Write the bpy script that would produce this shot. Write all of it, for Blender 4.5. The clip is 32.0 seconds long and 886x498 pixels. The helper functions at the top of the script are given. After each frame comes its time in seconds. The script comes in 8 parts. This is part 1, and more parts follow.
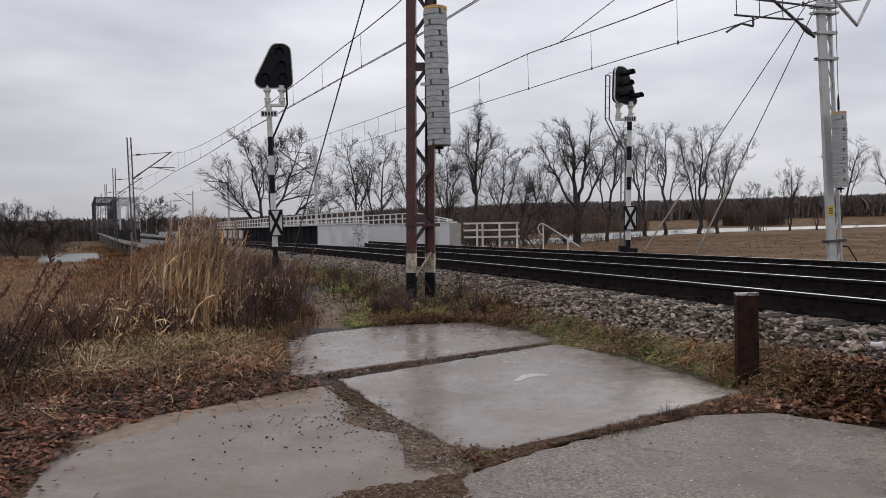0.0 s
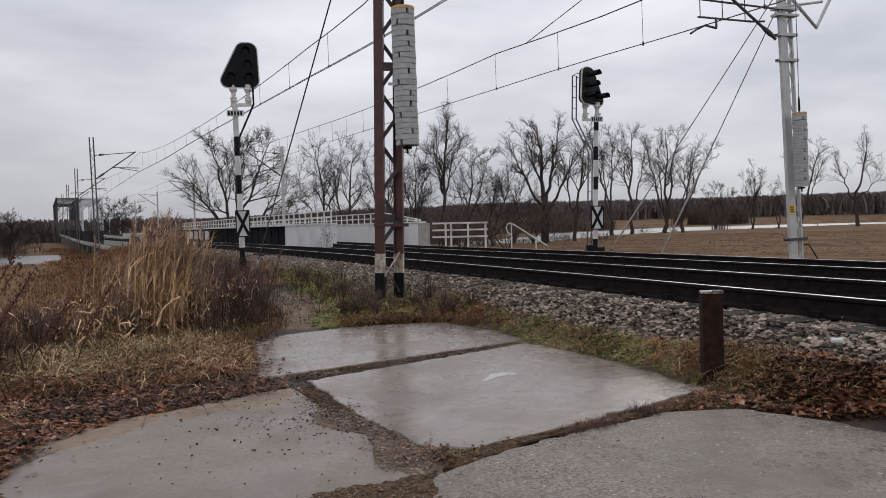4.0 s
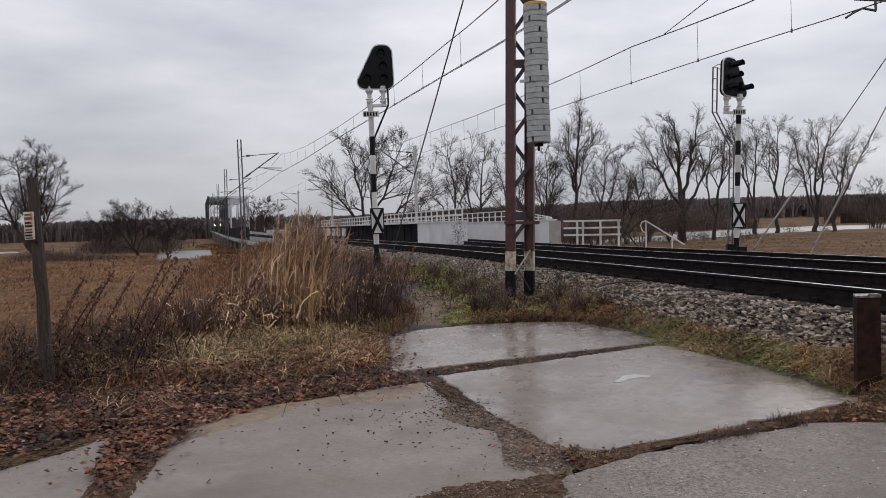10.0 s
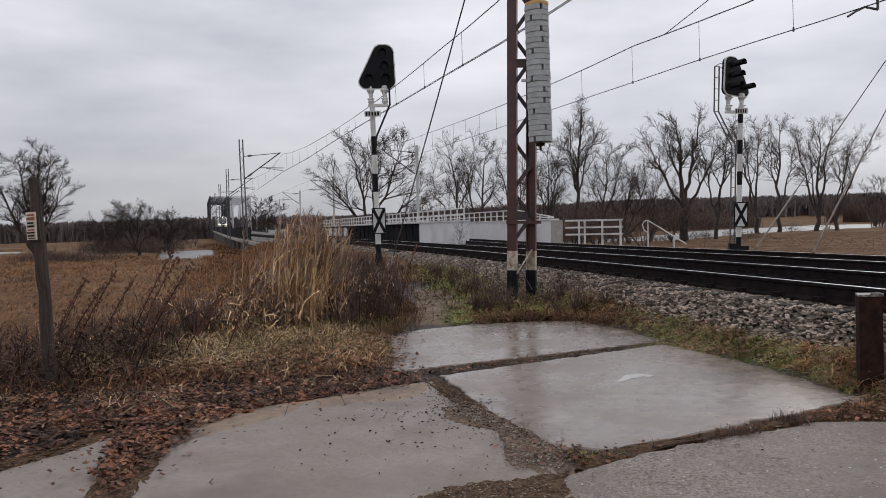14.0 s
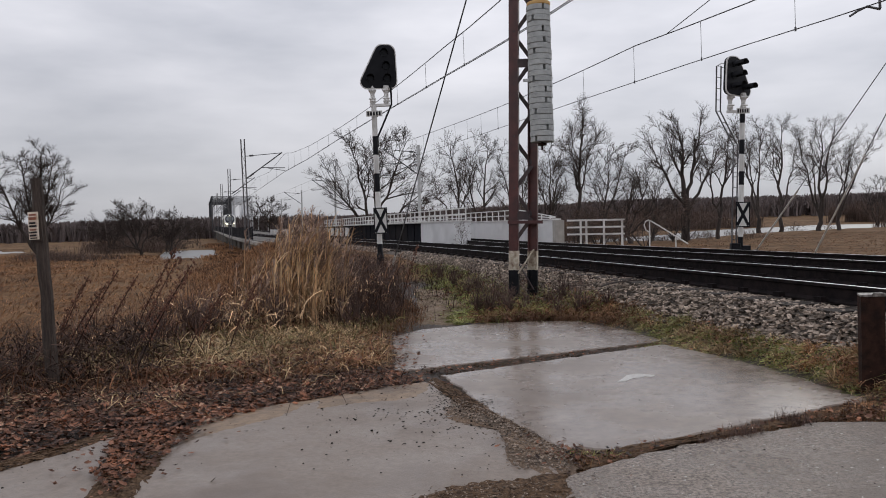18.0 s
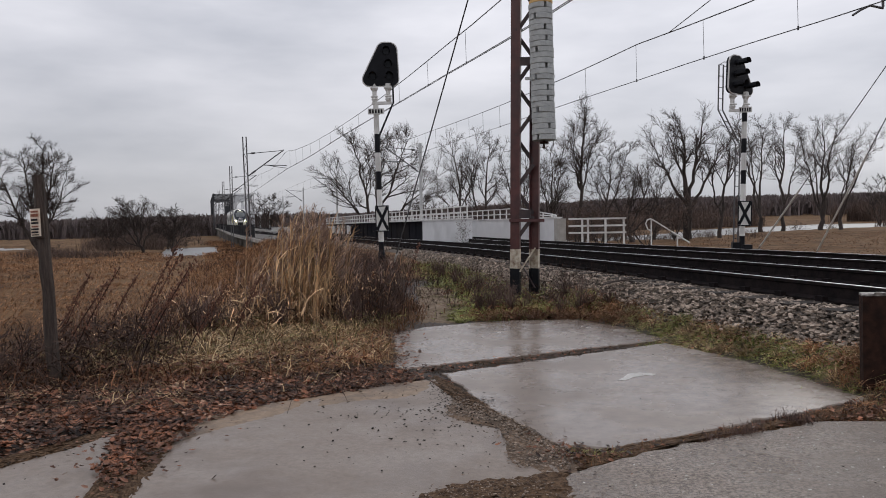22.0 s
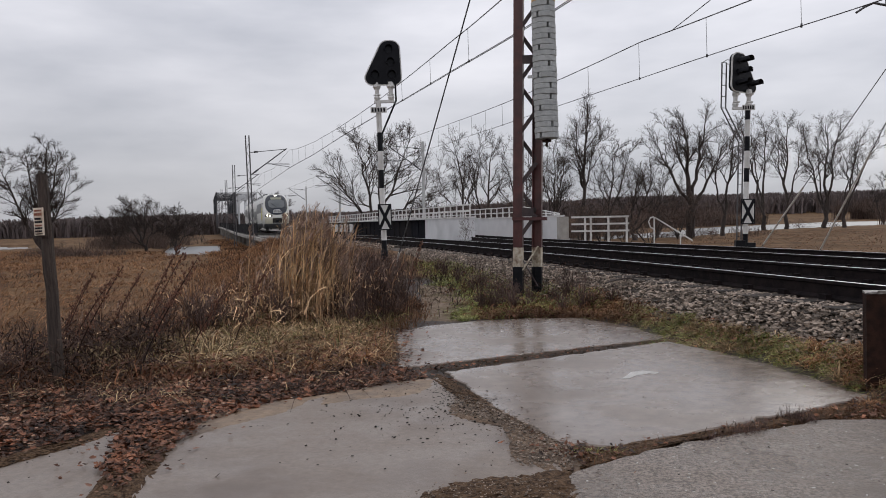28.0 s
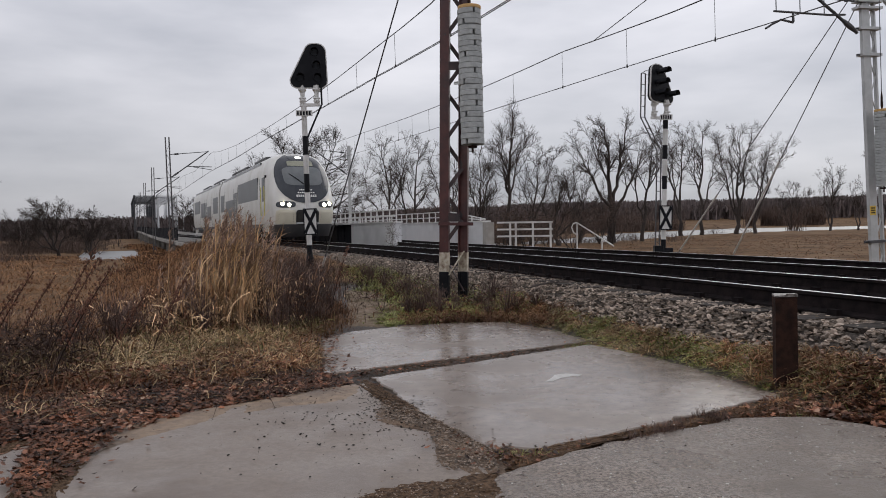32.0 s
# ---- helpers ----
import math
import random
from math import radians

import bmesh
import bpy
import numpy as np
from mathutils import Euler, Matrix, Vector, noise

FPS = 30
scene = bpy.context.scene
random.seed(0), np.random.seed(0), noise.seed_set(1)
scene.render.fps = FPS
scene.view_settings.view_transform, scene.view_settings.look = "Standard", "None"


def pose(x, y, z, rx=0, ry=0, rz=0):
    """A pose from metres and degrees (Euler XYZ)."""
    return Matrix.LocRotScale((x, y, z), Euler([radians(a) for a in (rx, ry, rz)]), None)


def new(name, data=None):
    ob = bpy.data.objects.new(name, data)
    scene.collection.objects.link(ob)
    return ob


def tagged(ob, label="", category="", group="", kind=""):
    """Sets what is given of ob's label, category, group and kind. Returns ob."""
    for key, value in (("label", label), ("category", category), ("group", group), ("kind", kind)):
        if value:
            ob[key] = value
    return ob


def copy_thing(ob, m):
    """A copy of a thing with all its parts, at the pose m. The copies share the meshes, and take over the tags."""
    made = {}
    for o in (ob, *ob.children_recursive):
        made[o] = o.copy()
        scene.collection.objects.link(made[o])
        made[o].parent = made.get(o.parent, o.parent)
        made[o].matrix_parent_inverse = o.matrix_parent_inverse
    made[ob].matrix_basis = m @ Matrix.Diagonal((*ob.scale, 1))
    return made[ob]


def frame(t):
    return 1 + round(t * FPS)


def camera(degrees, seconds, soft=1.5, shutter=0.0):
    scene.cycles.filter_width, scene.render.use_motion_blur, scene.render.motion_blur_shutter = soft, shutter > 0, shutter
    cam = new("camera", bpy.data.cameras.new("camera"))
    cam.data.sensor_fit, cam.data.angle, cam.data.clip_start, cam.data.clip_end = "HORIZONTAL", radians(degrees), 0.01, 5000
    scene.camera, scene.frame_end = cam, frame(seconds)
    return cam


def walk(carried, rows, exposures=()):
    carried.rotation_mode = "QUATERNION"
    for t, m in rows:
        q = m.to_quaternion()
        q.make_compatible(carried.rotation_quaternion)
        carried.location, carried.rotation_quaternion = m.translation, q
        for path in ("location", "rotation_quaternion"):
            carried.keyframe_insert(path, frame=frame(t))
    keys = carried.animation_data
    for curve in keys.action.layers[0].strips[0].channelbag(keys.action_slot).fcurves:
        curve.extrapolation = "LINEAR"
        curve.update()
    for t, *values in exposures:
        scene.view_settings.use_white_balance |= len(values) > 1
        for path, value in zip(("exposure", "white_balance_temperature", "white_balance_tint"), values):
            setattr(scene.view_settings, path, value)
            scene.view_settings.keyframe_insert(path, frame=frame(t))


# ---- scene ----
EYE = 1.2
cam = camera(59.6, 32.0, soft=0.95)
PATH = [
    (0.0, 88.4, 1.0, -0.028),
    (0.5, 88.418, 0.994, -0.019),
    (1.0, 88.418, 0.949, -0.013),
    (1.5, 88.424, 1.007, 0.028),
    (2.0, 88.329, 0.951, 0.012),
    (2.5, 88.443, 1.011, -0.409),
    (3.0, 88.265, 1.167, -1.935),
    (3.5, 88.355, 1.236, -2.355),
    (5.5, 88.277, 1.328, -2.13),
    (6.0, 88.248, 1.322, 1.102),
    (6.5, 88.32, 1.44, 4.313),
    (7.0, 88.354, 1.434, 6.234),
    (7.5, 88.393, 1.289, 6.989),
    (8.0, 88.349, 1.183, 7.199),
    (8.5, 88.402, 1.112, 7.25),
    (9.0, 88.387, 1.097, 7.259),
    (9.5, 88.375, 1.063, 7.29),
    (10.0, 88.377, 1.08, 7.299),
    (10.5, 88.391, 1.067, 7.296),
    (11.0, 88.345, 1.05, 7.309),
    (11.5, 88.375, 1.125, 7.333),
    (12.0, 88.355, 1.141, 7.345),
    (12.5, 88.352, 1.133, 7.363),
    (13.0, 88.387, 1.111, 7.401),
    (13.5, 88.354, 1.137, 7.406),
    (14.0, 88.354, 1.163, 7.428),
    (14.5, 88.407, 1.17, 7.452),
    (16.5, 88.339, 1.137, 7.5),
    (17.0, 88.338, 1.168, 7.503),
    (17.5, 88.338, 1.164, 7.519),
    (18.0, 88.343, 1.158, 7.547),
    (18.5, 88.279, 1.166, 7.542),
    (19.0, 88.313, 1.128, 7.568),
    (19.5, 88.224, 0.95, 7.58),
    (20.0, 88.242, 0.947, 7.6),
    (20.5, 88.201, 0.941, 7.6),
    (21.0, 88.221, 0.983, 7.623),
    (21.5, 88.197, 0.996, 7.656),
    (22.0, 88.204, 0.979, 7.659),
    (22.5, 88.215, 0.966, 7.665),
    (23.0, 88.191, 0.989, 7.695),
    (23.5, 88.194, 1.013, 7.718),
    (24.0, 88.185, 0.971, 7.751),
    (24.5, 88.163, 0.99, 7.724),
    (25.0, 88.161, 0.993, 7.767),
    (25.5, 88.158, 0.989, 7.763),
    (27.5, 88.075, 1.024, 7.822),
    (28.0, 88.092, 1.055, 7.862),
    (28.5, 88.099, 1.065, 7.875),
    (29.0, 88.092, 1.065, 7.855),
    (29.5, 88.033, 0.946, 7.887),
    (30.0, 88.031, 0.928, 7.91),
    (30.5, 88.021, 0.918, 7.519),
    (31.0, 88.253, 0.893, 5.223),
    (31.5, 88.398, 0.886, 3.504),
    (32.0, 88.367, 0.845, 2.424),
]
walk(cam, [(t, pose(0, 0, EYE, rx, ry, rz)) for t, rx, ry, rz in PATH], exposures=[(0.0, 0.0), (29.5, 0.0), (31.0, -0.05), (32.0, -0.05)])

# ---- world and light: a low, even overcast ----
SUN_EL, SUN_ROT = radians(24), radians(215)
world = bpy.data.worlds.new("overcast")
scene.world = world
world.use_nodes = True
wn, wl = world.node_tree.nodes, world.node_tree.links
wn.clear()
w_out, w_bg = wn.new("ShaderNodeOutputWorld"), wn.new("ShaderNodeBackground")
sky = wn.new("ShaderNodeTexSky")
sky.sky_type, sky.sun_disc, sky.sun_elevation, sky.sun_rotation = "NISHITA", False, SUN_EL, SUN_ROT
sky_dim = wn.new("ShaderNodeVectorMath")
sky_dim.operation = "SCALE"
sky_dim.inputs["Scale"].default_value = 0.10
w_co, w_map, w_noise, w_noise2 = (wn.new("ShaderNodeTexCoord"), wn.new("ShaderNodeMapping"), wn.new("ShaderNodeTexNoise"), wn.new("ShaderNodeTexNoise"))
w_map.inputs["Scale"].default_value = (1.0, 1.0, 3.6)
w_noise.inputs["Scale"].default_value, w_noise.inputs["Detail"].default_value, w_noise.inputs["Roughness"].default_value = 2.1, 5.0, 0.5
w_noise2.inputs["Scale"].default_value, w_noise2.inputs["Detail"].default_value = 6.0, 6.0
w_add = wn.new("ShaderNodeMath")
w_add.operation = "MULTIPLY_ADD"
w_add.inputs[1].default_value = 0.25
w_ramp = wn.new("ShaderNodeValToRGB")
w_ramp.color_ramp.elements[0].position, w_ramp.color_ramp.elements[0].color = 0.42, (0.50, 0.511, 0.568, 1)
w_ramp.color_ramp.elements[1].position, w_ramp.color_ramp.elements[1].color = 0.80, (0.845, 0.838, 0.892, 1)
w_sep, w_grad, w_mul = wn.new("ShaderNodeSeparateXYZ"), wn.new("ShaderNodeMapRange"), wn.new("ShaderNodeVectorMath")
w_grad.interpolation_type = "SMOOTHSTEP"
w_grad.inputs["From Min"].default_value, w_grad.inputs["From Max"].default_value = -0.05, 0.38
w_grad.inputs["To Min"].default_value, w_grad.inputs["To Max"].default_value = 0.77, 1.17
w_mul.operation = "SCALE"
w_mix = wn.new("ShaderNodeMix")
w_mix.data_type = "RGBA"
w_mix.inputs["Factor"].default_value = 0.93
wl.new(w_co.outputs["Generated"], w_map.inputs["Vector"])
wl.new(w_map.outputs["Vector"], w_noise.inputs["Vector"])
wl.new(w_map.outputs["Vector"], w_noise2.inputs["Vector"])
wl.new(w_noise2.outputs["Fac"], w_add.inputs[0])
wl.new(w_noise.outputs["Fac"], w_add.inputs[2])
wl.new(w_add.outputs[0], w_ramp.inputs["Fac"])
wl.new(sky.outputs["Color"], sky_dim.inputs[0])
wl.new(sky_dim.outputs["Vector"], w_mix.inputs["A"])
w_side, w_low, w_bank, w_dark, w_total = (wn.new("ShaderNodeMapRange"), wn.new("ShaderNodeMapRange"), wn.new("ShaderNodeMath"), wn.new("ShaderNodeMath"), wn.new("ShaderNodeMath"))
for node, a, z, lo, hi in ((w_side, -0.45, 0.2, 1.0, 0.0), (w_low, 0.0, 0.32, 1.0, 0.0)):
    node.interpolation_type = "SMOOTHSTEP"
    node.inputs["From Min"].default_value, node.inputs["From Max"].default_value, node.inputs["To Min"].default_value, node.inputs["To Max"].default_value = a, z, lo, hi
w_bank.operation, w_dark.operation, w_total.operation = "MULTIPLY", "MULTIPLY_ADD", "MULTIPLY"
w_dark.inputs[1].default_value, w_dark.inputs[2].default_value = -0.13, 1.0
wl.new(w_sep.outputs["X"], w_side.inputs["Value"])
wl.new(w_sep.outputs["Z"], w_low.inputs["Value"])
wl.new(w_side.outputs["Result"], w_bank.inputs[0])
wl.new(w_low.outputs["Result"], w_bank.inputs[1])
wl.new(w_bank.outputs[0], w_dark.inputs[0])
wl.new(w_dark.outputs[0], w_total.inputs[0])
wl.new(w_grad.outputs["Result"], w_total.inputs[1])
wl.new(w_co.outputs["Generated"], w_sep.inputs["Vector"])
wl.new(w_sep.outputs["Z"], w_grad.inputs["Value"])
wl.new(w_ramp.outputs["Color"], w_mul.inputs[0])
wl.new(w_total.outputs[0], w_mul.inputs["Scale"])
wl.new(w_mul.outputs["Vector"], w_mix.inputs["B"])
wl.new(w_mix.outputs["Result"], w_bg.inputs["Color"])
w_bg.inputs["Strength"].default_value = 1.06
wl.new(w_bg.outputs["Background"], w_out.inputs["Surface"])
sun = new("sun", bpy.data.lights.new("sun", "SUN"))
sun.data.energy, sun.data.angle, sun.data.color = 0.5, radians(40), (1.0, 0.96, 0.9)
sun.matrix_world = Matrix.Rotation(-SUN_ROT, 4, "Z") @ Matrix.Rotation(radians(90) - SUN_EL, 4, "X")


# ---- materials ----
MATS = {}


def surf(name, c1, c2, scale=4.0, rough=0.8, metal=0.0, bump=0.0, bscale=None, r2=None, c3=None, s3=0.6, lo=0.38, hi=0.62, glow=0.0, spec=0.5, stretch=None, per=0.0):
    """A material of two or three colours in noise at two scales, with fine relief; per: how much pieces differ in value."""
    if name in MATS:
        return MATS[name]
    m = bpy.data.materials.new(name)
    m.use_nodes = True
    n, l = m.node_tree.nodes, m.node_tree.links
    b = n["Principled BSDF"]
    co = n.new("ShaderNodeTexCoord")
    vec = co.outputs["Object"]
    if stretch:
        mp = n.new("ShaderNodeMapping")
        mp.inputs["Scale"].default_value = stretch
        l.new(vec, mp.inputs["Vector"])
        vec = mp.outputs["Vector"]

    def tex(s, detail=5.0):
        t = n.new("ShaderNodeTexNoise")
        t.inputs["Scale"].default_value, t.inputs["Detail"].default_value, t.inputs["Roughness"].default_value = s, detail, 0.62
        l.new(vec, t.inputs["Vector"])
        return t.outputs["Fac"]

    def step(fac, a, z):
        r = n.new("ShaderNodeMapRange")
        r.inputs["From Min"].default_value, r.inputs["From Max"].default_value = a, z
        l.new(fac, r.inputs["Value"])
        return r.outputs["Result"]

    def blend(fac, a, z):
        x = n.new("ShaderNodeMix")
        x.data_type = "RGBA"
        for key, val in (("Factor", fac), ("A", a), ("B", z)):
            if isinstance(val, tuple):
                x.inputs[key].default_value = (*val, 1)
            else:
                l.new(val, x.inputs[key])
        return x.outputs["Result"]

    fine = tex(scale)
    col = blend(step(fine, lo, hi), c1, c2)
    if c3:
        col = blend(step(tex(s3, 3.0), 0.48, 0.66), col, c3)
    if per:
        info = n.new("ShaderNodeObjectInfo")
        isl = n.new("ShaderNodeNewGeometry")
        sm = n.new("ShaderNodeMath")
        sm.operation = "ADD"
        l.new(info.outputs["Random"], sm.inputs[0])
        l.new(isl.outputs["Random Per Island"], sm.inputs[1])
        fr = n.new("ShaderNodeMath")
        fr.operation = "FRACT"
        l.new(sm.outputs[0], fr.inputs[0])
        mr = n.new("ShaderNodeMapRange")
        mr.inputs["To Min"].default_value, mr.inputs["To Max"].default_value = 1 - per, 1 + per
        l.new(fr.outputs[0], mr.inputs["Value"])
        vm = n.new("ShaderNodeVectorMath")
        vm.operation = "SCALE"
        l.new(col, vm.inputs[0])
        l.new(mr.outputs["Result"], vm.inputs["Scale"])
        col = vm.outputs["Vector"]
    l.new(col, b.inputs["Base Color"])
    b.inputs["Metallic"].default_value, b.inputs["Roughness"].default_value = metal, rough
    b.inputs["Specular IOR Level"].default_value = spec
    if r2 is not None:
        mr = n.new("ShaderNodeMapRange")
        mr.inputs["From Min"].default_value, mr.inputs["From Max"].default_value = 0.42, 0.6
        mr.inputs["To Min"].default_value, mr.inputs["To Max"].default_value = rough, r2
        l.new(tex(s3 * 1.7, 4.0), mr.inputs["Value"])
        l.new(mr.outputs["Result"], b.inputs["Roughness"])
    if bump:
        bp = n.new("ShaderNodeBump")
        bp.inputs["Strength"].default_value, bp.inputs["Distance"].default_value = min(1.0, bump * 10), 0.02
        l.new(tex(bscale or scale * 3, 4.0), bp.inputs["Height"])
        l.new(bp.outputs["Normal"], b.inputs["Normal"])
    if glow:
        b.inputs["Emission Color"].default_value, b.inputs["Emission Strength"].default_value = (*c1, 1), glow
    MATS[name] = m
    return m


CONCRETE = surf("wet_concrete", (0.175, 0.138, 0.112), (0.25, 0.20, 0.164), 9.0, 0.17, bump=0.006, bscale=60, r2=0.34, c3=(0.150, 0.114, 0.091), s3=0.7)
ROUGH_CONCRETE = surf("worn_concrete", (0.095, 0.074, 0.061), (0.325, 0.265, 0.22), 55.0, 0.25, bump=0.07, bscale=80, r2=0.55, c3=(0.165, 0.133, 0.11), s3=0.9)
DAMP_CONCRETE = surf("damp_concrete", (0.185, 0.147, 0.120), (0.238, 0.191, 0.156), 28.0, 0.34, bump=0.012, bscale=80, r2=0.5, c3=(0.15, 0.114, 0.091), s3=1.1)
SOIL = surf("wet_soil", (0.018, 0.011, 0.008), (0.05, 0.032, 0.021), 12.0, 0.7, bump=0.08, bscale=50, c3=(0.07, 0.05, 0.036), s3=1.2)
FIELD = surf("winter_meadow", (0.082, 0.049, 0.029), (0.183, 0.111, 0.061), 0.45, 0.95, bump=0.08, bscale=5, c3=(0.19, 0.125, 0.074), s3=0.07, spec=0.05)
STEEL_TOP = surf("polished_rail_head", (0.42, 0.42, 0.43), (0.6, 0.6, 0.61), 8.0, 0.3, metal=1.0)
# wet rust taken near black: shade under the rail head is in it
RAIL_RUST_SHADE = surf("rail_rust_shade", (0.008, 0.0066, 0.0072), (0.019, 0.014, 0.0142), 9.0, 0.85, bump=0.02, spec=0.1)
SLEEPER = surf("sleeper", (0.026, 0.021, 0.018), (0.055, 0.045, 0.038), 7.0, 0.85, bump=0.04, per=0.25, spec=0.2)
STONE = surf("ballast_stone", (0.145, 0.115, 0.091), (0.37, 0.302, 0.247), 9.0, 0.75, per=0.85, spec=0.3)
WHITE = surf("white_paint", (0.58, 0.575, 0.56), (0.70, 0.695, 0.68), 3.0, 0.5, c3=(0.48, 0.465, 0.445), s3=1.0)
WALL = surf("white_wall_paint", (0.60, 0.605, 0.62), (0.66, 0.665, 0.675), 0.9, 0.6, c3=(0.44, 0.445, 0.455), s3=0.25, bump=0.01)
BLACK = surf("black_paint", (0.006, 0.0065, 0.009), (0.012, 0.0125, 0.016), 4.0, 0.55, spec=0.15)
GIRDER = surf("dark_girder_paint", (0.006, 0.0065, 0.010), (0.012, 0.012, 0.016), 1.5, 0.85, c3=(0.02, 0.017, 0.017), s3=0.5, spec=0.08)
MAST_RED = surf("red_oxide_paint", (0.05, 0.013, 0.013), (0.085, 0.023, 0.021), 5.0, 0.45, c3=(0.03, 0.018, 0.021), s3=0.7, bump=0.02)
MAST_DARK = surf("weathered_mast_steel", (0.032, 0.022, 0.024), (0.06, 0.038, 0.038), 5.0, 0.6, bump=0.02)
CREAM = surf("worn_cream_paint", (0.42, 0.36, 0.27), (0.58, 0.53, 0.44), 18.0, 0.7, c3=(0.16, 0.09, 0.06), s3=6.0, bump=0.03)
GALV = surf("galvanised_steel", (0.42, 0.43, 0.43), (0.52, 0.53, 0.53), 3.0, 0.5, metal=0.25)
WEIGHT = surf("grey_weight_concrete", (0.33, 0.345, 0.345), (0.42, 0.435, 0.43), 14.0, 0.8, bump=0.02, per=0.08)
WOOD_TOP = surf("ochre_weight_cap", (0.55, 0.33, 0.12), (0.62, 0.40, 0.16), 8.0, 0.7)
WIRE = surf("wire_metal", (0.06, 0.06, 0.065), (0.09, 0.09, 0.095), 5.0, 0.5, metal=0.4)
RUST = surf("brown_rust", (0.017, 0.0085, 0.0065), (0.04, 0.019, 0.013), 14.0, 0.85, bump=0.04, c3=(0.012, 0.008, 0.007), s3=4.0, spec=0.15)
GREY_WOOD = surf("grey_weathered_wood", (0.03, 0.021, 0.017), (0.07, 0.05, 0.04), 14.0, 0.9, bump=0.06, stretch=(3, 3, 0.35))
BARK = surf("bark", (0.03, 0.023, 0.021), (0.06, 0.047, 0.04), 3.0, 0.95, bump=0.03, per=0.2)
TWIG = surf("twigs", (0.04, 0.03, 0.026), (0.075, 0.056, 0.048), 2.0, 0.95, per=0.25, spec=0.1)
BRUSH = surf("brush_twigs", (0.08, 0.057, 0.048), (0.15, 0.108, 0.09), 2.0, 0.95, per=0.35, spec=0.1)
# distant woods paled so that the colour itself carries the haze
WOODS = surf("hazed_woods", (0.10, 0.082, 0.08), (0.18, 0.148, 0.141), 0.3, 1.0, per=0.3, spec=0.0, lo=0.3, hi=0.7)
REED = surf("dry_reed", (0.44, 0.268, 0.145), (0.72, 0.51, 0.30), 2.0, 0.75, per=0.65, spec=0.2)
RED_REED = surf("russet_reed", (0.19, 0.108, 0.068), (0.42, 0.265, 0.165), 2.0, 0.85, per=0.6, spec=0.15)
PLUME = surf("reed_plume", (0.25, 0.172, 0.135), (0.41, 0.30, 0.24), 5.0, 0.95, per=0.5, spec=0.1)
STRAW = surf("dry_grass", (0.2, 0.125, 0.064), (0.52, 0.385, 0.22), 2.0, 0.85, per=0.75, spec=0.2)
DARKWEED = surf("dark_dead_weeds", (0.025, 0.016, 0.013), (0.072, 0.041, 0.03), 2.0, 0.9, per=0.55, spec=0.2)
GREEN = surf("green_grass", (0.14, 0.168, 0.037), (0.32, 0.325, 0.098), 2.0, 0.7, per=0.6, spec=0.3)
LEAF = surf("fallen_leaves", (0.055, 0.025, 0.016), (0.235, 0.10, 0.055), 3.0, 0.55, per=0.92, spec=0.25)
WATER = surf("river_water", (0.16, 0.16, 0.155), (0.19, 0.19, 0.185), 0.3, 0.38, bump=0.05, bscale=1.2)
TRUSS = surf("dark_truss_paint", (0.02, 0.021, 0.025), (0.035, 0.036, 0.041), 0.5, 0.6)
PALE = surf("pale_truss_paint", (0.45, 0.46, 0.48), (0.55, 0.56, 0.57), 0.5, 0.6)
DECK = surf("deck_concrete", (0.13, 0.12, 0.108), (0.20, 0.185, 0.168), 1.0, 0.85, c3=(0.09, 0.082, 0.074), s3=0.3)
FAR_STEEL = surf("grey_mast_steel", (0.075, 0.072, 0.075), (0.115, 0.11, 0.112), 2.0, 0.6)


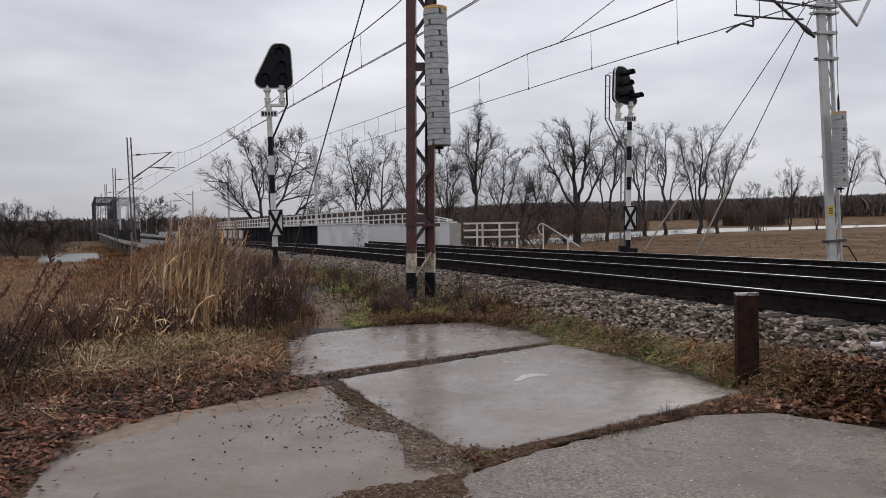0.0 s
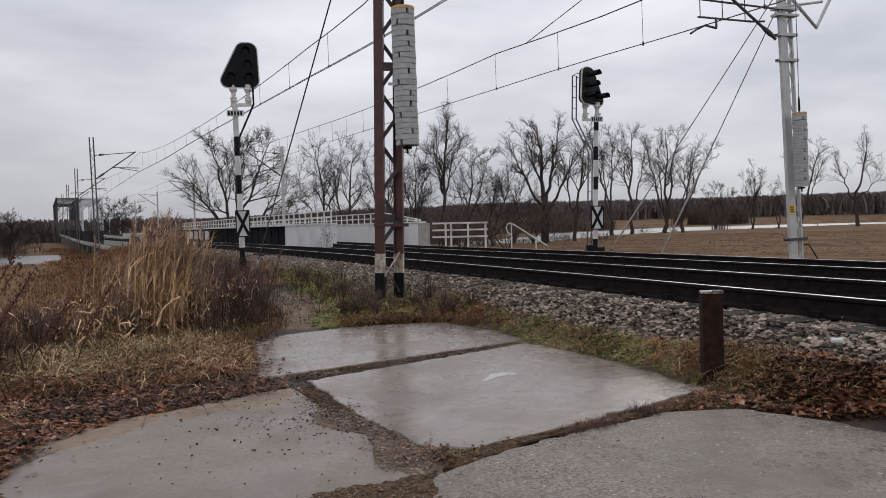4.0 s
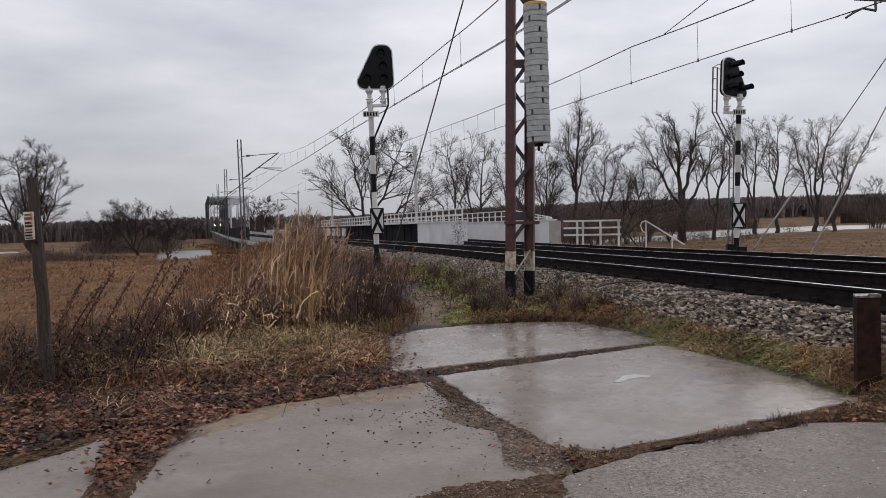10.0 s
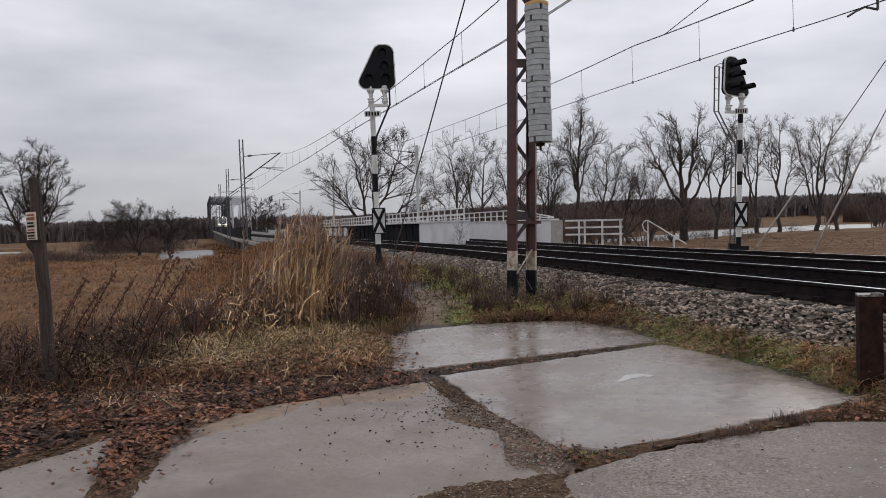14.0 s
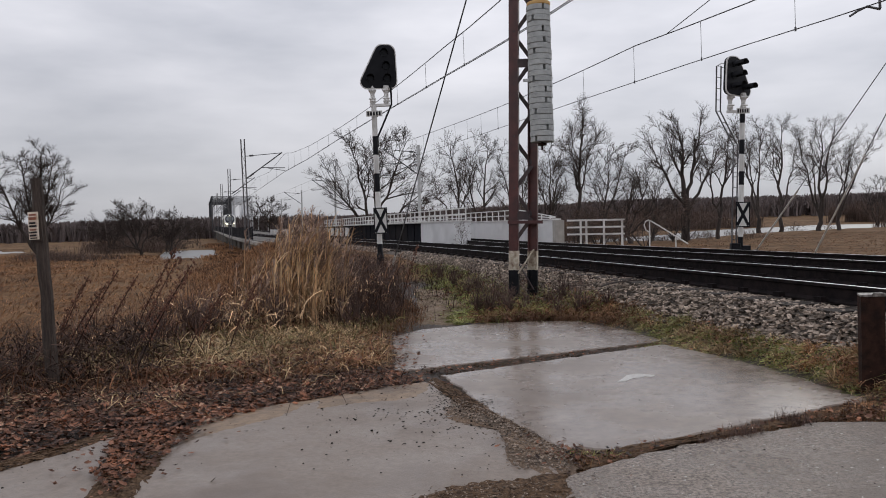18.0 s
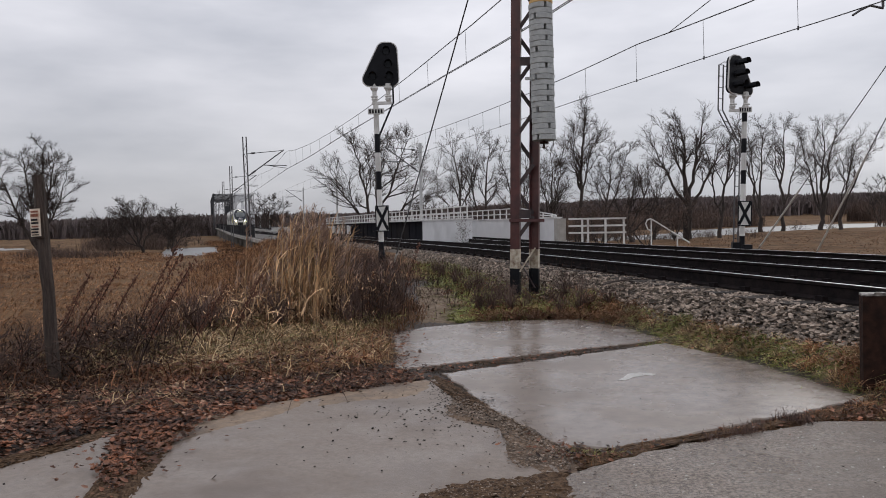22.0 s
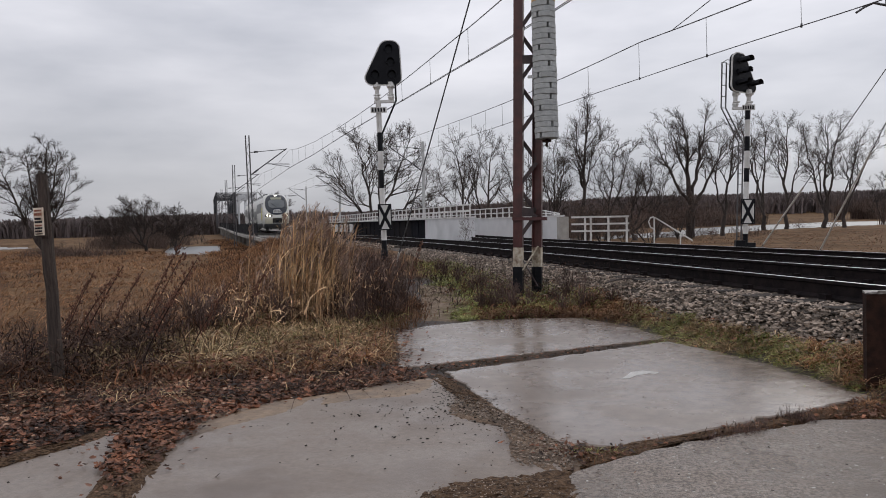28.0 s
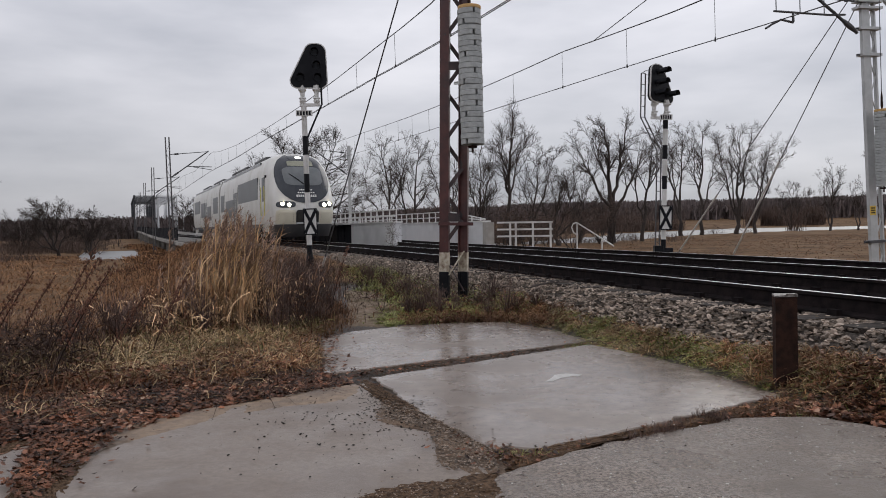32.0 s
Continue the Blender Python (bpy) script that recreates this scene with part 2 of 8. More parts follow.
# ---- mesh helpers ----
class Mesh:
    """Collects vertices and faces of one mesh."""

    def __init__(self):
        self.v, self.f = [], []

    def add(self, v, f):
        k = len(self.v)
        self.v.extend(tuple(p) for p in v)
        self.f.extend(tuple(i + k for i in q) for q in f)
        return self

    def box(self, x0, x1, y0, y1, z0, z1, m=None, bev=0.0):
        b = min(bev, 0.45 * min(x1 - x0, y1 - y0))
        if b > 0:
            ring = [(x0 + b, y0), (x1 - b, y0), (x1, y0 + b), (x1, y1 - b), (x1 - b, y1), (x0 + b, y1), (x0, y1 - b), (x0, y0 + b)]
        else:
            ring = [(x0, y0), (x1, y0), (x1, y1), (x0, y1)]
        n = len(ring)
        v = [Vector((x, y, z0)) for x, y in ring] + [Vector((x, y, z1)) for x, y in ring]
        if m:
            v = [m @ p for p in v]
        f = [tuple(reversed(range(n))), tuple(range(n, 2 * n))] + [(i, (i + 1) % n, n + (i + 1) % n, n + i) for i in range(n)]
        return self.add(v, f)

    def tube(self, pts, radii, sides=6, caps=True):
        pts = [Vector(p) for p in pts]
        if not isinstance(radii, (list, tuple)):
            radii = [radii] * len(pts)
        v = []
        for i, p in enumerate(pts):
            d = (pts[min(i + 1, len(pts) - 1)] - pts[max(i - 1, 0)]).normalized()
            a = d.cross(Vector((0.31, 0.17, 1.0) if abs(d.z) < 0.9 else (1.0, 0.2, 0.1))).normalized()
            c = d.cross(a)
            v += [p + radii[i] * (math.cos(q) * a + math.sin(q) * c) for q in (2 * math.pi * k / sides for k in range(sides))]
        f = [(i * sides + k, i * sides + (k + 1) % sides, (i + 1) * sides + (k + 1) % sides, (i + 1) * sides + k) for i in range(len(pts) - 1) for k in range(sides)]
        if caps:
            f += [tuple(reversed(range(sides))), tuple((len(pts) - 1) * sides + k for k in range(sides))]
        return self.add(v, f)

    def bar(self, a, z, w, h):
        """A square bar from a to z, w wide and h high."""
        a, z = Vector(a), Vector(z)
        d = z - a
        m = Matrix.Translation(a) @ d.to_track_quat("Y", "Z").to_matrix().to_4x4()
        return self.box(-w / 2, w / 2, 0, d.length, -h / 2, h / 2, m)

    def prism(self, ring, z0, z1):
        n = len(ring)
        v = [(x, y, z0) for x, y in ring] + [(x, y, z1) for x, y in ring]
        return self.add(v, [tuple(reversed(range(n))), tuple(range(n, 2 * n))] + [(i, (i + 1) % n, n + (i + 1) % n, n + i) for i in range(n)])

    def sweep(self, section, stations):
        """A section of (across, up) carried along stations of (place, across direction)."""
        n, v = len(section), []
        for p, side in stations:
            v += [p + side * a + Vector((0, 0, u)) for a, u in section]
        m = len(stations)
        f = [(i * n + k, i * n + (k + 1) % n, (i + 1) * n + (k + 1) % n, (i + 1) * n + k) for i in range(m - 1) for k in range(n)]
        return self.add(v, f + [tuple(reversed(range(n))), tuple((m - 1) * n + k for k in range(n))])

    def data(self, name, material, smooth=False):
        me = bpy.data.meshes.new(name)
        me.from_pydata([tuple(p) for p in self.v], [], self.f)
        me.materials.append(material)
        if smooth:
            me.shade_smooth()
        me.update()
        return me


def part(name, mesh, material, parent=None, label="", smooth=False):
    me = mesh if isinstance(mesh, bpy.types.Mesh) else mesh.data(name, material, smooth)
    ob = new(name, me)
    if parent is not None:
        ob.parent = parent
    if label:
        tagged(ob, label)
    return ob


def thing(name, label, category, m=None, group="", kind=""):
    ob = new(name)
    ob.empty_display_size = 0.2
    if m is not None:
        ob.matrix_world = m
    return tagged(ob, label, category, group, kind)


def bulk(name, verts, faces, material, label, category, kind="stuff", parent=None, flat=False):
    me = bpy.data.meshes.new(name)
    verts = np.asarray(verts, dtype=np.float32).reshape(-1, 3)
    faces = np.asarray(faces, dtype=np.int32)
    n, k = faces.shape
    me.vertices.add(len(verts))
    me.vertices.foreach_set("co", verts.ravel())
    me.loops.add(n * k)
    me.loops.foreach_set("vertex_index", faces.ravel())
    me.polygons.add(n)
    me.polygons.foreach_set("loop_start", np.arange(0, n * k, k, dtype=np.int32))
    me.materials.append(material)
    me.update(calc_edges=True)
    if flat:
        me.shade_flat()
    ob = new(name, me)
    if parent is not None:
        ob.parent = parent
        return ob
    return tagged(ob, label, category, kind=kind)


# ---- the line of the railway ----
HEAD, OFF_AXIS, START, RADIUS = radians(-25.0), 7.814, 40.29, 402.7
UP_LINE = Vector((math.sin(HEAD), math.cos(HEAD), 0))
RIGHT = Vector((math.cos(HEAD), -math.sin(HEAD), 0))
P0 = RIGHT * OFF_AXIS + UP_LINE * START
CENTRE = P0 - RIGHT * RADIUS
RAIL_Z, RAIL2_Z = 0.60, 0.50


def line(w, v, z=0.0):
    """A place w metres to the right of the eye and v metres out, square to the bridge line."""
    return RIGHT * w + UP_LINE * v + Vector((0, 0, z))


def grade(v):
    """How far the line has climbed towards the river bridges, v metres out."""
    k = min(1.0, max(0.0, (v - 95.0) / 215.0))
    return 1.25 * k * k * (3 - 2 * k)


def along(s, off=0.0, z=0.0):
    """A place on the near track: s metres towards the eye from the end of the straight, off metres to its right; and its right-hand direction."""
    th = HEAD + max(s, 0.0) / RADIUS
    side = Vector((math.cos(th), -math.sin(th), 0))
    p = (P0 - UP_LINE * s) if s <= 0 else CENTRE + side * RADIUS
    return p + side * off + Vector((0, 0, z + grade(START - s))), side


def off2(s):
    """How far the second track lies to the right of the near one."""
    k = min(1.0, max(0.0, (18.0 - s) / 34.0))
    return 4.5 + 2.9 * k * k * (3 - 2 * k)


def track_coords(x, y):
    """s and p of places (arrays)."""
    w, v = x * RIGHT.x + y * RIGHT.y, x * UP_LINE.x + y * UP_LINE.y
    dx, dy = x - CENTRE.x, y - CENTRE.y
    th = np.arctan2(-dy, dx)
    on_line = v > START
    s = np.where(on_line, START - v, RADIUS * (th - HEAD))
    p = np.where(on_line, w - OFF_AXIS, np.hypot(dx, dy) - RADIUS)
    return s, p


def smooth01(a):
    a = np.clip(a, 0, 1)
    return a * a * (3 - 2 * a)


RIVER = [(700, 560, 110), (165, 368, 46), (68, 246, 22), (40, 190, 11), (14, 132, 9), (-8, 122, 8)]
PONDS = [((-86, 114, 7), (-130, 140, 9)), ((-38.5, 80, 3.0), (-55, 114, 3.6))]
PLAIN, WATER_Z = -1.5, -1.85


def river_depth(x, y):
    """1 in mid-river to 0 at the banks and beyond (arrays)."""
    best = np.full(np.shape(x), 9.0)
    for (ax, ay, aw), (bx, by, bw) in list(zip(RIVER, RIVER[1:])) + PONDS:
        dx, dy = bx - ax, by - ay
        k = np.clip(((x - ax) * dx + (y - ay) * dy) / (dx * dx + dy * dy), 0, 1)
        d = np.hypot(x - ax - k * dx, y - ay - k * dy) / (aw + k * (bw - aw))
        best = np.minimum(best, d)
    return best


def bumps(x, y):
    return 0.5 * np.sin(x * 1.7 + 0.9 * np.sin(y * 1.3)) * np.sin(y * 1.9 + 1.3 * np.sin(x * 0.9)) + 0.3 * np.sin(x * 4.3 + y * 2.1) * np.sin(y * 5.1 - x * 1.7)


def ground_z(x, y):
    """Height of the ground (arrays)."""
    x, y = np.asarray(x, float), np.asarray(y, float)
    s, p = track_coords(x, y)
    edge = -4.2 - 5.6 * smooth01((s - 26) / 12.0) - 6 * smooth01((s - 38) / 8.0)
    left = np.where(p > -2.02, (0.19 + 0.07 * smooth01((s - 34.8) / 2.0)) * smooth01((p + 2.02) / 0.5), -np.clip((edge - p) * 0.42, 0, -PLAIN))
    lift = 0.32 * smooth01((28.0 - s) / 14.0)
    left = np.where(p > -2.02, np.maximum(left, lift), left + lift * smooth01((p - edge + 2.0) / 2.0))
    right = 0.26 - np.clip((p - off2_array(s) - 2.6) * 0.5, 0, 0.26 - PLAIN)
    z = np.where(p < 0.5, left, right)
    fade = smooth01((s + 17.0) / 9.0)
    z = PLAIN + (z - PLAIN) * fade
    d = river_depth(x, y)
    z = z - (z - (WATER_Z - 1.2)) * smooth01((1.06 - d) / 0.12)
    bank = -0.45 - 0.5 * np.clip(np.abs(p) - 3.0, 0, 60) - 1.4 * smooth01((-s - 14) / 26.0)
    z = np.where((s < -6) & (s > -250), np.maximum(z, bank), z)
    z = z - 0.05 * smooth01((3.3 - y) / 0.8) * smooth01((3.5 - np.abs(x)) / 0.4)
    r = np.hypot(x, y)
    rise = np.clip(r - 500, 0, 900) * 0.026 * smooth01((x + 160) / 240.0) + np.clip(r - 420, 0, 900) * 0.006
    z = z + np.where(d > 1.06, rise, 0)
    amp = 0.015 + 0.10 * smooth01((r - 14) / 50.0) + 0.05 * smooth01((-p - 5) / 3.0)
    return z + amp * bumps(x, y) * np.where(p > -1.9, 0.3, 1.0)


def off2_array(s):
    k = smooth01((18.0 - s) / 34.0)
    return 4.5 + 2.9 * k


# ---- ground, one sheet to the horizon ----
def build_ground():
    rings = np.concatenate([np.linspace(0.6, 3.0, 10), 3.0 * 1.055 ** np.arange(1, 132)])
    front = np.radians(np.linspace(-62, 62, 421))
    back = np.radians(np.linspace(65, 295, 60))
    ang = np.concatenate([front, back])
    n, m = len(rings), len(ang)
    x = rings[:, None] * np.sin(ang)[None]
    y = rings[:, None] * np.cos(ang)[None]
    z = ground_z(x, y) - 0.022
    v = np.stack([x, y, z], 2).reshape(-1, 3)
    v = np.concatenate([v, [[0, 0, -0.03]]])
    i, k = np.meshgrid(np.arange(n - 1), np.arange(m), indexing="ij")
    k2 = (k + 1) % m
    f = np.stack([i * m + k, (i + 1) * m + k, (i + 1) * m + k2, i * m + k2], 2).reshape(-1, 4)
    fan = np.stack([np.full(m, n * m), np.arange(m), (np.arange(m) + 1) % m, (np.arange(m) + 1) % m], 1)
    me = bpy.data.meshes.new("ground")
    me.from_pydata(v.tolist(), [], [tuple(q) for q in f.tolist()] + [tuple(q[:3]) for q in fan.tolist()])
    me.materials.append(SOIL)
    me.materials.append(FIELD)
    far = (np.arange(n - 1) >= np.searchsorted(rings, 16.0))
    idx = np.concatenate([np.repeat(far.astype(np.int32), m), np.zeros(m, np.int32)])
    me.polygons.foreach_set("material_index", idx)
    me.shade_smooth()
    me.update()
    return tagged(new("ground", me), "damp brown soil and straw-coloured winter meadow around the railway", "ground", kind="structure")


build_ground()
part_water = Mesh()
part_water.add([(-900, 20, WATER_Z), (900, 20, WATER_Z), (900, 600, WATER_Z), (-900, 600, WATER_Z)], [(0, 1, 2, 3)])
tagged(part("water", part_water, WATER), "pale grey flooded river reflecting the overcast sky", "river", kind="structure")


# ---- the crossing's concrete slabs ----
def slab(ring, top, label, material, seed, thick=0.14, chip=0.018):
    rnd = random.Random(seed)
    pts = []
    for (ax, ay), (bx, by) in zip(ring, ring[1:] + ring[:1]):
        d = math.hypot(bx - ax, by - ay)
        k = max(2, int(d / 0.07))
        nx, ny = (by - ay) / d, -(bx - ax) / d
        for i in range(k):
            j = rnd.gauss(0, chip) if i else 0
            pts.append((ax + (bx - ax) * i / k - nx * abs(j), ay + (by - ay) * i / k - ny * abs(j)))
    cx, cy = sum(p[0] for p in pts) / len(pts), sum(p[1] for p in pts) / len(pts)
    m = Mesh()
    n = len(pts)
    inner = [(x + (cx - x) * 0.008, y + (cy - y) * 0.008) for x, y in pts]
    m.add([(x, y, top - thick) for x, y in pts] + [(x, y, top - 0.008) for x, y in pts] + [(x, y, top) for x, y in inner],
          [(i, (i + 1) % n, n + (i + 1) % n, n + i) for i in range(n)] + [(n + i, n + (i + 1) % n, 2 * n + (i + 1) % n, 2 * n + i) for i in range(n)] + [tuple(2 * n + i for i in range(n))])
    return tagged(part("concrete_slab", m, material), label, "concrete slab", "road slabs at the crossing")


SLAB_FAR = [(-1.27, 6.29), (1.22, 8.06), (0.98, 8.75), (0.38, 9.70), (-0.30, 9.66), (-0.88, 9.42), (-1.45, 8.95), (-1.72, 8.40)]
SLAB_MID = [(0.06, 4.14), (0.33, 4.13), (0.68, 4.36), (2.10, 5.40), (1.95, 6.10), (1.72, 6.80), (1.13, 7.79), (-0.86, 6.15), (-0.34, 4.86)]
SLAB_LEFT = [(-0.25, -1.4), (0.03, 3.40), (0.05, 3.74), (0.02, 4.10), (-0.38, 4.84), (-0.88, 5.98), (-1.25, 5.62), (-1.81, 5.00), (-2.20, 4.28), (-2.08, 3.72), (-1.92, 3.24), (-1.6, -1.2)]
SLAB_RIGHT = [(-0.18, -1.4), (0.06, 3.40), (0.10, 3.72), (0.66, 4.20), (1.63, 4.80), (2.05, 4.82), (2.52, 4.38), (3.05, 3.7), (2.4, -1.4)]
SLAB_EDGE = [(-1.66, -1.2), (-1.97, 3.22), (-2.19, 3.54), (-2.42, 4.04), (-2.62, 4.49), (-2.74, 4.02), (-2.9, 3.62), (-3.2, 2.9), (-3.0, -1.2)]
slab(SLAB_FAR, 0.0, "wet grey concrete road slab with rounded far edge beside the grass", CONCRETE, 1)
slab(SLAB_MID, 0.004, "wet shiny concrete road slab with a pale scar", CONCRETE, 2)
slab(SLAB_LEFT, 0.0, "damp grey concrete road slab strewn with dark grit", DAMP_CONCRETE, 3)
slab(SLAB_RIGHT, 0.006, "rough worn concrete road slab with small chips", ROUGH_CONCRETE, 4)
slab(SLAB_EDGE, -0.01, "broken grey concrete road slab half under leaves", DAMP_CONCRETE, 5)


def mound(name, ring, z, height, material, label, category, seed, rough=0.5, follow=False):
    """A low heap of dirt with an uneven outline."""
    rnd = random.Random(seed)
    pts = []
    for (ax, ay), (bx, by) in zip(ring, ring[1:] + ring[:1]):
        n = max(2, int(math.hypot(bx - ax, by - ay) / 0.025))
        pts += [(ax + (bx - ax) * i / n, ay + (by - ay) * i / n) for i in range(n)]
    cx, cy = sum(p[0] for p in pts) / len(pts), sum(p[1] for p in pts) / len(pts)
    m, n, v, f = Mesh(), len(pts), [], []
    steps = (1.0, 0.94, 0.86, 0.76, 0.64, 0.5, 0.35, 0.2)
    for k in steps:
        for x, y in pts:
            h = height * (1 - k * k) ** 0.5 + rnd.gauss(0, rough * height * 0.3) - 0.003
            qx, qy = cx + (x - cx) * k + rnd.gauss(0, 0.008), cy + (y - cy) * k + rnd.gauss(0, 0.008)
            v.append((qx, qy, z + h + (float(ground_z(qx, qy)) - 0.022 if follow else 0.0)))
    for j in range(len(steps) - 1):
        f += [(j * n + i, j * n + (i + 1) % n, (j + 1) * n + (i + 1) % n, (j + 1) * n + i) for i in range(n)]
    f.append(tuple((len(steps) - 1) * n + i for i in range(n)))
    m.add(v, f)
    return tagged(part(name, m, material), label, category, kind="stuff")


DIRT = surf("gravelly_dirt", (0.11, 0.069, 0.045), (0.28, 0.2, 0.14), 70.0, 0.75, spec=0.2, bump=0.06, bscale=90, c3=(0.105, 0.074, 0.053), s3=4.0)
DARK_DIRT = surf("dark_dirt", (0.042, 0.024, 0.014), (0.16, 0.1, 0.06), 40.0, 0.85, spec=0.15, bump=0.08, bscale=70)
MUD = surf("tan_mud", (0.18, 0.12, 0.074), (0.28, 0.195, 0.124), 14.0, 0.55, bump=0.02, bscale=60, c3=(0.12, 0.085, 0.06), s3=2.0)
mound("dirt_patch", [(-0.52, 5.38), (-0.30, 4.88), (-0.10, 4.49), (0.05, 4.18), (0.13, 4.03), (0.13, 3.72), (-0.02, 3.70), (-0.16, 3.76), (-0.21, 3.90), (-0.16, 4.03), (-0.24, 4.28), (-0.29, 4.50), (-0.52, 4.64), (-0.66, 4.80), (-0.68, 5.06)], 0.0, 0.008, DIRT, "brown-grey gravelly dirt washed over the slab", "dirt", 6, 0.7)
mound("muddy_path", [(-1.57, 9.42), (-1.78, 10.4), (-2.1, 12.4), (-2.6, 15.0), (-2.1, 15.2), (-1.5, 13.0), (-1.15, 11.4), (-0.92, 9.9), (-1.1, 9.4)], 0.0, 0.02, surf("path_mud", (0.17, 0.125, 0.09), (0.30, 0.235, 0.18), 12.0, 0.9, spec=0.04, bump=0.05, bscale=40, c3=(0.095, 0.076, 0.036), s3=1.2), "trodden grey-brown mud path beside the slab", "path", 12, 0.3, True)
mound("dirt_patch", [(-0.90, 6.08), (-0.60, 5.50), (-0.32, 4.88), (-0.10, 4.46), (0.05, 4.15), (0.10, 4.06), (0.03, 4.04), (-0.20, 4.47), (-0.42, 4.78), (-0.64, 5.16), (-0.76, 5.50), (-0.93, 5.90)], 0.0, 0.010, DARK_DIRT, "dark damp dirt along the joint between slabs", "dirt", 7, 0.8)
mound("dirt_patch", [(-0.60, 3.33), (-0.47, 3.50), (-0.30, 3.60), (-0.11, 3.66), (0.02, 3.76), (0.09, 3.74), (0.14, 3.30), (0.05, 2.9), (-0.30, 2.8), (-0.6, 3.0)], 0.0, 0.022, DARK_DIRT, "dark brown heap of dirt at the slab corner", "dirt", 8)
mound("dirt_patch", [(-2.18, 4.38), (-2.45, 4.62), (-2.66, 4.52), (-2.45, 4.04), (-2.21, 3.54), (-1.98, 2.9), (-1.78, 2.9), (-1.97, 3.70)], -0.004, 0.02, DARK_DIRT, "dark dirt filling the gap between broken slabs", "dirt", 13)
mound("dirt_patch", [(0.1, 4.05), (0.36, 4.09), (0.7, 4.32), (2.1, 5.35), (2.2, 5.2), (1.66, 4.86), (0.66, 4.25), (0.12, 3.8)], -0.008, 0.02, DARK_DIRT, "dark dirt washed into the joint between slabs", "dirt", 14)
mound("dirt_patch", [(-2.60, 4.46), (-2.56, 4.30), (-2.62, 4.02), (-2.78, 3.62), (-3.02, 3.0), (-3.28, 2.9), (-2.94, 3.62), (-2.78, 4.02)], -0.01, 0.016, DARK_DIRT, "dark dirt creeping over the broken slab's edge", "dirt", 15, 0.7)
for k, ring in enumerate(([(-2.30, 3.94), (-2.28, 4.24), (-2.19, 4.65), (-1.84, 5.12), (-1.60, 5.30), (-1.62, 5.02), (-1.70, 4.74), (-1.92, 4.42), (-2.08, 4.08), (-2.14, 3.78)],
                          [(-1.66, 5.24), (-1.46, 5.46), (-1.20, 5.72), (-0.96, 5.90), (-0.86, 5.92), (-0.82, 5.62), (-0.90, 5.36), (-1.03, 5.22), (-1.31, 5.13), (-1.58, 4.92)])):
    mound("mud_film", ring, 0.0, 0.006, MUD, "thin tan mud smeared along the slab's edge", "mud", 9 + k, 0.05)


# ---- railway ----
def stations(s0, s1, off, z, step=2.0):
    n = max(2, int(abs(s1 - s0) / step) + 1)
    return [along(s0 + (s1 - s0) * i / (n - 1), off(s0 + (s1 - s0) * i / (n - 1)), z) for i in range(n)]


def rail(parent, s0, s1, off, z):
    web = [(-0.065, -0.172), (0.065, -0.172), (0.065, -0.158), (0.012, -0.135), (0.012, -0.045), (0.036, -0.03), (0.036, -0.008), (0.03, -0.002), (-0.03, -0.002), (-0.036, -0.008), (-0.036, -0.03), (-0.012, -0.045), (-0.012, -0.135), (-0.065, -0.158)]
    r = part("rail", Mesh().sweep(web, stations(s0, s1, off, z)), RAIL_RUST_SHADE, parent)
    head = [(-0.022, -0.006), (0.022, -0.006), (0.022, -0.001), (0.018, 0.0), (-0.018, 0.0), (-0.022, -0.001)]
    part("rail_head", Mesh().sweep(head, stations(s0, s1, off, z)), STEEL_TOP, r, "bright worn running surface")


near_track = thing("railway_track", "railway track of rusty rails, darkened for shade, with bright worn heads", "railway track")
far_track = thing("railway_track", "second railway track of dark rails ending at the bridge parapets", "railway track")
rail(near_track, -330, 62, lambda s: -0.7535, RAIL_Z)
rail(near_track, -330, 62, lambda s: 0.7535, RAIL_Z)
rail(far_track, -330, 62, lambda s: off2(s) - 0.7535, RAIL2_Z)
rail(far_track, -330, 62, lambda s: off2(s) + 0.7535, RAIL2_Z)


def sleepers(parent, off, z, s0, s1):
    m = Mesh().box(-1.27, 1.27, -0.12, 0.12, -0.21, 0.0, bev=0.015)
    me = m.data("sleeper", SLEEPER)
    fm = Mesh().box(-0.03, 0.03, -0.05, 0.05, 0.0, 0.05).data("fastening", RAIL_RUST_SHADE)
    s = s0
    while s < s1:
        p, side = along(s, off(s), z - 0.172)
        ob = part("sleeper", me, None, parent)
        ob.matrix_world = Matrix.Translation(p) @ Matrix.Rotation(math.atan2(side.y, side.x), 4, "Z")
        for q in (-0.8435, -0.6635, 0.6635, 0.8435) if 8 < s < 44 else ():
            part("fastening", fm, None, ob).location = (q, 0, 0)
        s += 0.6


sleepers(near_track, lambda s: 0.0, RAIL_Z, -20, 50)
sleepers(far_track, off2, RAIL2_Z, -10, 50)

# ballast bed under both tracks; its darker colour holds the shade between stones
bed = Mesh()
bed_label = "bed of grey crushed stone ballast under the two tracks, darkened for gap shade"
sec_n = []
for i in range(60):
    s = -12 + 66 * i / 59
    sec_n.append((*along(s, 0, 0), off2(s)))
v, f = [], []
for p, side, o in sec_n:
    for a, z in ((-1.76, -0.06), (-1.56, 0.15), (-1.27, 0.385), (0.0, 0.385), (1.6, 0.37), (o - 1.5, 0.31), (o + 1.5, 0.30), (o + 2.3, 0.02), (o + 2.4, -0.3)):
        v.append(p + side * a + Vector((0, 0, z)))
for i in range(len(sec_n) - 1):
    for k in range(8):
        f.append((i * 9 + k, i * 9 + k + 1, (i + 1) * 9 + k + 1, (i + 1) * 9 + k))
bed.add(v, f)
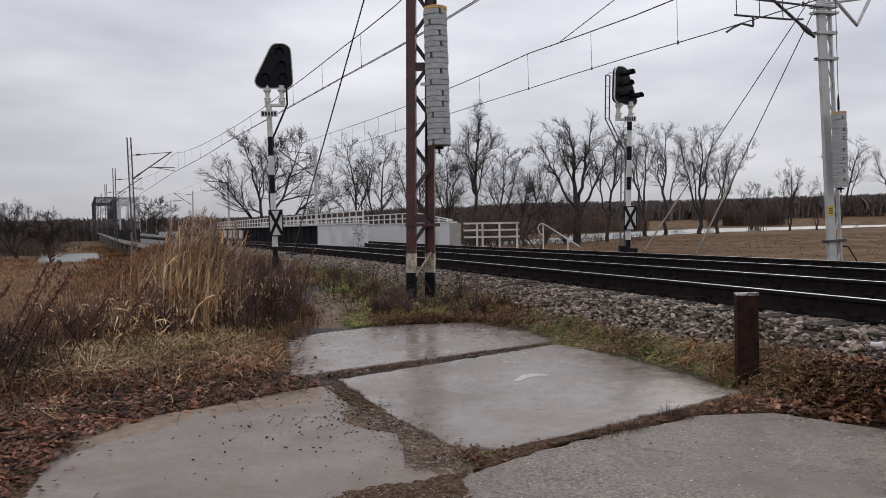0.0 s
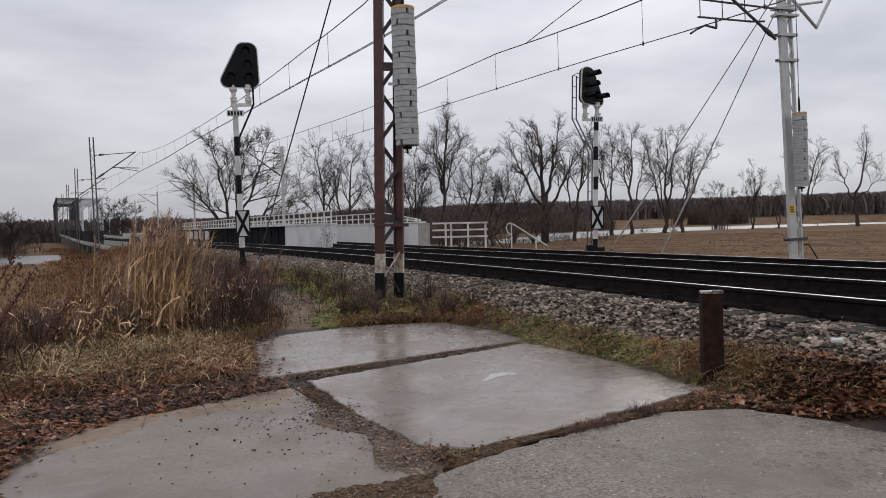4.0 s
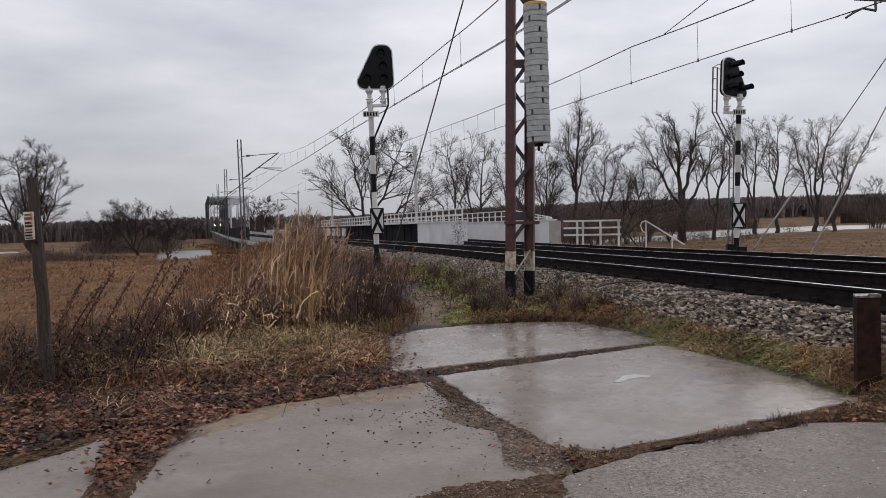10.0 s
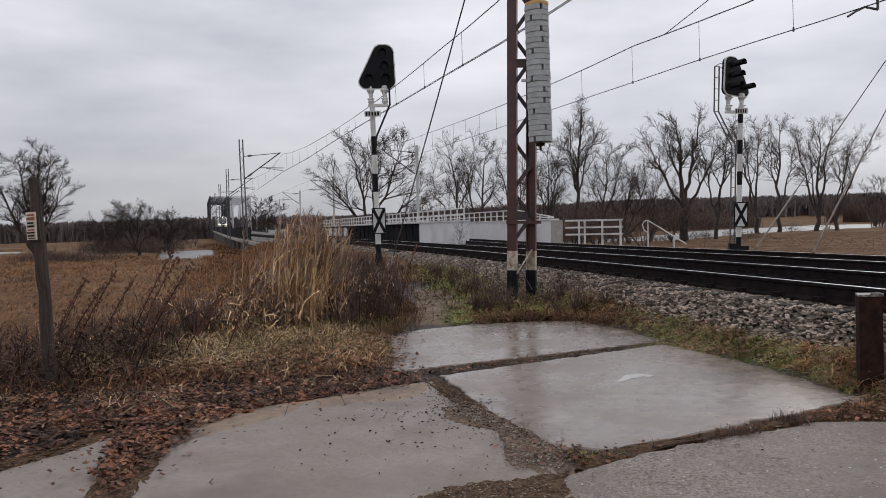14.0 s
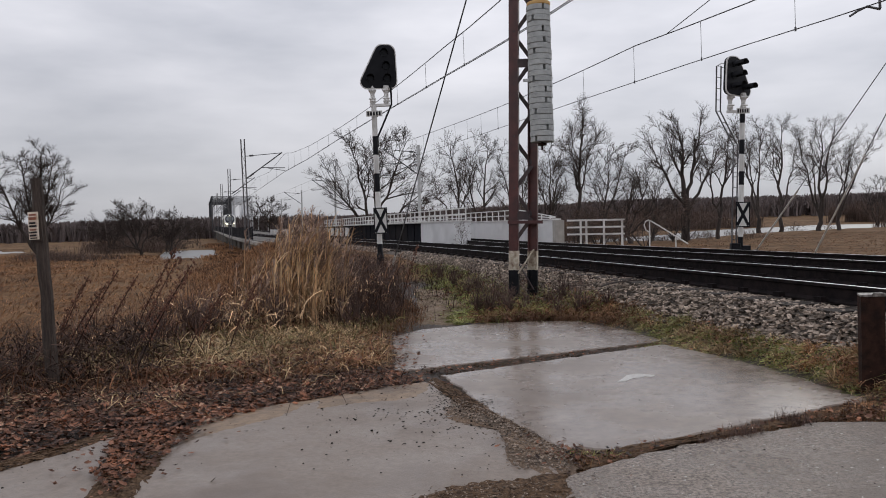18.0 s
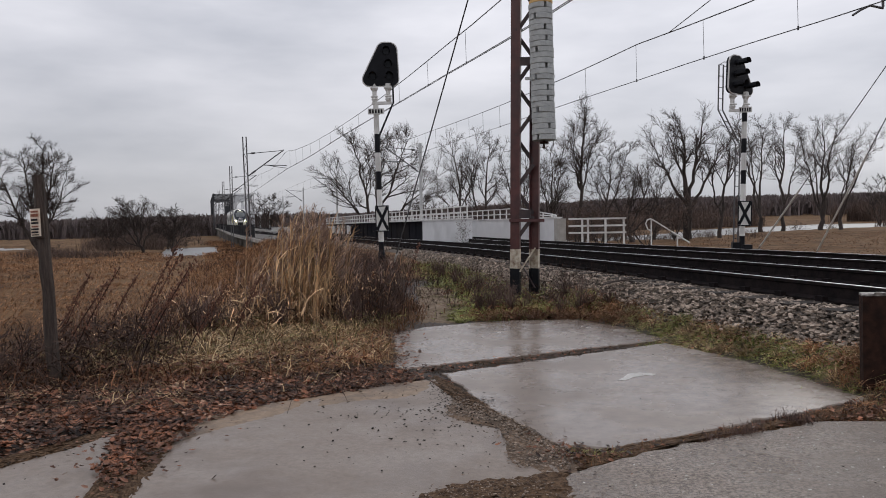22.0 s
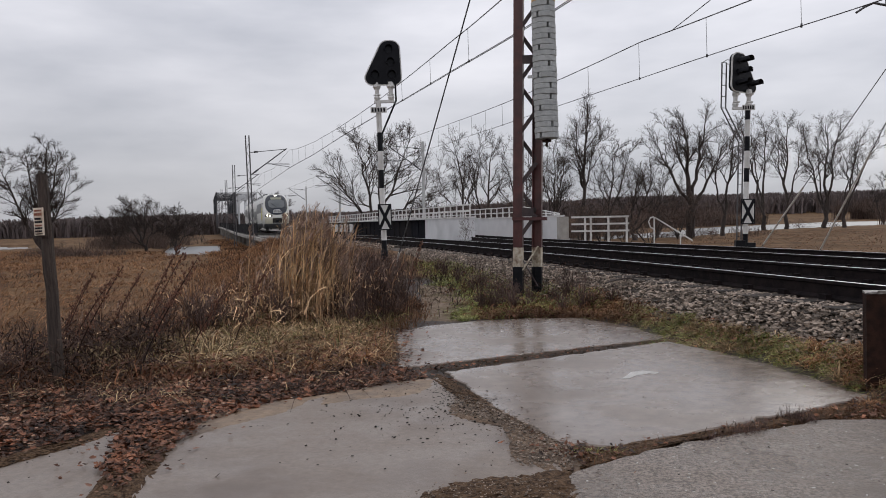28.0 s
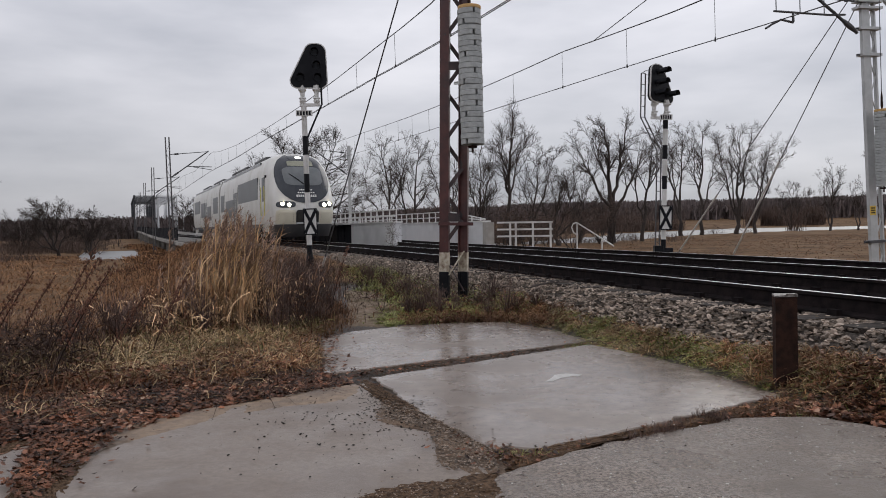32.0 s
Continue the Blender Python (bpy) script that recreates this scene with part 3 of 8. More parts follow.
tagged(part("ballast_bed", bed, surf("shaded_bed_stone", (0.06, 0.05, 0.043), (0.15, 0.125, 0.106), 22.0, 0.85, bump=0.1, bscale=30)), bed_label, "ballast", kind="structure")


# ---- bridges ----
PALE_DECK = surf("pale_edge_concrete", (0.30, 0.285, 0.26), (0.42, 0.40, 0.37), 1.2, 0.85, c3=(0.2, 0.185, 0.165), s3=0.4)


def viaduct(name, label, w, v0, v1, z_top, width, mat_deck):
    """A deck on piers."""
    t = thing(name, label, "bridge", Matrix.Translation(line(w, v0)) @ Matrix.Rotation(-HEAD, 4, "Z"))
    n = v1 - v0
    run = [(Vector((0, y, grade(v0 + y))), Vector((1, 0, 0))) for y in np.linspace(0, n, 40).tolist()]

    def beam(a, b, low, high):
        return Mesh().sweep([(a, low), (b, low), (b, high), (a, high)], run)

    part("deck", beam(-width / 2, width / 2, z_top - 0.75, z_top - 0.2), mat_deck, t)
    for q in (-1, 1):
        part("deck_edge", beam(q * width / 2 - 0.3, q * width / 2 + 0.3, z_top - 0.60, z_top - 0.30), PALE_DECK, t, "pale concrete edge beam")
    y = 4.0
    while y < n:
        part("pier", Mesh().box(-width / 2 + 0.3, width / 2 - 0.3, y - 0.5, y + 0.5, -4.0, z_top - 0.72 + grade(v0 + y), bev=0.3), mat_deck, t)
        y += 14.0
    return t


via_a = viaduct("railway_viaduct", "low concrete railway viaduct with a dark railing", 7.814, 50.0, 330.0, RAIL_Z - 0.17, 5.2, DECK)
viaduct("railway_viaduct", "low concrete approach viaduct of the second track", 15.2, 86.0, 330.0, RAIL2_Z - 0.17, 5.2, DECK)

# railing of the near viaduct: dark posts and panels, then short pale pickets near its end
rp = Mesh().box(-0.05, 0.05, -0.05, 0.05, -0.55, 1.25).data("post", BLACK)
v = 84.0
panel = Mesh().box(-0.02, 0.02, 0, 3.8, -0.45, 1.15).data("panel", GIRDER)
while v < 300:
    for name, me in (("railing_post", rp), ("railing_panel", panel)):
        ob = part(name, me, None, via_a)
        ob.location = (-2.5, v - 50, RAIL_Z - 0.2 + grade(v + 2))
    v += 4.0
picket = Mesh().box(-0.06, 0.06, -0.45, 0.45, 0.0, 0.62).data("picket", WHITE)
v = 56.0
while v < 120:
    ob = part("railing_plate", picket, None, via_a, "white plate of the viaduct railing")
    ob.location = (2.45, v - 50, RAIL_Z + 0.05 + grade(v))
    v += 2.2
part("railing_bar", Mesh().box(2.40, 2.50, 4, 72, RAIL_Z + 0.62, RAIL_Z + 0.70), BLACK, via_a)


def parapet_bridge():
    """The plate-girder bridge of the second track, with its white abutment ends and railings."""
    base = Matrix.Translation(line(15.2, 36.0, -0.32)) @ Matrix.Rotation(-HEAD, 4, "Z")
    t = thing("girder_bridge", "black plate girder railway bridge with white abutments and white pipe railings", "bridge", base)
    for q, w in ((-1, -2.65), (1, 2.85)):
        e = 7.6 if q < 0 else 17.0
        y0 = 0.0 if q < 0 else 1.4
        part("abutment_wall", Mesh().box(w - 0.2, w + 0.2, y0, e, -2.2, 1.76), WALL, t, "white painted abutment wall")
        part("coping", Mesh().box(w - 0.26, w + 0.26, y0 - 0.05, e + 0.05, 1.76, 1.83), WHITE, t)
        g = part("plate_girder", Mesh().box(w - 0.03, w + 0.03, e, 49.0, 0.1, 1.74), GIRDER, t, "black riveted plate girder")
        for y in np.arange(e + 0.4, 49.0, 1.6):
            part("stiffener", Mesh().box(w - 0.075, w + 0.075, y - 0.012, y + 0.012, 0.14, 1.70), GIRDER, g)
        for z in (0.1, 1.72):
            part("flange", Mesh().box(w - 0.22, w + 0.22, e + 0.06, 49.0, z - 0.02, z + 0.02), GIRDER, g)
        part("walkway_edge", Mesh().box(w - 0.34, w + 0.34, e + 0.06, 49.5, 1.76, 1.86), WHITE, t, "white edge of the walkway")
        y_end = 0.15 if q < 0 else 6.5
        post = Mesh().box(-0.03, 0.03, -0.03, 0.03, 0, 0.62).data("railing_post", WHITE)
        y = y_end
        while y < 50:
            ob = part("railing_post", post, None, t)
            ob.location = (w, y, 1.83)
            y += 1.05
        for z in (2.10, 2.42):
            part("railing_rail", Mesh().box(w - 0.03, w + 0.03, y_end, 50, z - 0.03, z + 0.03), WHITE, t)
        if q > 0:
            for z0, z1 in ((2.42, 1.92), (2.10, 1.87)):
                part("railing_rail", Mesh().bar((w, 6.5, z0), (w, 1.5, z1), 0.05, 0.05), WHITE, t, "sloping end of the railing")
            for k in range(1, 5):
                y = 6.5 - 1.1 * k
                part("railing_post", Mesh().box(w - 0.03, w + 0.03, y - 0.03, y + 0.03, 1.83, 2.42 - 0.5 * (6.5 - y) / 5.6), WHITE, t)
    part("end_box", Mesh().box(2.6, 3.12, 0.95, 1.34, -1.2, 1.74, bev=0.03), PALE_DECK, t, "beige concrete end block")
    part("deck", Mesh().box(-2.6, 2.8, 0.0, 50.0, -0.05, 0.22), GIRDER, t)
    part("abutment", Mesh().box(-2.4, 2.6, 0.02, 7.0, -3.0, -0.06), DECK, t)
    part("pier", Mesh().box(-2.8, 3.0, 49.0, 51.0, -4.0, 0.05, bev=0.2), DECK, t)
    return t


parapet_bridge()


def truss_bridge(w, v, width, height, length, material, label, z):
    """A through truss: end portal, posts, diagonals, top and bottom chords."""
    base = Matrix.Translation(line(w, v, z)) @ Matrix.Rotation(-HEAD, 4, "Z")
    t = thing("truss_bridge", label, "truss bridge", base, "truss bridges over the river")
    h = width / 2
    bay = length / 8
    for q in (-h, h):
        part("bottom_chord", Mesh().bar((q, 0, -0.2), (q, length, -0.2), 0.5, 0.8), material, t)
        part("top_chord", Mesh().bar((q, 0, height), (q, length, height), 0.55, 0.6), material, t)
        for k in range(9):
            part("truss_post", Mesh().bar((q, bay * k, -0.2), (q, bay * k, height), 0.5 if k == 0 else 0.27, 0.5 if k == 0 else 0.27), material, t)
        for k in range(8):
            a, b = (0, height) if k % 2 else (height, 0)
            part("diagonal", Mesh().bar((q, bay * k, a), (q, bay * (k + 1), b), 0.22, 0.22), material, t)
    for k in range(9):
        part("top_strut", Mesh().bar((-h, bay * k, height), (h, bay * k, height), 0.26, 0.34), material, t)
    part("portal_beam", Mesh().bar((-h, -0.02, height - 2.3), (h, -0.02, height - 2.3), 0.3, 0.5), material, t)
    for q in (-1, 1):
        part("portal_knee", Mesh().bar((q * h, -0.02, height - 4.2), (q * (h - 1.7), -0.02, height - 2.3), 0.25, 0.3), material, t)
    part("deck", Mesh().box(-h, h, 0, length, -0.9, -0.35), material, t)
    return t


truss_bridge(7.9, 300.0, 6.6, 12.2, 88.0, TRUSS, "dark steel through-truss railway bridge with an open end portal", RAIL_Z - 0.1 + grade(300))
truss_bridge(15.4, 292.0, 6.2, 12.0, 88.0, PALE, "pale grey steel through-truss railway bridge beside the dark one", RAIL2_Z - 0.1 + grade(292))


# ---- mast with tension weights beside the path ----
def lean(foot, top):
    """A pose whose z axis runs from foot to top."""
    foot, top = Vector(foot), Vector(top)
    return Matrix.Translation(foot) @ Vector((0, 0, 1)).rotation_difference(top - foot).to_matrix().to_4x4()


def channel(w, d, t, z0, z1, flip=1):
    """A steel channel: web w wide, flanges d deep, t thick."""
    ring = [(-w / 2, 0), (w / 2, 0), (w / 2, d), (w / 2 - t, d), (w / 2 - t, t), (-w / 2 + t, t), (-w / 2 + t, d), (-w / 2, d)]
    return Mesh().prism([(x, y * flip) for x, y in (ring if flip > 0 else ring[::-1])], z0, z1)


def disc(radius, thick, slot, seed):
    """A round weight with a slot cut into its rim."""
    rnd = random.Random(seed)
    n = 28
    ring = []
    for k in range(n):
        a = 2 * math.pi * k / n
        r = radius * (1 + rnd.uniform(-0.008, 0.008))
        ring.append((r * math.cos(a), r * math.sin(a)))
    notch = [(radius * 0.995 * math.cos(-0.11), radius * math.sin(-0.11)), (radius * 0.15, -0.02), (radius * 0.15, 0.02), (radius * 0.995 * math.cos(0.11), radius * math.sin(0.11))]
    ring = notch + ring[1:]
    c = 0.007
    small = [(x * (1 - c / radius), y * (1 - c / radius)) for x, y in ring]
    n = len(ring)
    m = Mesh()
    m.add([(x, y, 0) for x, y in small] + [(x, y, c) for x, y in ring] + [(x, y, thick - c) for x, y in ring] + [(x, y, thick) for x, y in small],
          [tuple(reversed(range(n))), tuple(range(3 * n, 4 * n))] + [(j * n + i, j * n + (i + 1) % n, (j + 1) * n + (i + 1) % n, (j + 1) * n + i) for j in range(3) for i in range(n)])
    return m


def weight_stack(place, tilt, z0, z1, radius, count, label, angles):
    t = thing("tension_weight", label, "counterweight", Matrix.Translation(place) @ Matrix.Rotation(radians(tilt), 4, "Y"), "catenary tension weights")
    h = (z1 - z0) / count
    shapes = [disc(radius, h * 0.965, True, k).data("weight_disc", WEIGHT) for k in range(4)]
    rnd = random.Random(int(radius * 1000))
    for k in range(count):
        ob = part("weight_disc", shapes[k % 4], None, t)
        ob.matrix_basis = Matrix.Translation((rnd.gauss(0, 0.004), rnd.gauss(0, 0.004), z0 + k * h)) @ Matrix.Rotation(radians(angles[k % len(angles)] + rnd.uniform(-5, 5)), 4, "Z")
    part("cap", disc(radius * 1.0, 0.05, True, 9), WOOD_TOP, t, "ochre painted top weight").matrix_basis = Matrix.Translation((0, 0, z1)) @ Matrix.Rotation(radians(90), 4, "Z")
    part("rod", Mesh().tube([(0, 0, z0 - 0.12), (0, 0, z1 + 0.35)], 0.016, 8), RUST, t)
    part("base_plate", Mesh().tube([(0, 0, z0 - 0.05), (0, 0, z0 - 0.015)], 0.07, 12), RUST, t)
    part("rope_socket", Mesh().tube([(0, 0, z1 + 0.06), (0, 0, z1 + 0.12), (0, 0, z1 + 0.3), (0, 0, z1 + 0.42)], [0.014, 0.026, 0.022, 0.010], 8), RUST, t)
    part("rope", Mesh().tube([(0, 0, z1 + 0.4), (0, 0, z1 + 3.2)], 0.008, 5), WIRE, t)
    return t


def lattice_mast():
    t = thing("catenary_mast", "old red-oxide lattice steel mast with cream and black base", "mast", lean((-0.36, 12.03, 0.0), (-0.28, 12.03, 4.7)))
    turn = -16
    for k, (x, flip, upper) in enumerate(((-0.155, 1, MAST_RED), (0.155, -1, MAST_RED))):
        leg = part("leg", channel(0.15, 0.07, 0.012, 0.80, 8.6, flip), upper, t, "red-oxide channel leg")
        leg.matrix_basis = Matrix.Translation((x, 0.1 * k, 0)) @ Matrix.Rotation(radians(turn), 4, "Z")
        part("cream_band", channel(0.153, 0.072, 0.013, 0.50, 0.80, flip), CREAM, leg, "peeling cream paint band")
        part("black_foot", channel(0.155, 0.074, 0.014, -0.4, 0.50, flip), BLACK, leg, "black painted foot")
    z, s = 0.95, 1
    while z < 8.4:
        part("lattice_bar", Mesh().bar((-0.13 * s, 0.0 if s > 0 else 0.1, z), (0.13 * s, 0.0 if s > 0 else 0.1, z + 0.36), 0.012, 0.06), MAST_DARK, t)
        z, s = z + 0.40, -s
    for z in (1.28, 3.62, 6.0):
        part("batten", Mesh().box(-0.09, 0.09, -0.02, 0.0, z, z + 0.13), MAST_DARK, t)
    part("strap", Mesh().box(-0.24, 0.30, -0.045, -0.02, 1.22, 1.27), MAST_RED, t, "red clamp strap")
    for a, z in (((-0.08, -0.02, 0.45), (0.16, 0.06, 0.82)), ((0.16, 0.0, 0.2), (-0.08, 0.05, 0.62))):
        part("brace", Mesh().bar(a, z, 0.05, 0.012), CREAM if a[0] < 0 else MAST_DARK, t)
    arm = part("guide_arm", Mesh().bar((0.0, 0.0, 3.42), (0.40, -0.12, 3.42), 0.04, 0.04), GALV, t)
    part("guide_roller", Mesh().tube([(0.40, -0.16, 3.42), (0.40, -0.08, 3.42)], 0.045, 10), GALV, arm)
    return t


lattice_mast()
weight_stack((0.0, 11.78, 0), -0.7, 2.44, 4.47, 0.177, 25, "stack of round grey concrete tension weights with ochre cap", (-122, 90, -62, 80, 100, -118, 70, -60, 95, -64, 110))


# ---- light signals ----
def head_shape(w, h, grow=0.0, mirror=False):
    """Rounded triangle: wide foot, narrow top leaning to one side; outline in (x, z)."""
    r = 0.17 + grow
    corners = [(-w / 2 + 0.17, 0.17, r), (w / 2 - 0.17, 0.17, r), (w / 2 - 0.22, h - 0.2, r + 0.03), (w / 2 - 0.34, h - 0.2, r + 0.03)]
    pts = []
    n = len(corners)
    for i, (x, z, rr) in enumerate(corners):
        a, b = corners[i - 1], corners[(i + 1) % n]
        d0 = math.atan2(z - a[1], x - a[0]) - math.pi / 2
        d1 = math.atan2(b[1] - z, b[0] - x) - math.pi / 2
        while d1 < d0:
            d1 += 2 * math.pi
        for k in range(7):
            q = d0 + (d1 - d0) * k / 6
            pts.append((x + rr * math.cos(q), z + rr * math.sin(q)))
    return [(-x, z) for x, z in reversed(pts)] if mirror else pts


def plate(ring, y0, y1):
    n = len(ring)
    return Mesh().add([(x, y0, z) for x, z in ring] + [(x, y1, z) for x, z in ring],
                      [tuple(range(n)), tuple(reversed(range(n, 2 * n)))] + [((i + 1) % n, i, n + i, n + (i + 1) % n) for i in range(n)])


LENS = surf("dark_lens", (0.012, 0.014, 0.018), (0.02, 0.022, 0.026), 3.0, 0.35, spec=0.1)


def signal(foot, top, face, board_face, label, height, hood_long, ladder, bands, plate_z, mirror=False):
    """foot, top: the pole's ends; face: turn of the head about z, 0 looks to -y."""
    t = thing("railway_signal", label, "railway signal", lean(foot, top), "light signals beside the tracks")
    for n, (z0, z1) in enumerate(zip(bands, bands[1:])):
        part("pole_band", Mesh().tube([(0, 0, z0), (0, 0, z1)], 0.07, 12), BLACK if n % 2 == 0 else WHITE, t)
    part("base_flange", Mesh().box(-0.2, 0.2, -0.2, 0.2, -0.35, -0.25, bev=0.03), BLACK, t)
    part("foot_cover", Mesh().tube([(0, 0, -0.3), (0, 0, 0.05), (0, 0, 0.12)], [0.10, 0.095, 0.075], 12), BLACK, t)
    turn = Matrix.Rotation(radians(face), 4, "Z")
    hd = part("signal_head", plate(head_shape(0.93, 1.12, 0.0, mirror), -0.02, 0.10), BLACK, t, "black rounded triangular signal head")
    hd.matrix_basis = Matrix.Translation((-0.12 if mirror else 0.16, 0, height + 0.24)) @ turn @ Matrix.Diagonal((1.12, 1, 0.9, 1) if mirror else (1, 1, 1, 1))
    part("rim", plate(head_shape(0.93, 1.12, 0.028, mirror), -0.012, 0.02), WHITE, hd, "thin white rim")
    for x, z in ((-0.22, 0.24), (0.22, 0.24), (0.20, 0.56), (0.16, 0.9)):
        x = -x if mirror else x
        part("lens", Mesh().tube([(x, -0.035, z), (x, -0.02, z)], 0.085, 16), LENS, hd, "unlit dark lens")
        hood = Mesh()
        a = [(x + 0.105 * math.cos(q), z + 0.105 * math.sin(q)) for q in (math.pi * (-0.1 + 1.2 * k / 8) for k in range(9))]
        hood.add([(p, -0.02, q) for p, q in a] + [(p, -0.02 - hood_long, q + 0.02) for p, q in a] + [(x + (p - x) * 0.93, -0.02, z + (q - z) * 0.93) for p, q in a] + [(x + (p - x) * 0.93, -0.02 - hood_long, z + 0.02 + (q - z) * 0.93) for p, q in a],
                 [(i, i + 1, 10 + i, 9 + i) for i in range(8)] + [(18 + i, 27 + i, 28 + i, 19 + i) for i in range(8)] + [(9 + i, 10 + i, 28 + i, 27 + i) for i in range(8)])
        part("hood", hood, BLACK, hd, smooth=True)
    side = -1 if mirror else 1
    br = part("bracket", Mesh().box(min(-0.1 * side, 0.42 * side), max(-0.1 * side, 0.42 * side), -0.05, 0.05, 0.0, 0.07), WHITE, t, "white cast bracket")
    br.matrix_basis = Matrix.Translation((0, 0, height - 0.24)) @ Matrix.Rotation(radians(8), 4, "Z")
    for x in (-0.02 * side, 0.34 * side):
        part("bracket_lug", Mesh().tube([(x, 0, 0.05), (x, 0, 0.14), (x, 0, 0.22), (x, 0, 0.34), (x, 0, 0.40), (x, 0, 0.54)], [0.055, 0.09, 0.055, 0.06, 0.095, 0.07], 10), WHITE, br)
        part("bolt", Mesh().tube([(x - 0.09, -0.06, 0.2), (x + 0.09, -0.06, 0.2)], 0.022, 6), WHITE, br)
        part("bolt", Mesh().tube([(x - 0.1, -0.07, 0.42), (x + 0.1, -0.07, 0.42)], 0.025, 6), WHITE, br)
    np_ = part("number_plate", Mesh().box(-0.25, 0.17, -0.095, -0.08, plate_z - 0.075, plate_z + 0.075), WHITE, t, "white plate with black marks")
    flat = Matrix.Rotation(radians(board_face), 4, "Z")
    np_.matrix_basis = Matrix.Translation((0.04, 0, 0)) @ flat @ Matrix.Diagonal((0.8 if mirror else 1.0, 1, 1, 1))
    for k in range(5):
        x = -0.22 + 0.075 * k
        part("mark", Mesh().box(x, x + 0.045, -0.1, -0.096, plate_z - 0.05, plate_z + 0.05), BLACK, np_)
    # board with a black saltire
    bd = part("marker_board", Mesh().box(-0.172, 0.172, -0.12, -0.095, 0.58, 1.25), WHITE, t, "white board with a black X")
    bd.matrix_basis = Matrix.Translation((0.045, 0, 0.055)) @ flat
    for a, z in (((-0.145, -0.125, 0.61), (0.145, -0.125, 1.22)), ((-0.145, -0.127, 1.22), (0.145, -0.127, 0.61))):
        part("saltire_bar", Mesh().bar(a, z, 0.012, 0.078), BLACK, bd)
    for x in (-0.165, 0.165):
        part("board_edge", Mesh().box(x - 0.014, x + 0.014, -0.128, -0.1, 0.575, 1.255), BLACK, bd)
    for z in (0.585, 1.24):
        part("board_edge", Mesh().box(-0.15, 0.15, -0.128, -0.1, z - 0.014, z + 0.014), BLACK, bd)
    if not mirror:
        part("cable_pipe", Mesh().tube([(0.47, 0.02, height + 0.35), (0.47, 0.02, height - 0.2), (0.06, 0.02, height - 1.05), (0.06, 0.02, height - 1.3)], 0.025, 8), BLACK, t)
    if ladder:
        path = [(-0.67, 0.12, 5.03), (-0.67, 0.12, 3.80), (-0.19, 0.14, 2.86), (-0.19, 0.14, 0.0)]
        l = part("ladder", Mesh().tube(path, 0.02, 6), FAR_STEEL, t, "thin grey ladder with safety loops")
        part("ladder_rail", Mesh().tube([(x + 0.13, y + 0.06, z) for x, y, z in path], 0.02, 6), FAR_STEEL, l)
        for (x0, y0, z0), (x1, y1, z1) in zip(path, path[1:]):
            k = int(math.dist((x0, y0, z0), (x1, y1, z1)) / 0.28)
            for i in range(k):
                q = i / k
                p = (x0 + (x1 - x0) * q, y0 + (y1 - y0) * q, z0 + (z1 - z0) * q)
                part("rung", Mesh().tube([p, (p[0] + 0.13, p[1] + 0.06, p[2])], 0.01, 5), FAR_STEEL, l)
        part("safety_loop", Mesh().tube([(-0.67, 0.12, 5.02), (-0.56, 0.0, 5.08), (-0.42, 0.05, 5.06), (-0.42, 0.18, 4.98), (-0.54, 0.18, 5.0)], 0.012, 6), GALV, l)
        for k, (x, z) in enumerate(((-0.13, 0.18), (0.14, 0.12))):
            part("ballast_box", Mesh().box(x - 0.12, x + 0.12, -0.1, 0.16, -0.3, z, bev=0.02), BLACK, t, "black cable box")
    return t


signal((-4.33, 20.0, 0.42), (-4.42, 20.0, 4.55), 16, 14, "black and white banded light signal with dark unlit lamps", 4.20, 0.12, False, (-0.35, 0.36, 0.72, 1.24, 1.73, 2.21, 2.70, 3.19, 4.0), 3.77)
signal((5.26, 22.0, 0.40), (5.36, 22.0, 4.5), 42, -8, "banded light signal with hooded black head and ladder", 3.96, 0.34, True, (-0.35, 0.36, 0.74, 1.28, 1.77, 2.14, 2.61, 3.0, 3.45, 3.70, 3.9), 3.77, True)


# ---- catenary masts ----
def far_mast(label, legs, material, side, height, group):
    """A lattice mast with a cantilever to its right (side 1) or left (-1); foot at 0."""
    t = thing("catenary_mast", label, "mast", None, group)
    for x in (-0.145, 0.145) if legs else (0.0,):
        wide = 0.05 if legs else 0.12
        part("leg", Mesh().box(x - wide, x + wide, -0.08, 0.08, -2.4, height), material, t)
    if legs:
        z, s = 0.2, 1
        while z < height - 0.6:
            part("lattice_bar", Mesh().bar((-0.145 * s, 0, z), (0.145 * s, 0, z + 0.7), 0.03, 0.03), material, t)
            z, s = z + 0.7, -s
    part("cantilever_tube", Mesh().tube([(0.2 * side, 0, 5.15), (3.3 * side, 0, 7.35)], 0.05, 6), WIRE, t)
    part("top_tie", Mesh().tube([(0.2 * side, 0, 7.05), (3.2 * side, 0, 7.3)], 0.03, 6), WIRE, t)
    part("register_tube", Mesh().tube([(1.5 * side, 0, 6.05), (3.5 * side, 0, 6.0)], 0.035, 6), WIRE, t)
    part("steady_arm", Mesh().tube([(2.0 * side, 0, 6.0), (3.5 * side, 0, 5.75)], 0.025, 6), WIRE, t)
    for x, z in ((0.45, 5.32), (0.5, 7.08)):
        part("insulator", Mesh().tube([(x * side, 0, z), ((x + 0.35) * side, 0, z + (0.25 if z < 6 else 0.03))], 0.08, 8), WIRE, t)
    return t


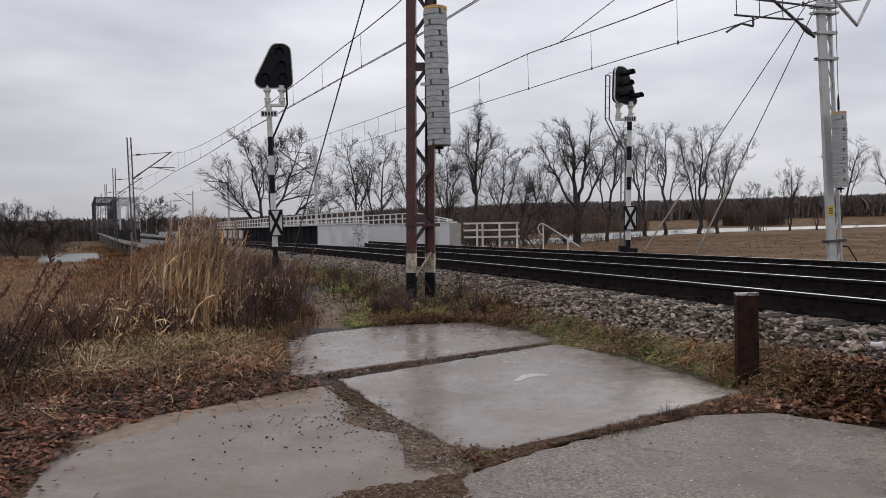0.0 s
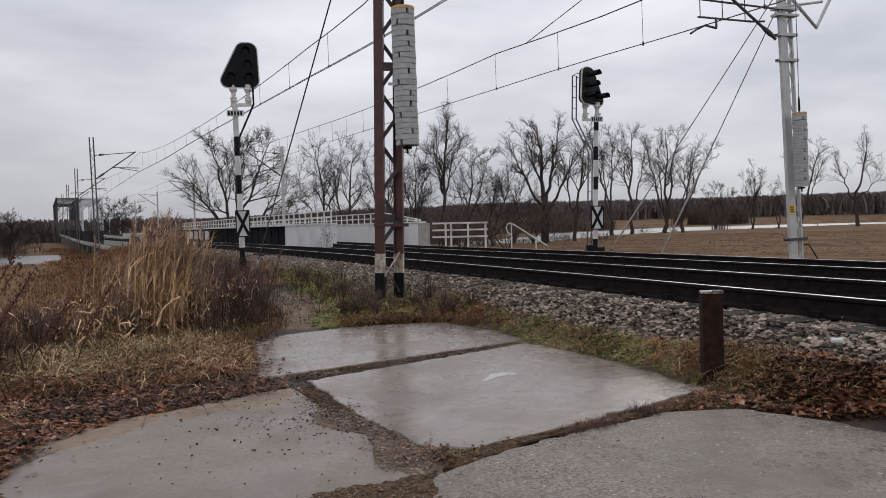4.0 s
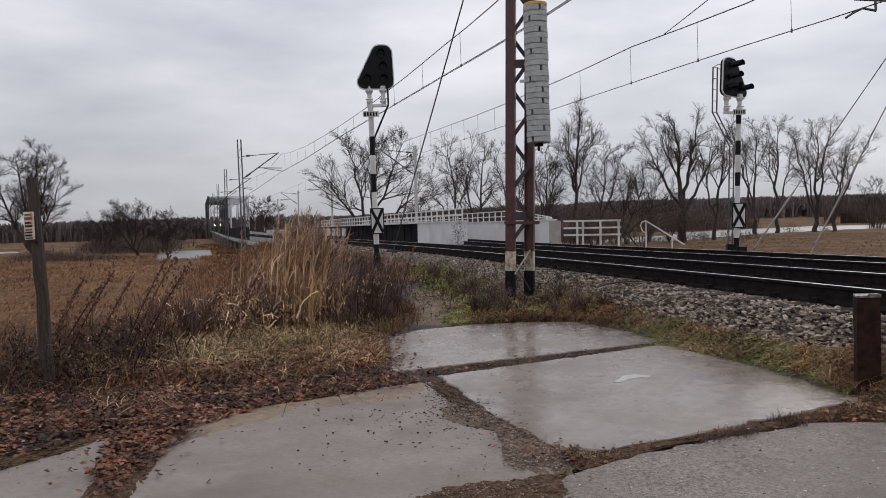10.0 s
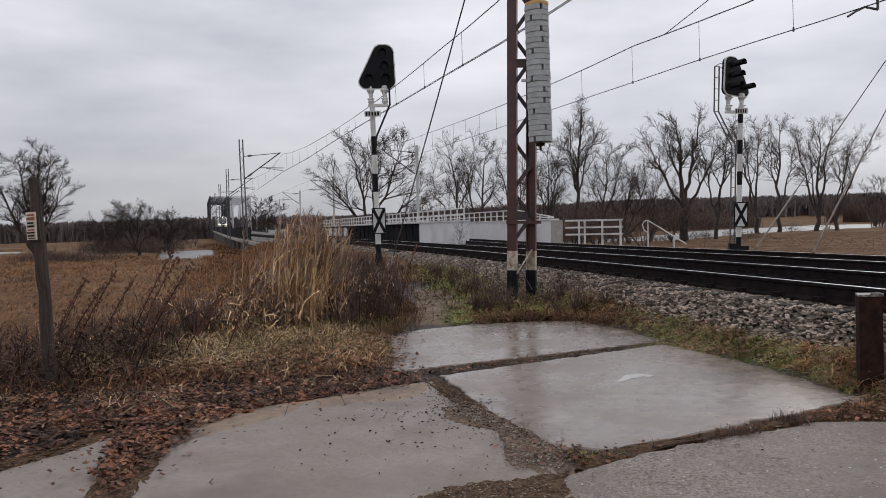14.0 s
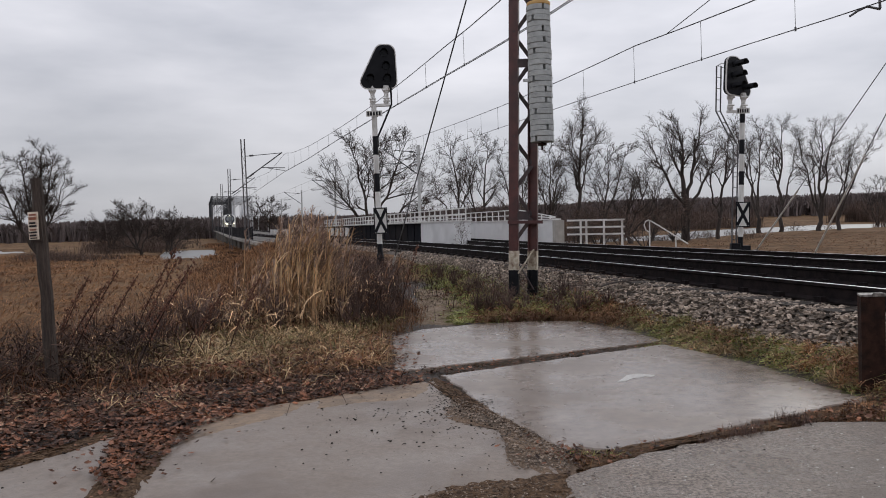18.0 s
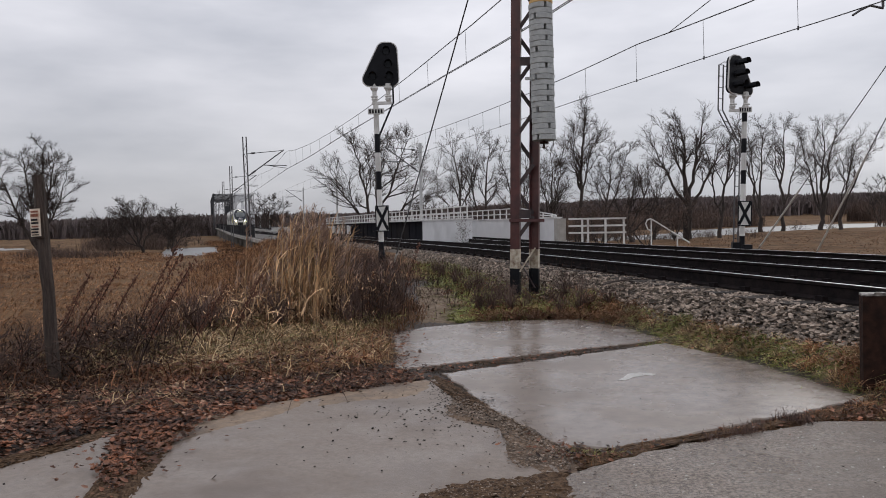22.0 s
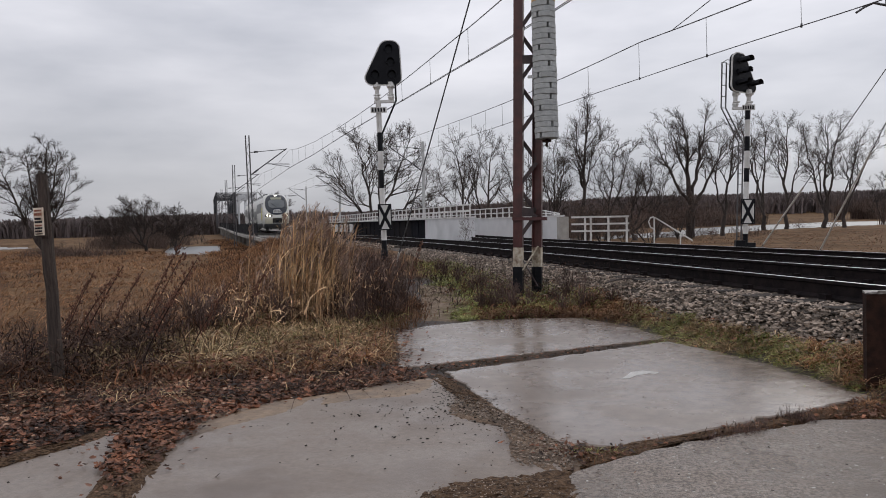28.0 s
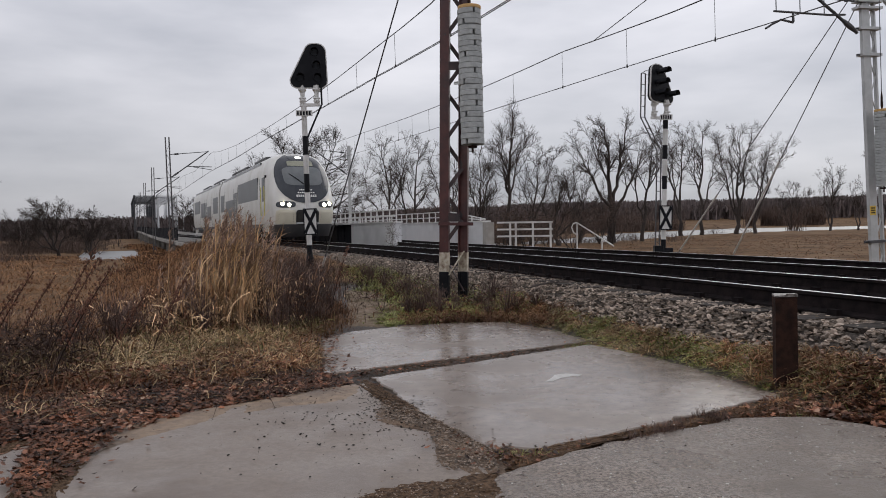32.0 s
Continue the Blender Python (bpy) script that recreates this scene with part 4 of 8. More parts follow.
base_l = far_mast("tall dark lattice catenary mast with a sloping cantilever", True, FAR_STEEL, 1, 8.5, "catenary masts along the line")
base_l.matrix_world = Matrix.Translation(line(3.9, 68.8, 0.55)) @ Matrix.Rotation(-HEAD, 4, "Z") @ Matrix.Rotation(radians(-1.2), 4, "Y")
for v, z, in ((106.3, 0.9), (143.9, 1.1), (181.0, 1.2), (219.0, 1.2), (257.0, 1.2)):
    copy_thing(base_l, Matrix.Translation(line(3.9, v, z)) @ Matrix.Rotation(-HEAD, 4, "Z"))
base_r = far_mast("pale steel catenary mast on the second bridge", False, GALV, -1, 7.7, "catenary masts along the line")
base_r.matrix_world = Matrix.Translation(line(18.9, 112.0, 0.95)) @ Matrix.Rotation(-HEAD, 4, "Z")
for v, z in ((67.0, 0.85), (150.5, 1.05), (189.5, 0.95), (228.5, 0.8), (267.0, 0.7)):
    copy_thing(base_r, Matrix.Translation(line(18.9, v, z)) @ Matrix.Rotation(-HEAD, 4, "Z"))


def grey_mast():
    t = thing("catenary_mast", "light grey steel mast with lattice back and yellow warning plate", "mast", lean((8.60, 17.0, 0.0), (8.35, 17.0, 6.0)) @ Matrix.Rotation(radians(20), 4, "Z"))
    part("column", channel(0.20, 0.08, 0.012, -0.6, 8.2, 1), GALV, t, "wide pale grey channel column")
    part("rear_leg", Mesh().box(0.245, 0.285, 0.02, 0.10, -0.6, 8.2), GALV, t)
    z, s = 0.1, 1
    while z < 8:
        a, b = ((0.10, 0.26) if s > 0 else (0.26, 0.10))
        part("lattice_bar", Mesh().bar((a, 0.06, z), (b, 0.06, z + 0.36), 0.035, 0.012), GALV, t)
        z, s = z + 0.38, -s
    for z in (0.72, 4.72, 5.28):
        part("clamp", Mesh().box(-0.17, 0.37, -0.04, 0.13, z, z + 0.06), WIRE if z < 1 else GALV, t, "dark clamp band" if z < 1 else "")
        part("clamp_bolt", Mesh().tube([(-0.24, 0.04, z + 0.03), (-0.16, 0.04, z + 0.03)], 0.02, 6), WIRE, t)
    part("footing", Mesh().box(-0.3, 0.45, -0.25, 0.3, -0.8, 0.02, bev=0.04), DECK, t)
    yl = surf("yellow_enamel", (0.62, 0.42, 0.05), (0.68, 0.47, 0.07), 6.0, 0.4)
    wp = part("warning_plate", Mesh().box(-0.11, 0.05, -0.012, -0.004, 1.32, 1.52), yl, t, "yellow enamel warning plate")
    for z in (1.36, 1.41, 1.46):
        part("mark", Mesh().box(-0.085, 0.025, -0.016, -0.0125, z, z + 0.025), BLACK, wp)
    part("earth_cable", Mesh().tube([(0.30, 0.0, 0.62), (0.42, -0.02, 0.60), (0.62, -0.02, 0.32), (0.78, -0.02, 0.05), (0.84, -0.02, -0.2)], 0.016, 6), BLACK, t)
    c = part("cantilever_tube", Mesh().tube([(-0.25, 0.0, 5.2), (-1.33, 0.0, 5.95), (-2.9, 0.0, 7.1)], 0.032, 8), WIRE, t, "dark cantilever tube")
    part("insulator", Mesh().tube([(-0.32, 0.0, 5.25), (-0.40, 0.0, 5.31), (-0.52, 0.0, 5.39), (-0.62, 0.0, 5.46)], [0.035, 0.055, 0.055, 0.035], 10), WIRE, c)
    part("register_tube", Mesh().tube([(-0.55, 0.0, 5.58), (-0.93, 0.0, 5.56), (-2.38, 0.0, 5.60)], 0.022, 6), WIRE, t)
    part("register_strut", Mesh().tube([(-1.9, 0.0, 5.60), (-1.9, 0.0, 5.40)], 0.028, 6), WIRE, t)
    part("steady_arm", Mesh().tube([(-1.9, 0.0, 5.38), (-2.2, 0.0, 5.43), (-2.42, 0.0, 5.34), (-2.60, 0.0, 5.24)], 0.024, 6), WIRE, t)
    for x in (-1.1, -1.72, -2.32):
        part("hanger", Mesh().tube([(x, 0.0, 5.58), (x + 0.02, 0.0, 6.6)], 0.011, 5), WIRE, t)
    part("stub_tube", Mesh().tube([(0.30, 0.0, 6.1), (0.98, 0.0, 5.50), (1.5, 0.0, 6.25)], 0.04, 8), GALV, t, "grey bent bracket tube")
    part("tie_bar", Mesh().tube([(-0.3, 0, 5.88), (1.2, 0.0, 6.1)], 0.03, 6), GALV, t)
    part("tie_bar", Mesh().tube([(-2.9, 0, 6.0), (0.0, 0.0, 5.86)], 0.022, 6), WIRE, t)
    for z in (5.72, 5.86):
        part("collar", Mesh().box(-0.22, 0.42, -0.06, 0.15, z, z + 0.05), GALV, t)
    return t


grey_mast()
weight_stack((8.70, 16.8, 0), -1.5, 1.92, 3.50, 0.152, 25, "grey stack of round tension weights beside the pale mast", (60, 70, -85, 80, 100, -82, 95))


# ---- wires ----
def spline(pairs, s):
    xs = [p[0] for p in pairs]
    return float(np.interp(s, xs, [p[1] for p in pairs]))


def overhead(name, label, off, contact, carrier, s0, s1, drop, twin):
    t = thing(name, label, "overhead line", None, "overhead contact lines")
    st = np.arange(s0, s1, 2.5)
    for k in range(2 if twin else 1):
        part("contact_wire", Mesh().tube([along(s, off(s) + 0.05 * k, spline(contact, s))[0] for s in st], 0.011, 5), WIRE, t)
    part("carrier_wire", Mesh().tube([along(s, off(s), spline(carrier, s))[0] for s in st], 0.0145, 5), WIRE, t)
    s = s0 + 2
    while s < s1:
        a, b = along(s, off(s) + 0.02, spline(contact, s))[0], along(s, off(s), spline(carrier, s))[0]
        part("dropper", Mesh().tube([a, b], 0.006, 4), WIRE, t)
        part("clamp", Mesh().tube([a + Vector((0, 0, -0.03)), a + Vector((0, 0, 0.05))], 0.02, 5), WIRE, t)
        s += drop if s > -32 else 2.5 * drop
    return t


overhead("overhead_line", "thin dark catenary wires with droppers above the track", lambda s: -0.3,
         [(-300, 6.8), (-31.6, 6.5), (-15.1, 6.24), (-3.0, 6.2), (1.5, 6.15), (6.0, 6.07), (12.3, 5.9), (14.0, 5.84), (17.9, 5.71), (22.5, 5.5), (24.0, 5.43), (26.4, 5.33), (60, 4.3)],
         [(-300, 8.3), (-104, 8.3), (-85, 7.7), (-66, 8.3), (-47, 7.6), (-30.5, 8.1), (-25.4, 7.61), (-15.0, 7.08), (-7.2, 6.86), (-3.0, 6.77), (1.6, 6.71), (5.4, 6.66), (11.2, 6.63), (13.8, 6.59), (18.0, 6.55), (22.5, 6.44), (25, 6.46), (30, 6.9), (60, 9.0)], -129.2, 42, 4.4, True)
overhead("overhead_line", "second run of thin catenary wires with droppers", off2,
         [(-300, 7.0), (-30, 6.85), (-20.3, 6.56), (-10.4, 6.35), (-0.85, 5.96), (5.8, 5.63), (9.35, 5.47), (15.1, 5.27), (20.8, 5.15), (24.7, 5.07), (28.3, 4.93), (30, 4.86), (36, 4.8), (60, 4.8)],
         [(-300, 8.2), (-30, 8.1), (-20.2, 7.86), (-10.3, 7.56), (-3.2, 7.16), (3.0, 6.76), (9.4, 6.38), (15.2, 6.17), (17.6, 6.14), (20.9, 6.15), (24.7, 5.96), (27.4, 5.86), (34, 5.9), (60, 6.4)], -131.6, 36, 3.27, False)
upper = thing("overhead_line", "rising anchor wire leading off to the mast", "overhead line", None, "overhead contact lines")
part("carrier_wire", Mesh().tube([along(22.6, off2(22.6), 6.08)[0], along(25.9, off2(25.9), 6.62)[0], along(34, off2(34), 8.2)[0]], 0.0115, 5), WIRE, upper)


def stay(top, foot, sleeve, label):
    t = thing("stay_wire", label, "guy wire", None, "mast guy wires")
    a, b = Vector(top), Vector(foot)
    part("cable", Mesh().tube([a, b], 0.0115 if label.startswith("guy") else 0.013, 6), FAR_STEEL if label.startswith("guy") else WIRE, t)
    part("sleeve", Mesh().tube([b.lerp(a, sleeve[0]), b.lerp(a, sleeve[1])], 0.024, 8), surf("pale_sleeve", (0.42, 0.40, 0.37), (0.55, 0.52, 0.48), 6.0, 0.6), t, "pale protective sleeve")
    part("anchor", Mesh().box(b.x - 0.09, b.x + 0.09, b.y - 0.09, b.y + 0.09, b.z - 0.7, b.z + 0.05, bev=0.02), DECK, t)


stay((-0.34, 11.9, 7.3), (-3.45, 17.0, 0.22), (0.0, 0.05), "taut guy wire of the lattice mast with a pale sleeve")
stay((8.41, 17.0, 6.5), (5.66, 22.0, 0.35), (0.02, 0.26), "guy wire of the grey mast with a long pale sleeve")
stay((8.53, 17.0, 6.5), (7.15, 22.0, 0.2), (0.02, 0.40), "guy wire of the grey mast with a long pale sleeve")


# ---- ramp railing and stair handrail beyond the tracks ----
def ramp_rail():
    t = thing("ramp_railing", "white three-bar pipe railing at the ramp beside the bridge", "railing")
    z0, y = 0.30, 40.6
    xs = [1.10, 1.80, 2.09, 2.98, 3.90]
    for x in xs[1:]:
        part("post", Mesh().box(x - 0.05, x + 0.05, y - 0.05, y + 0.05, z0 - 0.8, z0 + 1.10), WHITE, t)
    for z in (0.36, 0.72, 1.08):
        part("bar", Mesh().box(xs[0], 4.02, y - 0.09, y - 0.052, z0 + z - 0.045, z0 + z + 0.045), WHITE, t)


def stair_rail():
    t = thing("stair_handrail", "white bent-tube handrail of steps down the embankment", "handrail")
    y = 40.5
    p = [(5.0, y, 0.78), (4.98, y, 1.08), (5.06, y, 1.26), (5.22, y, 1.32), (5.38, y, 1.24), (7.15, y, 0.08)]
    part("handrail", Mesh().tube([(5.25, y, 0.70), (5.08, y, 0.80), *p[1:]], 0.035, 8), WHITE, t)
    for x, z in ((5.26, 1.29), (6.55, 0.46)):
        part("post", Mesh().tube([(x, y + 0.02, -0.9), (x, y + 0.02, z)], 0.035, 8), WHITE, t)


ramp_rail()
stair_rail()


# ---- bollard, fence post, litter ----
def bollard():
    t = thing("steel_stake", "short rusty brown steel stake with a flattened bright top", "bollard", lean((2.18, 5.52, 0.0), (2.165, 5.5, 0.7)))
    body = channel(0.145, 0.10, 0.03, -0.3, 0.685, 1)
    part("shaft", body, RUST, t).matrix_basis = Matrix.Rotation(radians(-8), 4, "Z")
    part("core", Mesh().box(-0.05, 0.05, 0.034, 0.095, -0.3, 0.66, bev=0.012), RUST, t).matrix_basis = Matrix.Rotation(radians(-8), 4, "Z")
    cap = Mesh().add([(-0.077, -0.006, 0.685), (-0.01, -0.008, 0.688), (0.0, -0.01, 0.70), (0.076, -0.006, 0.695), (0.075, 0.09, 0.69), (-0.075, 0.09, 0.69), (-0.077, -0.006, 0.675), (0.076, -0.006, 0.675), (0.075, 0.09, 0.675), (-0.075, 0.09, 0.675)],
                     [(0, 1, 2, 3, 4, 5), (6, 7, 3, 2, 1, 0), (7, 8, 4, 3), (8, 9, 5, 4), (9, 6, 0, 5), (9, 8, 7, 6)])
    part("cap", cap, surf("bright_battered_steel", (0.10, 0.09, 0.085), (0.34, 0.32, 0.30), 30.0, 0.5, metal=0.3), t, "battered pale top edge").matrix_basis = Matrix.Rotation(radians(-8), 4, "Z")


def fence_post():
    m = lean((-3.88, 5.63, -0.05), (-3.985, 5.66, 1.66))
    t = thing("wooden_post", "leaning grey weathered wooden post with a small notice", "post", m)
    rnd = random.Random(4)
    pts = [(rnd.gauss(0, 0.004), rnd.gauss(0, 0.004), z) for z in np.linspace(-0.3, 1.70, 14)]
    part("shaft", Mesh().tube(pts, [0.052 - 0.009 * k / 13 + rnd.uniform(-0.003, 0.003) for k in range(14)], 9), GREY_WOOD, t)
    board = part("notice", Mesh().box(-0.068, 0.028, -0.075, -0.06, 1.185, 1.42), surf("cream_plate", (0.62, 0.52, 0.42), (0.70, 0.60, 0.50), 20.0, 0.6, c3=(0.5, 0.36, 0.26), s3=9.0), t, "faded cream notice with red-brown lines")
    board.matrix_basis = Matrix.Translation((-0.012, 0, 0.125)) @ Matrix.Rotation(radians(-10), 4, "Z") @ Matrix.Rotation(radians(1.5), 4, "Y") @ Matrix.Diagonal((0.92, 1, 0.92, 1))
    ink = surf("red_brown_ink", (0.22, 0.06, 0.03), (0.28, 0.09, 0.05), 9.0, 0.6)
    rows = ((1.388, 0.015, ink), (1.352, 0.024, ink), (1.318, 0.016, BLACK), (1.290, 0.018, BLACK), (1.262, 0.012, ink), (1.238, 0.015, BLACK), (1.212, 0.016, BLACK), (1.193, 0.009, BLACK))
    for z, h, tone in rows:
        x = -0.058 + rnd.uniform(0, 0.008)
        while x < 0.012:
            w = rnd.uniform(0.010, 0.026)
            part("mark", Mesh().box(x, min(x + w, 0.02), -0.079, -0.0755, z, z + h), tone, board)
            x += w + 0.005
    part("batten", Mesh().box(-0.05, 0.05, -0.06, -0.045, 1.20, 1.40), GREY_WOOD, t)


bollard()
fence_post()
litter = Mesh().tube([(3.24, 5.71, 0.422), (3.255, 5.717, 0.424), (3.29, 5.737, 0.427), (3.32, 5.753, 0.429), (3.35, 5.77, 0.430), (3.385, 5.79, 0.433), (3.41, 5.80, 0.434)], [0.026, 0.031, 0.028, 0.032, 0.027, 0.012, 0.012], 12)
white_plastic = surf("white_plastic", (0.6, 0.6, 0.6), (0.72, 0.72, 0.71), 9.0, 0.3)
tagged(part("plastic_bottle", litter, white_plastic), "small white crumpled plastic bottle on the ballast", "litter")
cup = Mesh().tube([(2.817, 5.09, 0.378), (2.82, 5.086, 0.378), (2.838, 5.066, 0.379), (2.856, 5.044, 0.38), (2.868, 5.03, 0.381)], [0.016, 0.02, 0.019, 0.022, 0.024], 12)
tagged(part("plastic_cup", cup, white_plastic), "small white plastic cup lying on the ballast", "litter")
stick = thing("fallen_branch", "thin dark curved branch lying on the ballast", "branch")
part("stem", Mesh().tube([(0.68, 9.88, 0.41), (0.8, 10.08, 0.43), (0.94, 10.22, 0.44), (1.1, 10.26, 0.45), (1.28, 10.37, 0.44)], [0.011, 0.013, 0.012, 0.010, 0.006], 6), BARK, stick)
part("twig", Mesh().tube([(0.94, 10.22, 0.44), (1.19, 10.34, 0.5)], [0.006, 0.003], 5), BARK, stick)
scar = Mesh()
for ring in ([(0.512, 5.913), (0.568, 6.041), (0.613, 6.177), (0.711, 6.24), (0.776, 6.21), (0.831, 6.181), (0.79, 6.11), (0.75, 6.14), (0.70, 6.09), (0.649, 6.06), (0.572, 5.93)],):
    scar.prism(ring, 0.0045, 0.006)
tagged(part("paint_scrap", scar, surf("dried_paint", (0.40, 0.385, 0.36), (0.56, 0.55, 0.53), 25.0, 0.6)), "pale smear of dried paint on the wet slab", "stain")


# ---- the train: a white two-car diesel railcar ----
BODY = surf("train_cream_white", (0.60, 0.595, 0.565), (0.68, 0.675, 0.645), 1.2, 0.35, c3=(0.56, 0.55, 0.50), s3=0.7)
PANEL = surf("train_pale_yellow", (0.57, 0.545, 0.44), (0.63, 0.605, 0.50), 2.0, 0.4)
MASK = surf("train_dark_mask", (0.012, 0.016, 0.024), (0.02, 0.025, 0.034), 2.0, 0.12)
GLASS = surf("train_glass", (0.022, 0.025, 0.027), (0.04, 0.043, 0.045), 0.6, 0.28, spec=0.22)
SKIRT = surf("train_grey_skirt", (0.05, 0.052, 0.056), (0.075, 0.077, 0.08), 2.0, 0.6)
UNDER = surf("train_underframe", (0.018, 0.017, 0.016), (0.032, 0.03, 0.027), 4.0, 0.8)
LAMP = surf("train_headlight", (1.0, 0.84, 0.52), (1.0, 0.88, 0.6), 1.0, 0.3, glow=14.0)
LAMP2 = surf("train_top_light", (1.0, 0.96, 0.85), (1.0, 0.97, 0.9), 1.0, 0.3, glow=3.0)
SIGN = surf("destination_display", (0.17, 0.17, 0.13), (0.27, 0.27, 0.2), 30.0, 0.3, glow=0.15)
YELLOW = surf("handrail_yellow", (0.55, 0.5, 0.06), (0.6, 0.55, 0.1), 4.0, 0.5)
LEVELS = [(0.42, 1.24, 0.30), (0.75, 1.34, 0.14), (1.0, 1.385, 0.06), (1.3, 1.41, 0.0), (1.6, 1.425, 0.05), (1.9, 1.43, 0.16), (2.2, 1.43, 0.34), (2.5, 1.425, 0.56), (2.8, 1.415, 0.82), (3.1, 1.39, 1.12), (3.35, 1.34, 1.40), (3.6, 1.24, 1.72), (3.78, 1.10, 2.02), (3.9, 0.92, 2.32), (3.97, 0.66, 2.62), (4.0, 0.3, 2.95)]
LEVELS = [(z if z < 1.7 else 1.7 + (z - 1.7) * 1.087, w, b) for z, w, b in LEVELS]


def width_at(z):
    return float(np.interp(z, [l[0] for l in LEVELS], [l[1] for l in LEVELS]))


def nose(x, z):
    """How far back the front skin lies at x across and z up."""
    w = width_at(z)
    k = min(0.9995, abs(x) / w)
    return float(np.interp(z, [l[0] for l in LEVELS], [l[2] for l in LEVELS])) + 1.15 * (1 - (1 - k ** 2.5) ** 0.4)


def shell(length, with_nose):
    m = Mesh()
    us = [-1, -0.998, -0.985, -0.955, -0.9, -0.8, -0.65, -0.45, -0.22, 0, 0.22, 0.45, 0.65, 0.8, 0.9, 0.955, 0.985, 0.998, 1]
    rows = []
    for z, w, _ in LEVELS:
        row = [(-w, length, z)]
        for u in us:
            row.append((u * w, nose(u * w, z) if with_nose else 0.0, z))
        row.append((w, length, z))
        rows.append(row)
    n = len(rows[0])
    v = [p for r in rows for p in r]
    f = [(j * n + i, j * n + i + 1, (j + 1) * n + i + 1, (j + 1) * n + i) for j in range(len(rows) - 1) for i in range(n - 1)]
    f += [tuple((len(rows) - 1) * n + i for i in range(n)), tuple(reversed(range(n)))]
    f += [(j * n + n - 1, j * n, (j + 1) * n, (j + 1) * n + n - 1) for j in range(len(rows) - 1)]
    return m.add(v, f)


def skin(outline, proud, steps=9):
    """A patch on the front skin: outline(u, r) gives (x, z) for angle u and r from 0 to 1."""
    m = Mesh()
    na = 40
    v = []
    for j in range(steps + 1):
        for i in range(na):
            x, z = outline(2 * math.pi * i / na, j / steps)
            v.append((x, nose(x, z) - proud, z))
    f = [(j * na + i, (j + 1) * na + i, (j + 1) * na + (i + 1) % na, j * na + (i + 1) % na) for j in range(steps) for i in range(na)]
    return m.add(v, f)


def oval(cx, cz, hw, hh, power=2.6, taper=0.0):
    def outline(a, r):
        c, s = math.cos(a), math.sin(a)
        x = math.copysign(abs(c) ** (2 / power), c)
        z = math.copysign(abs(s) ** (2 / power), s)
        return cx + r * hw * x * (1 + taper * r * z), cz + r * hh * z
    return outline


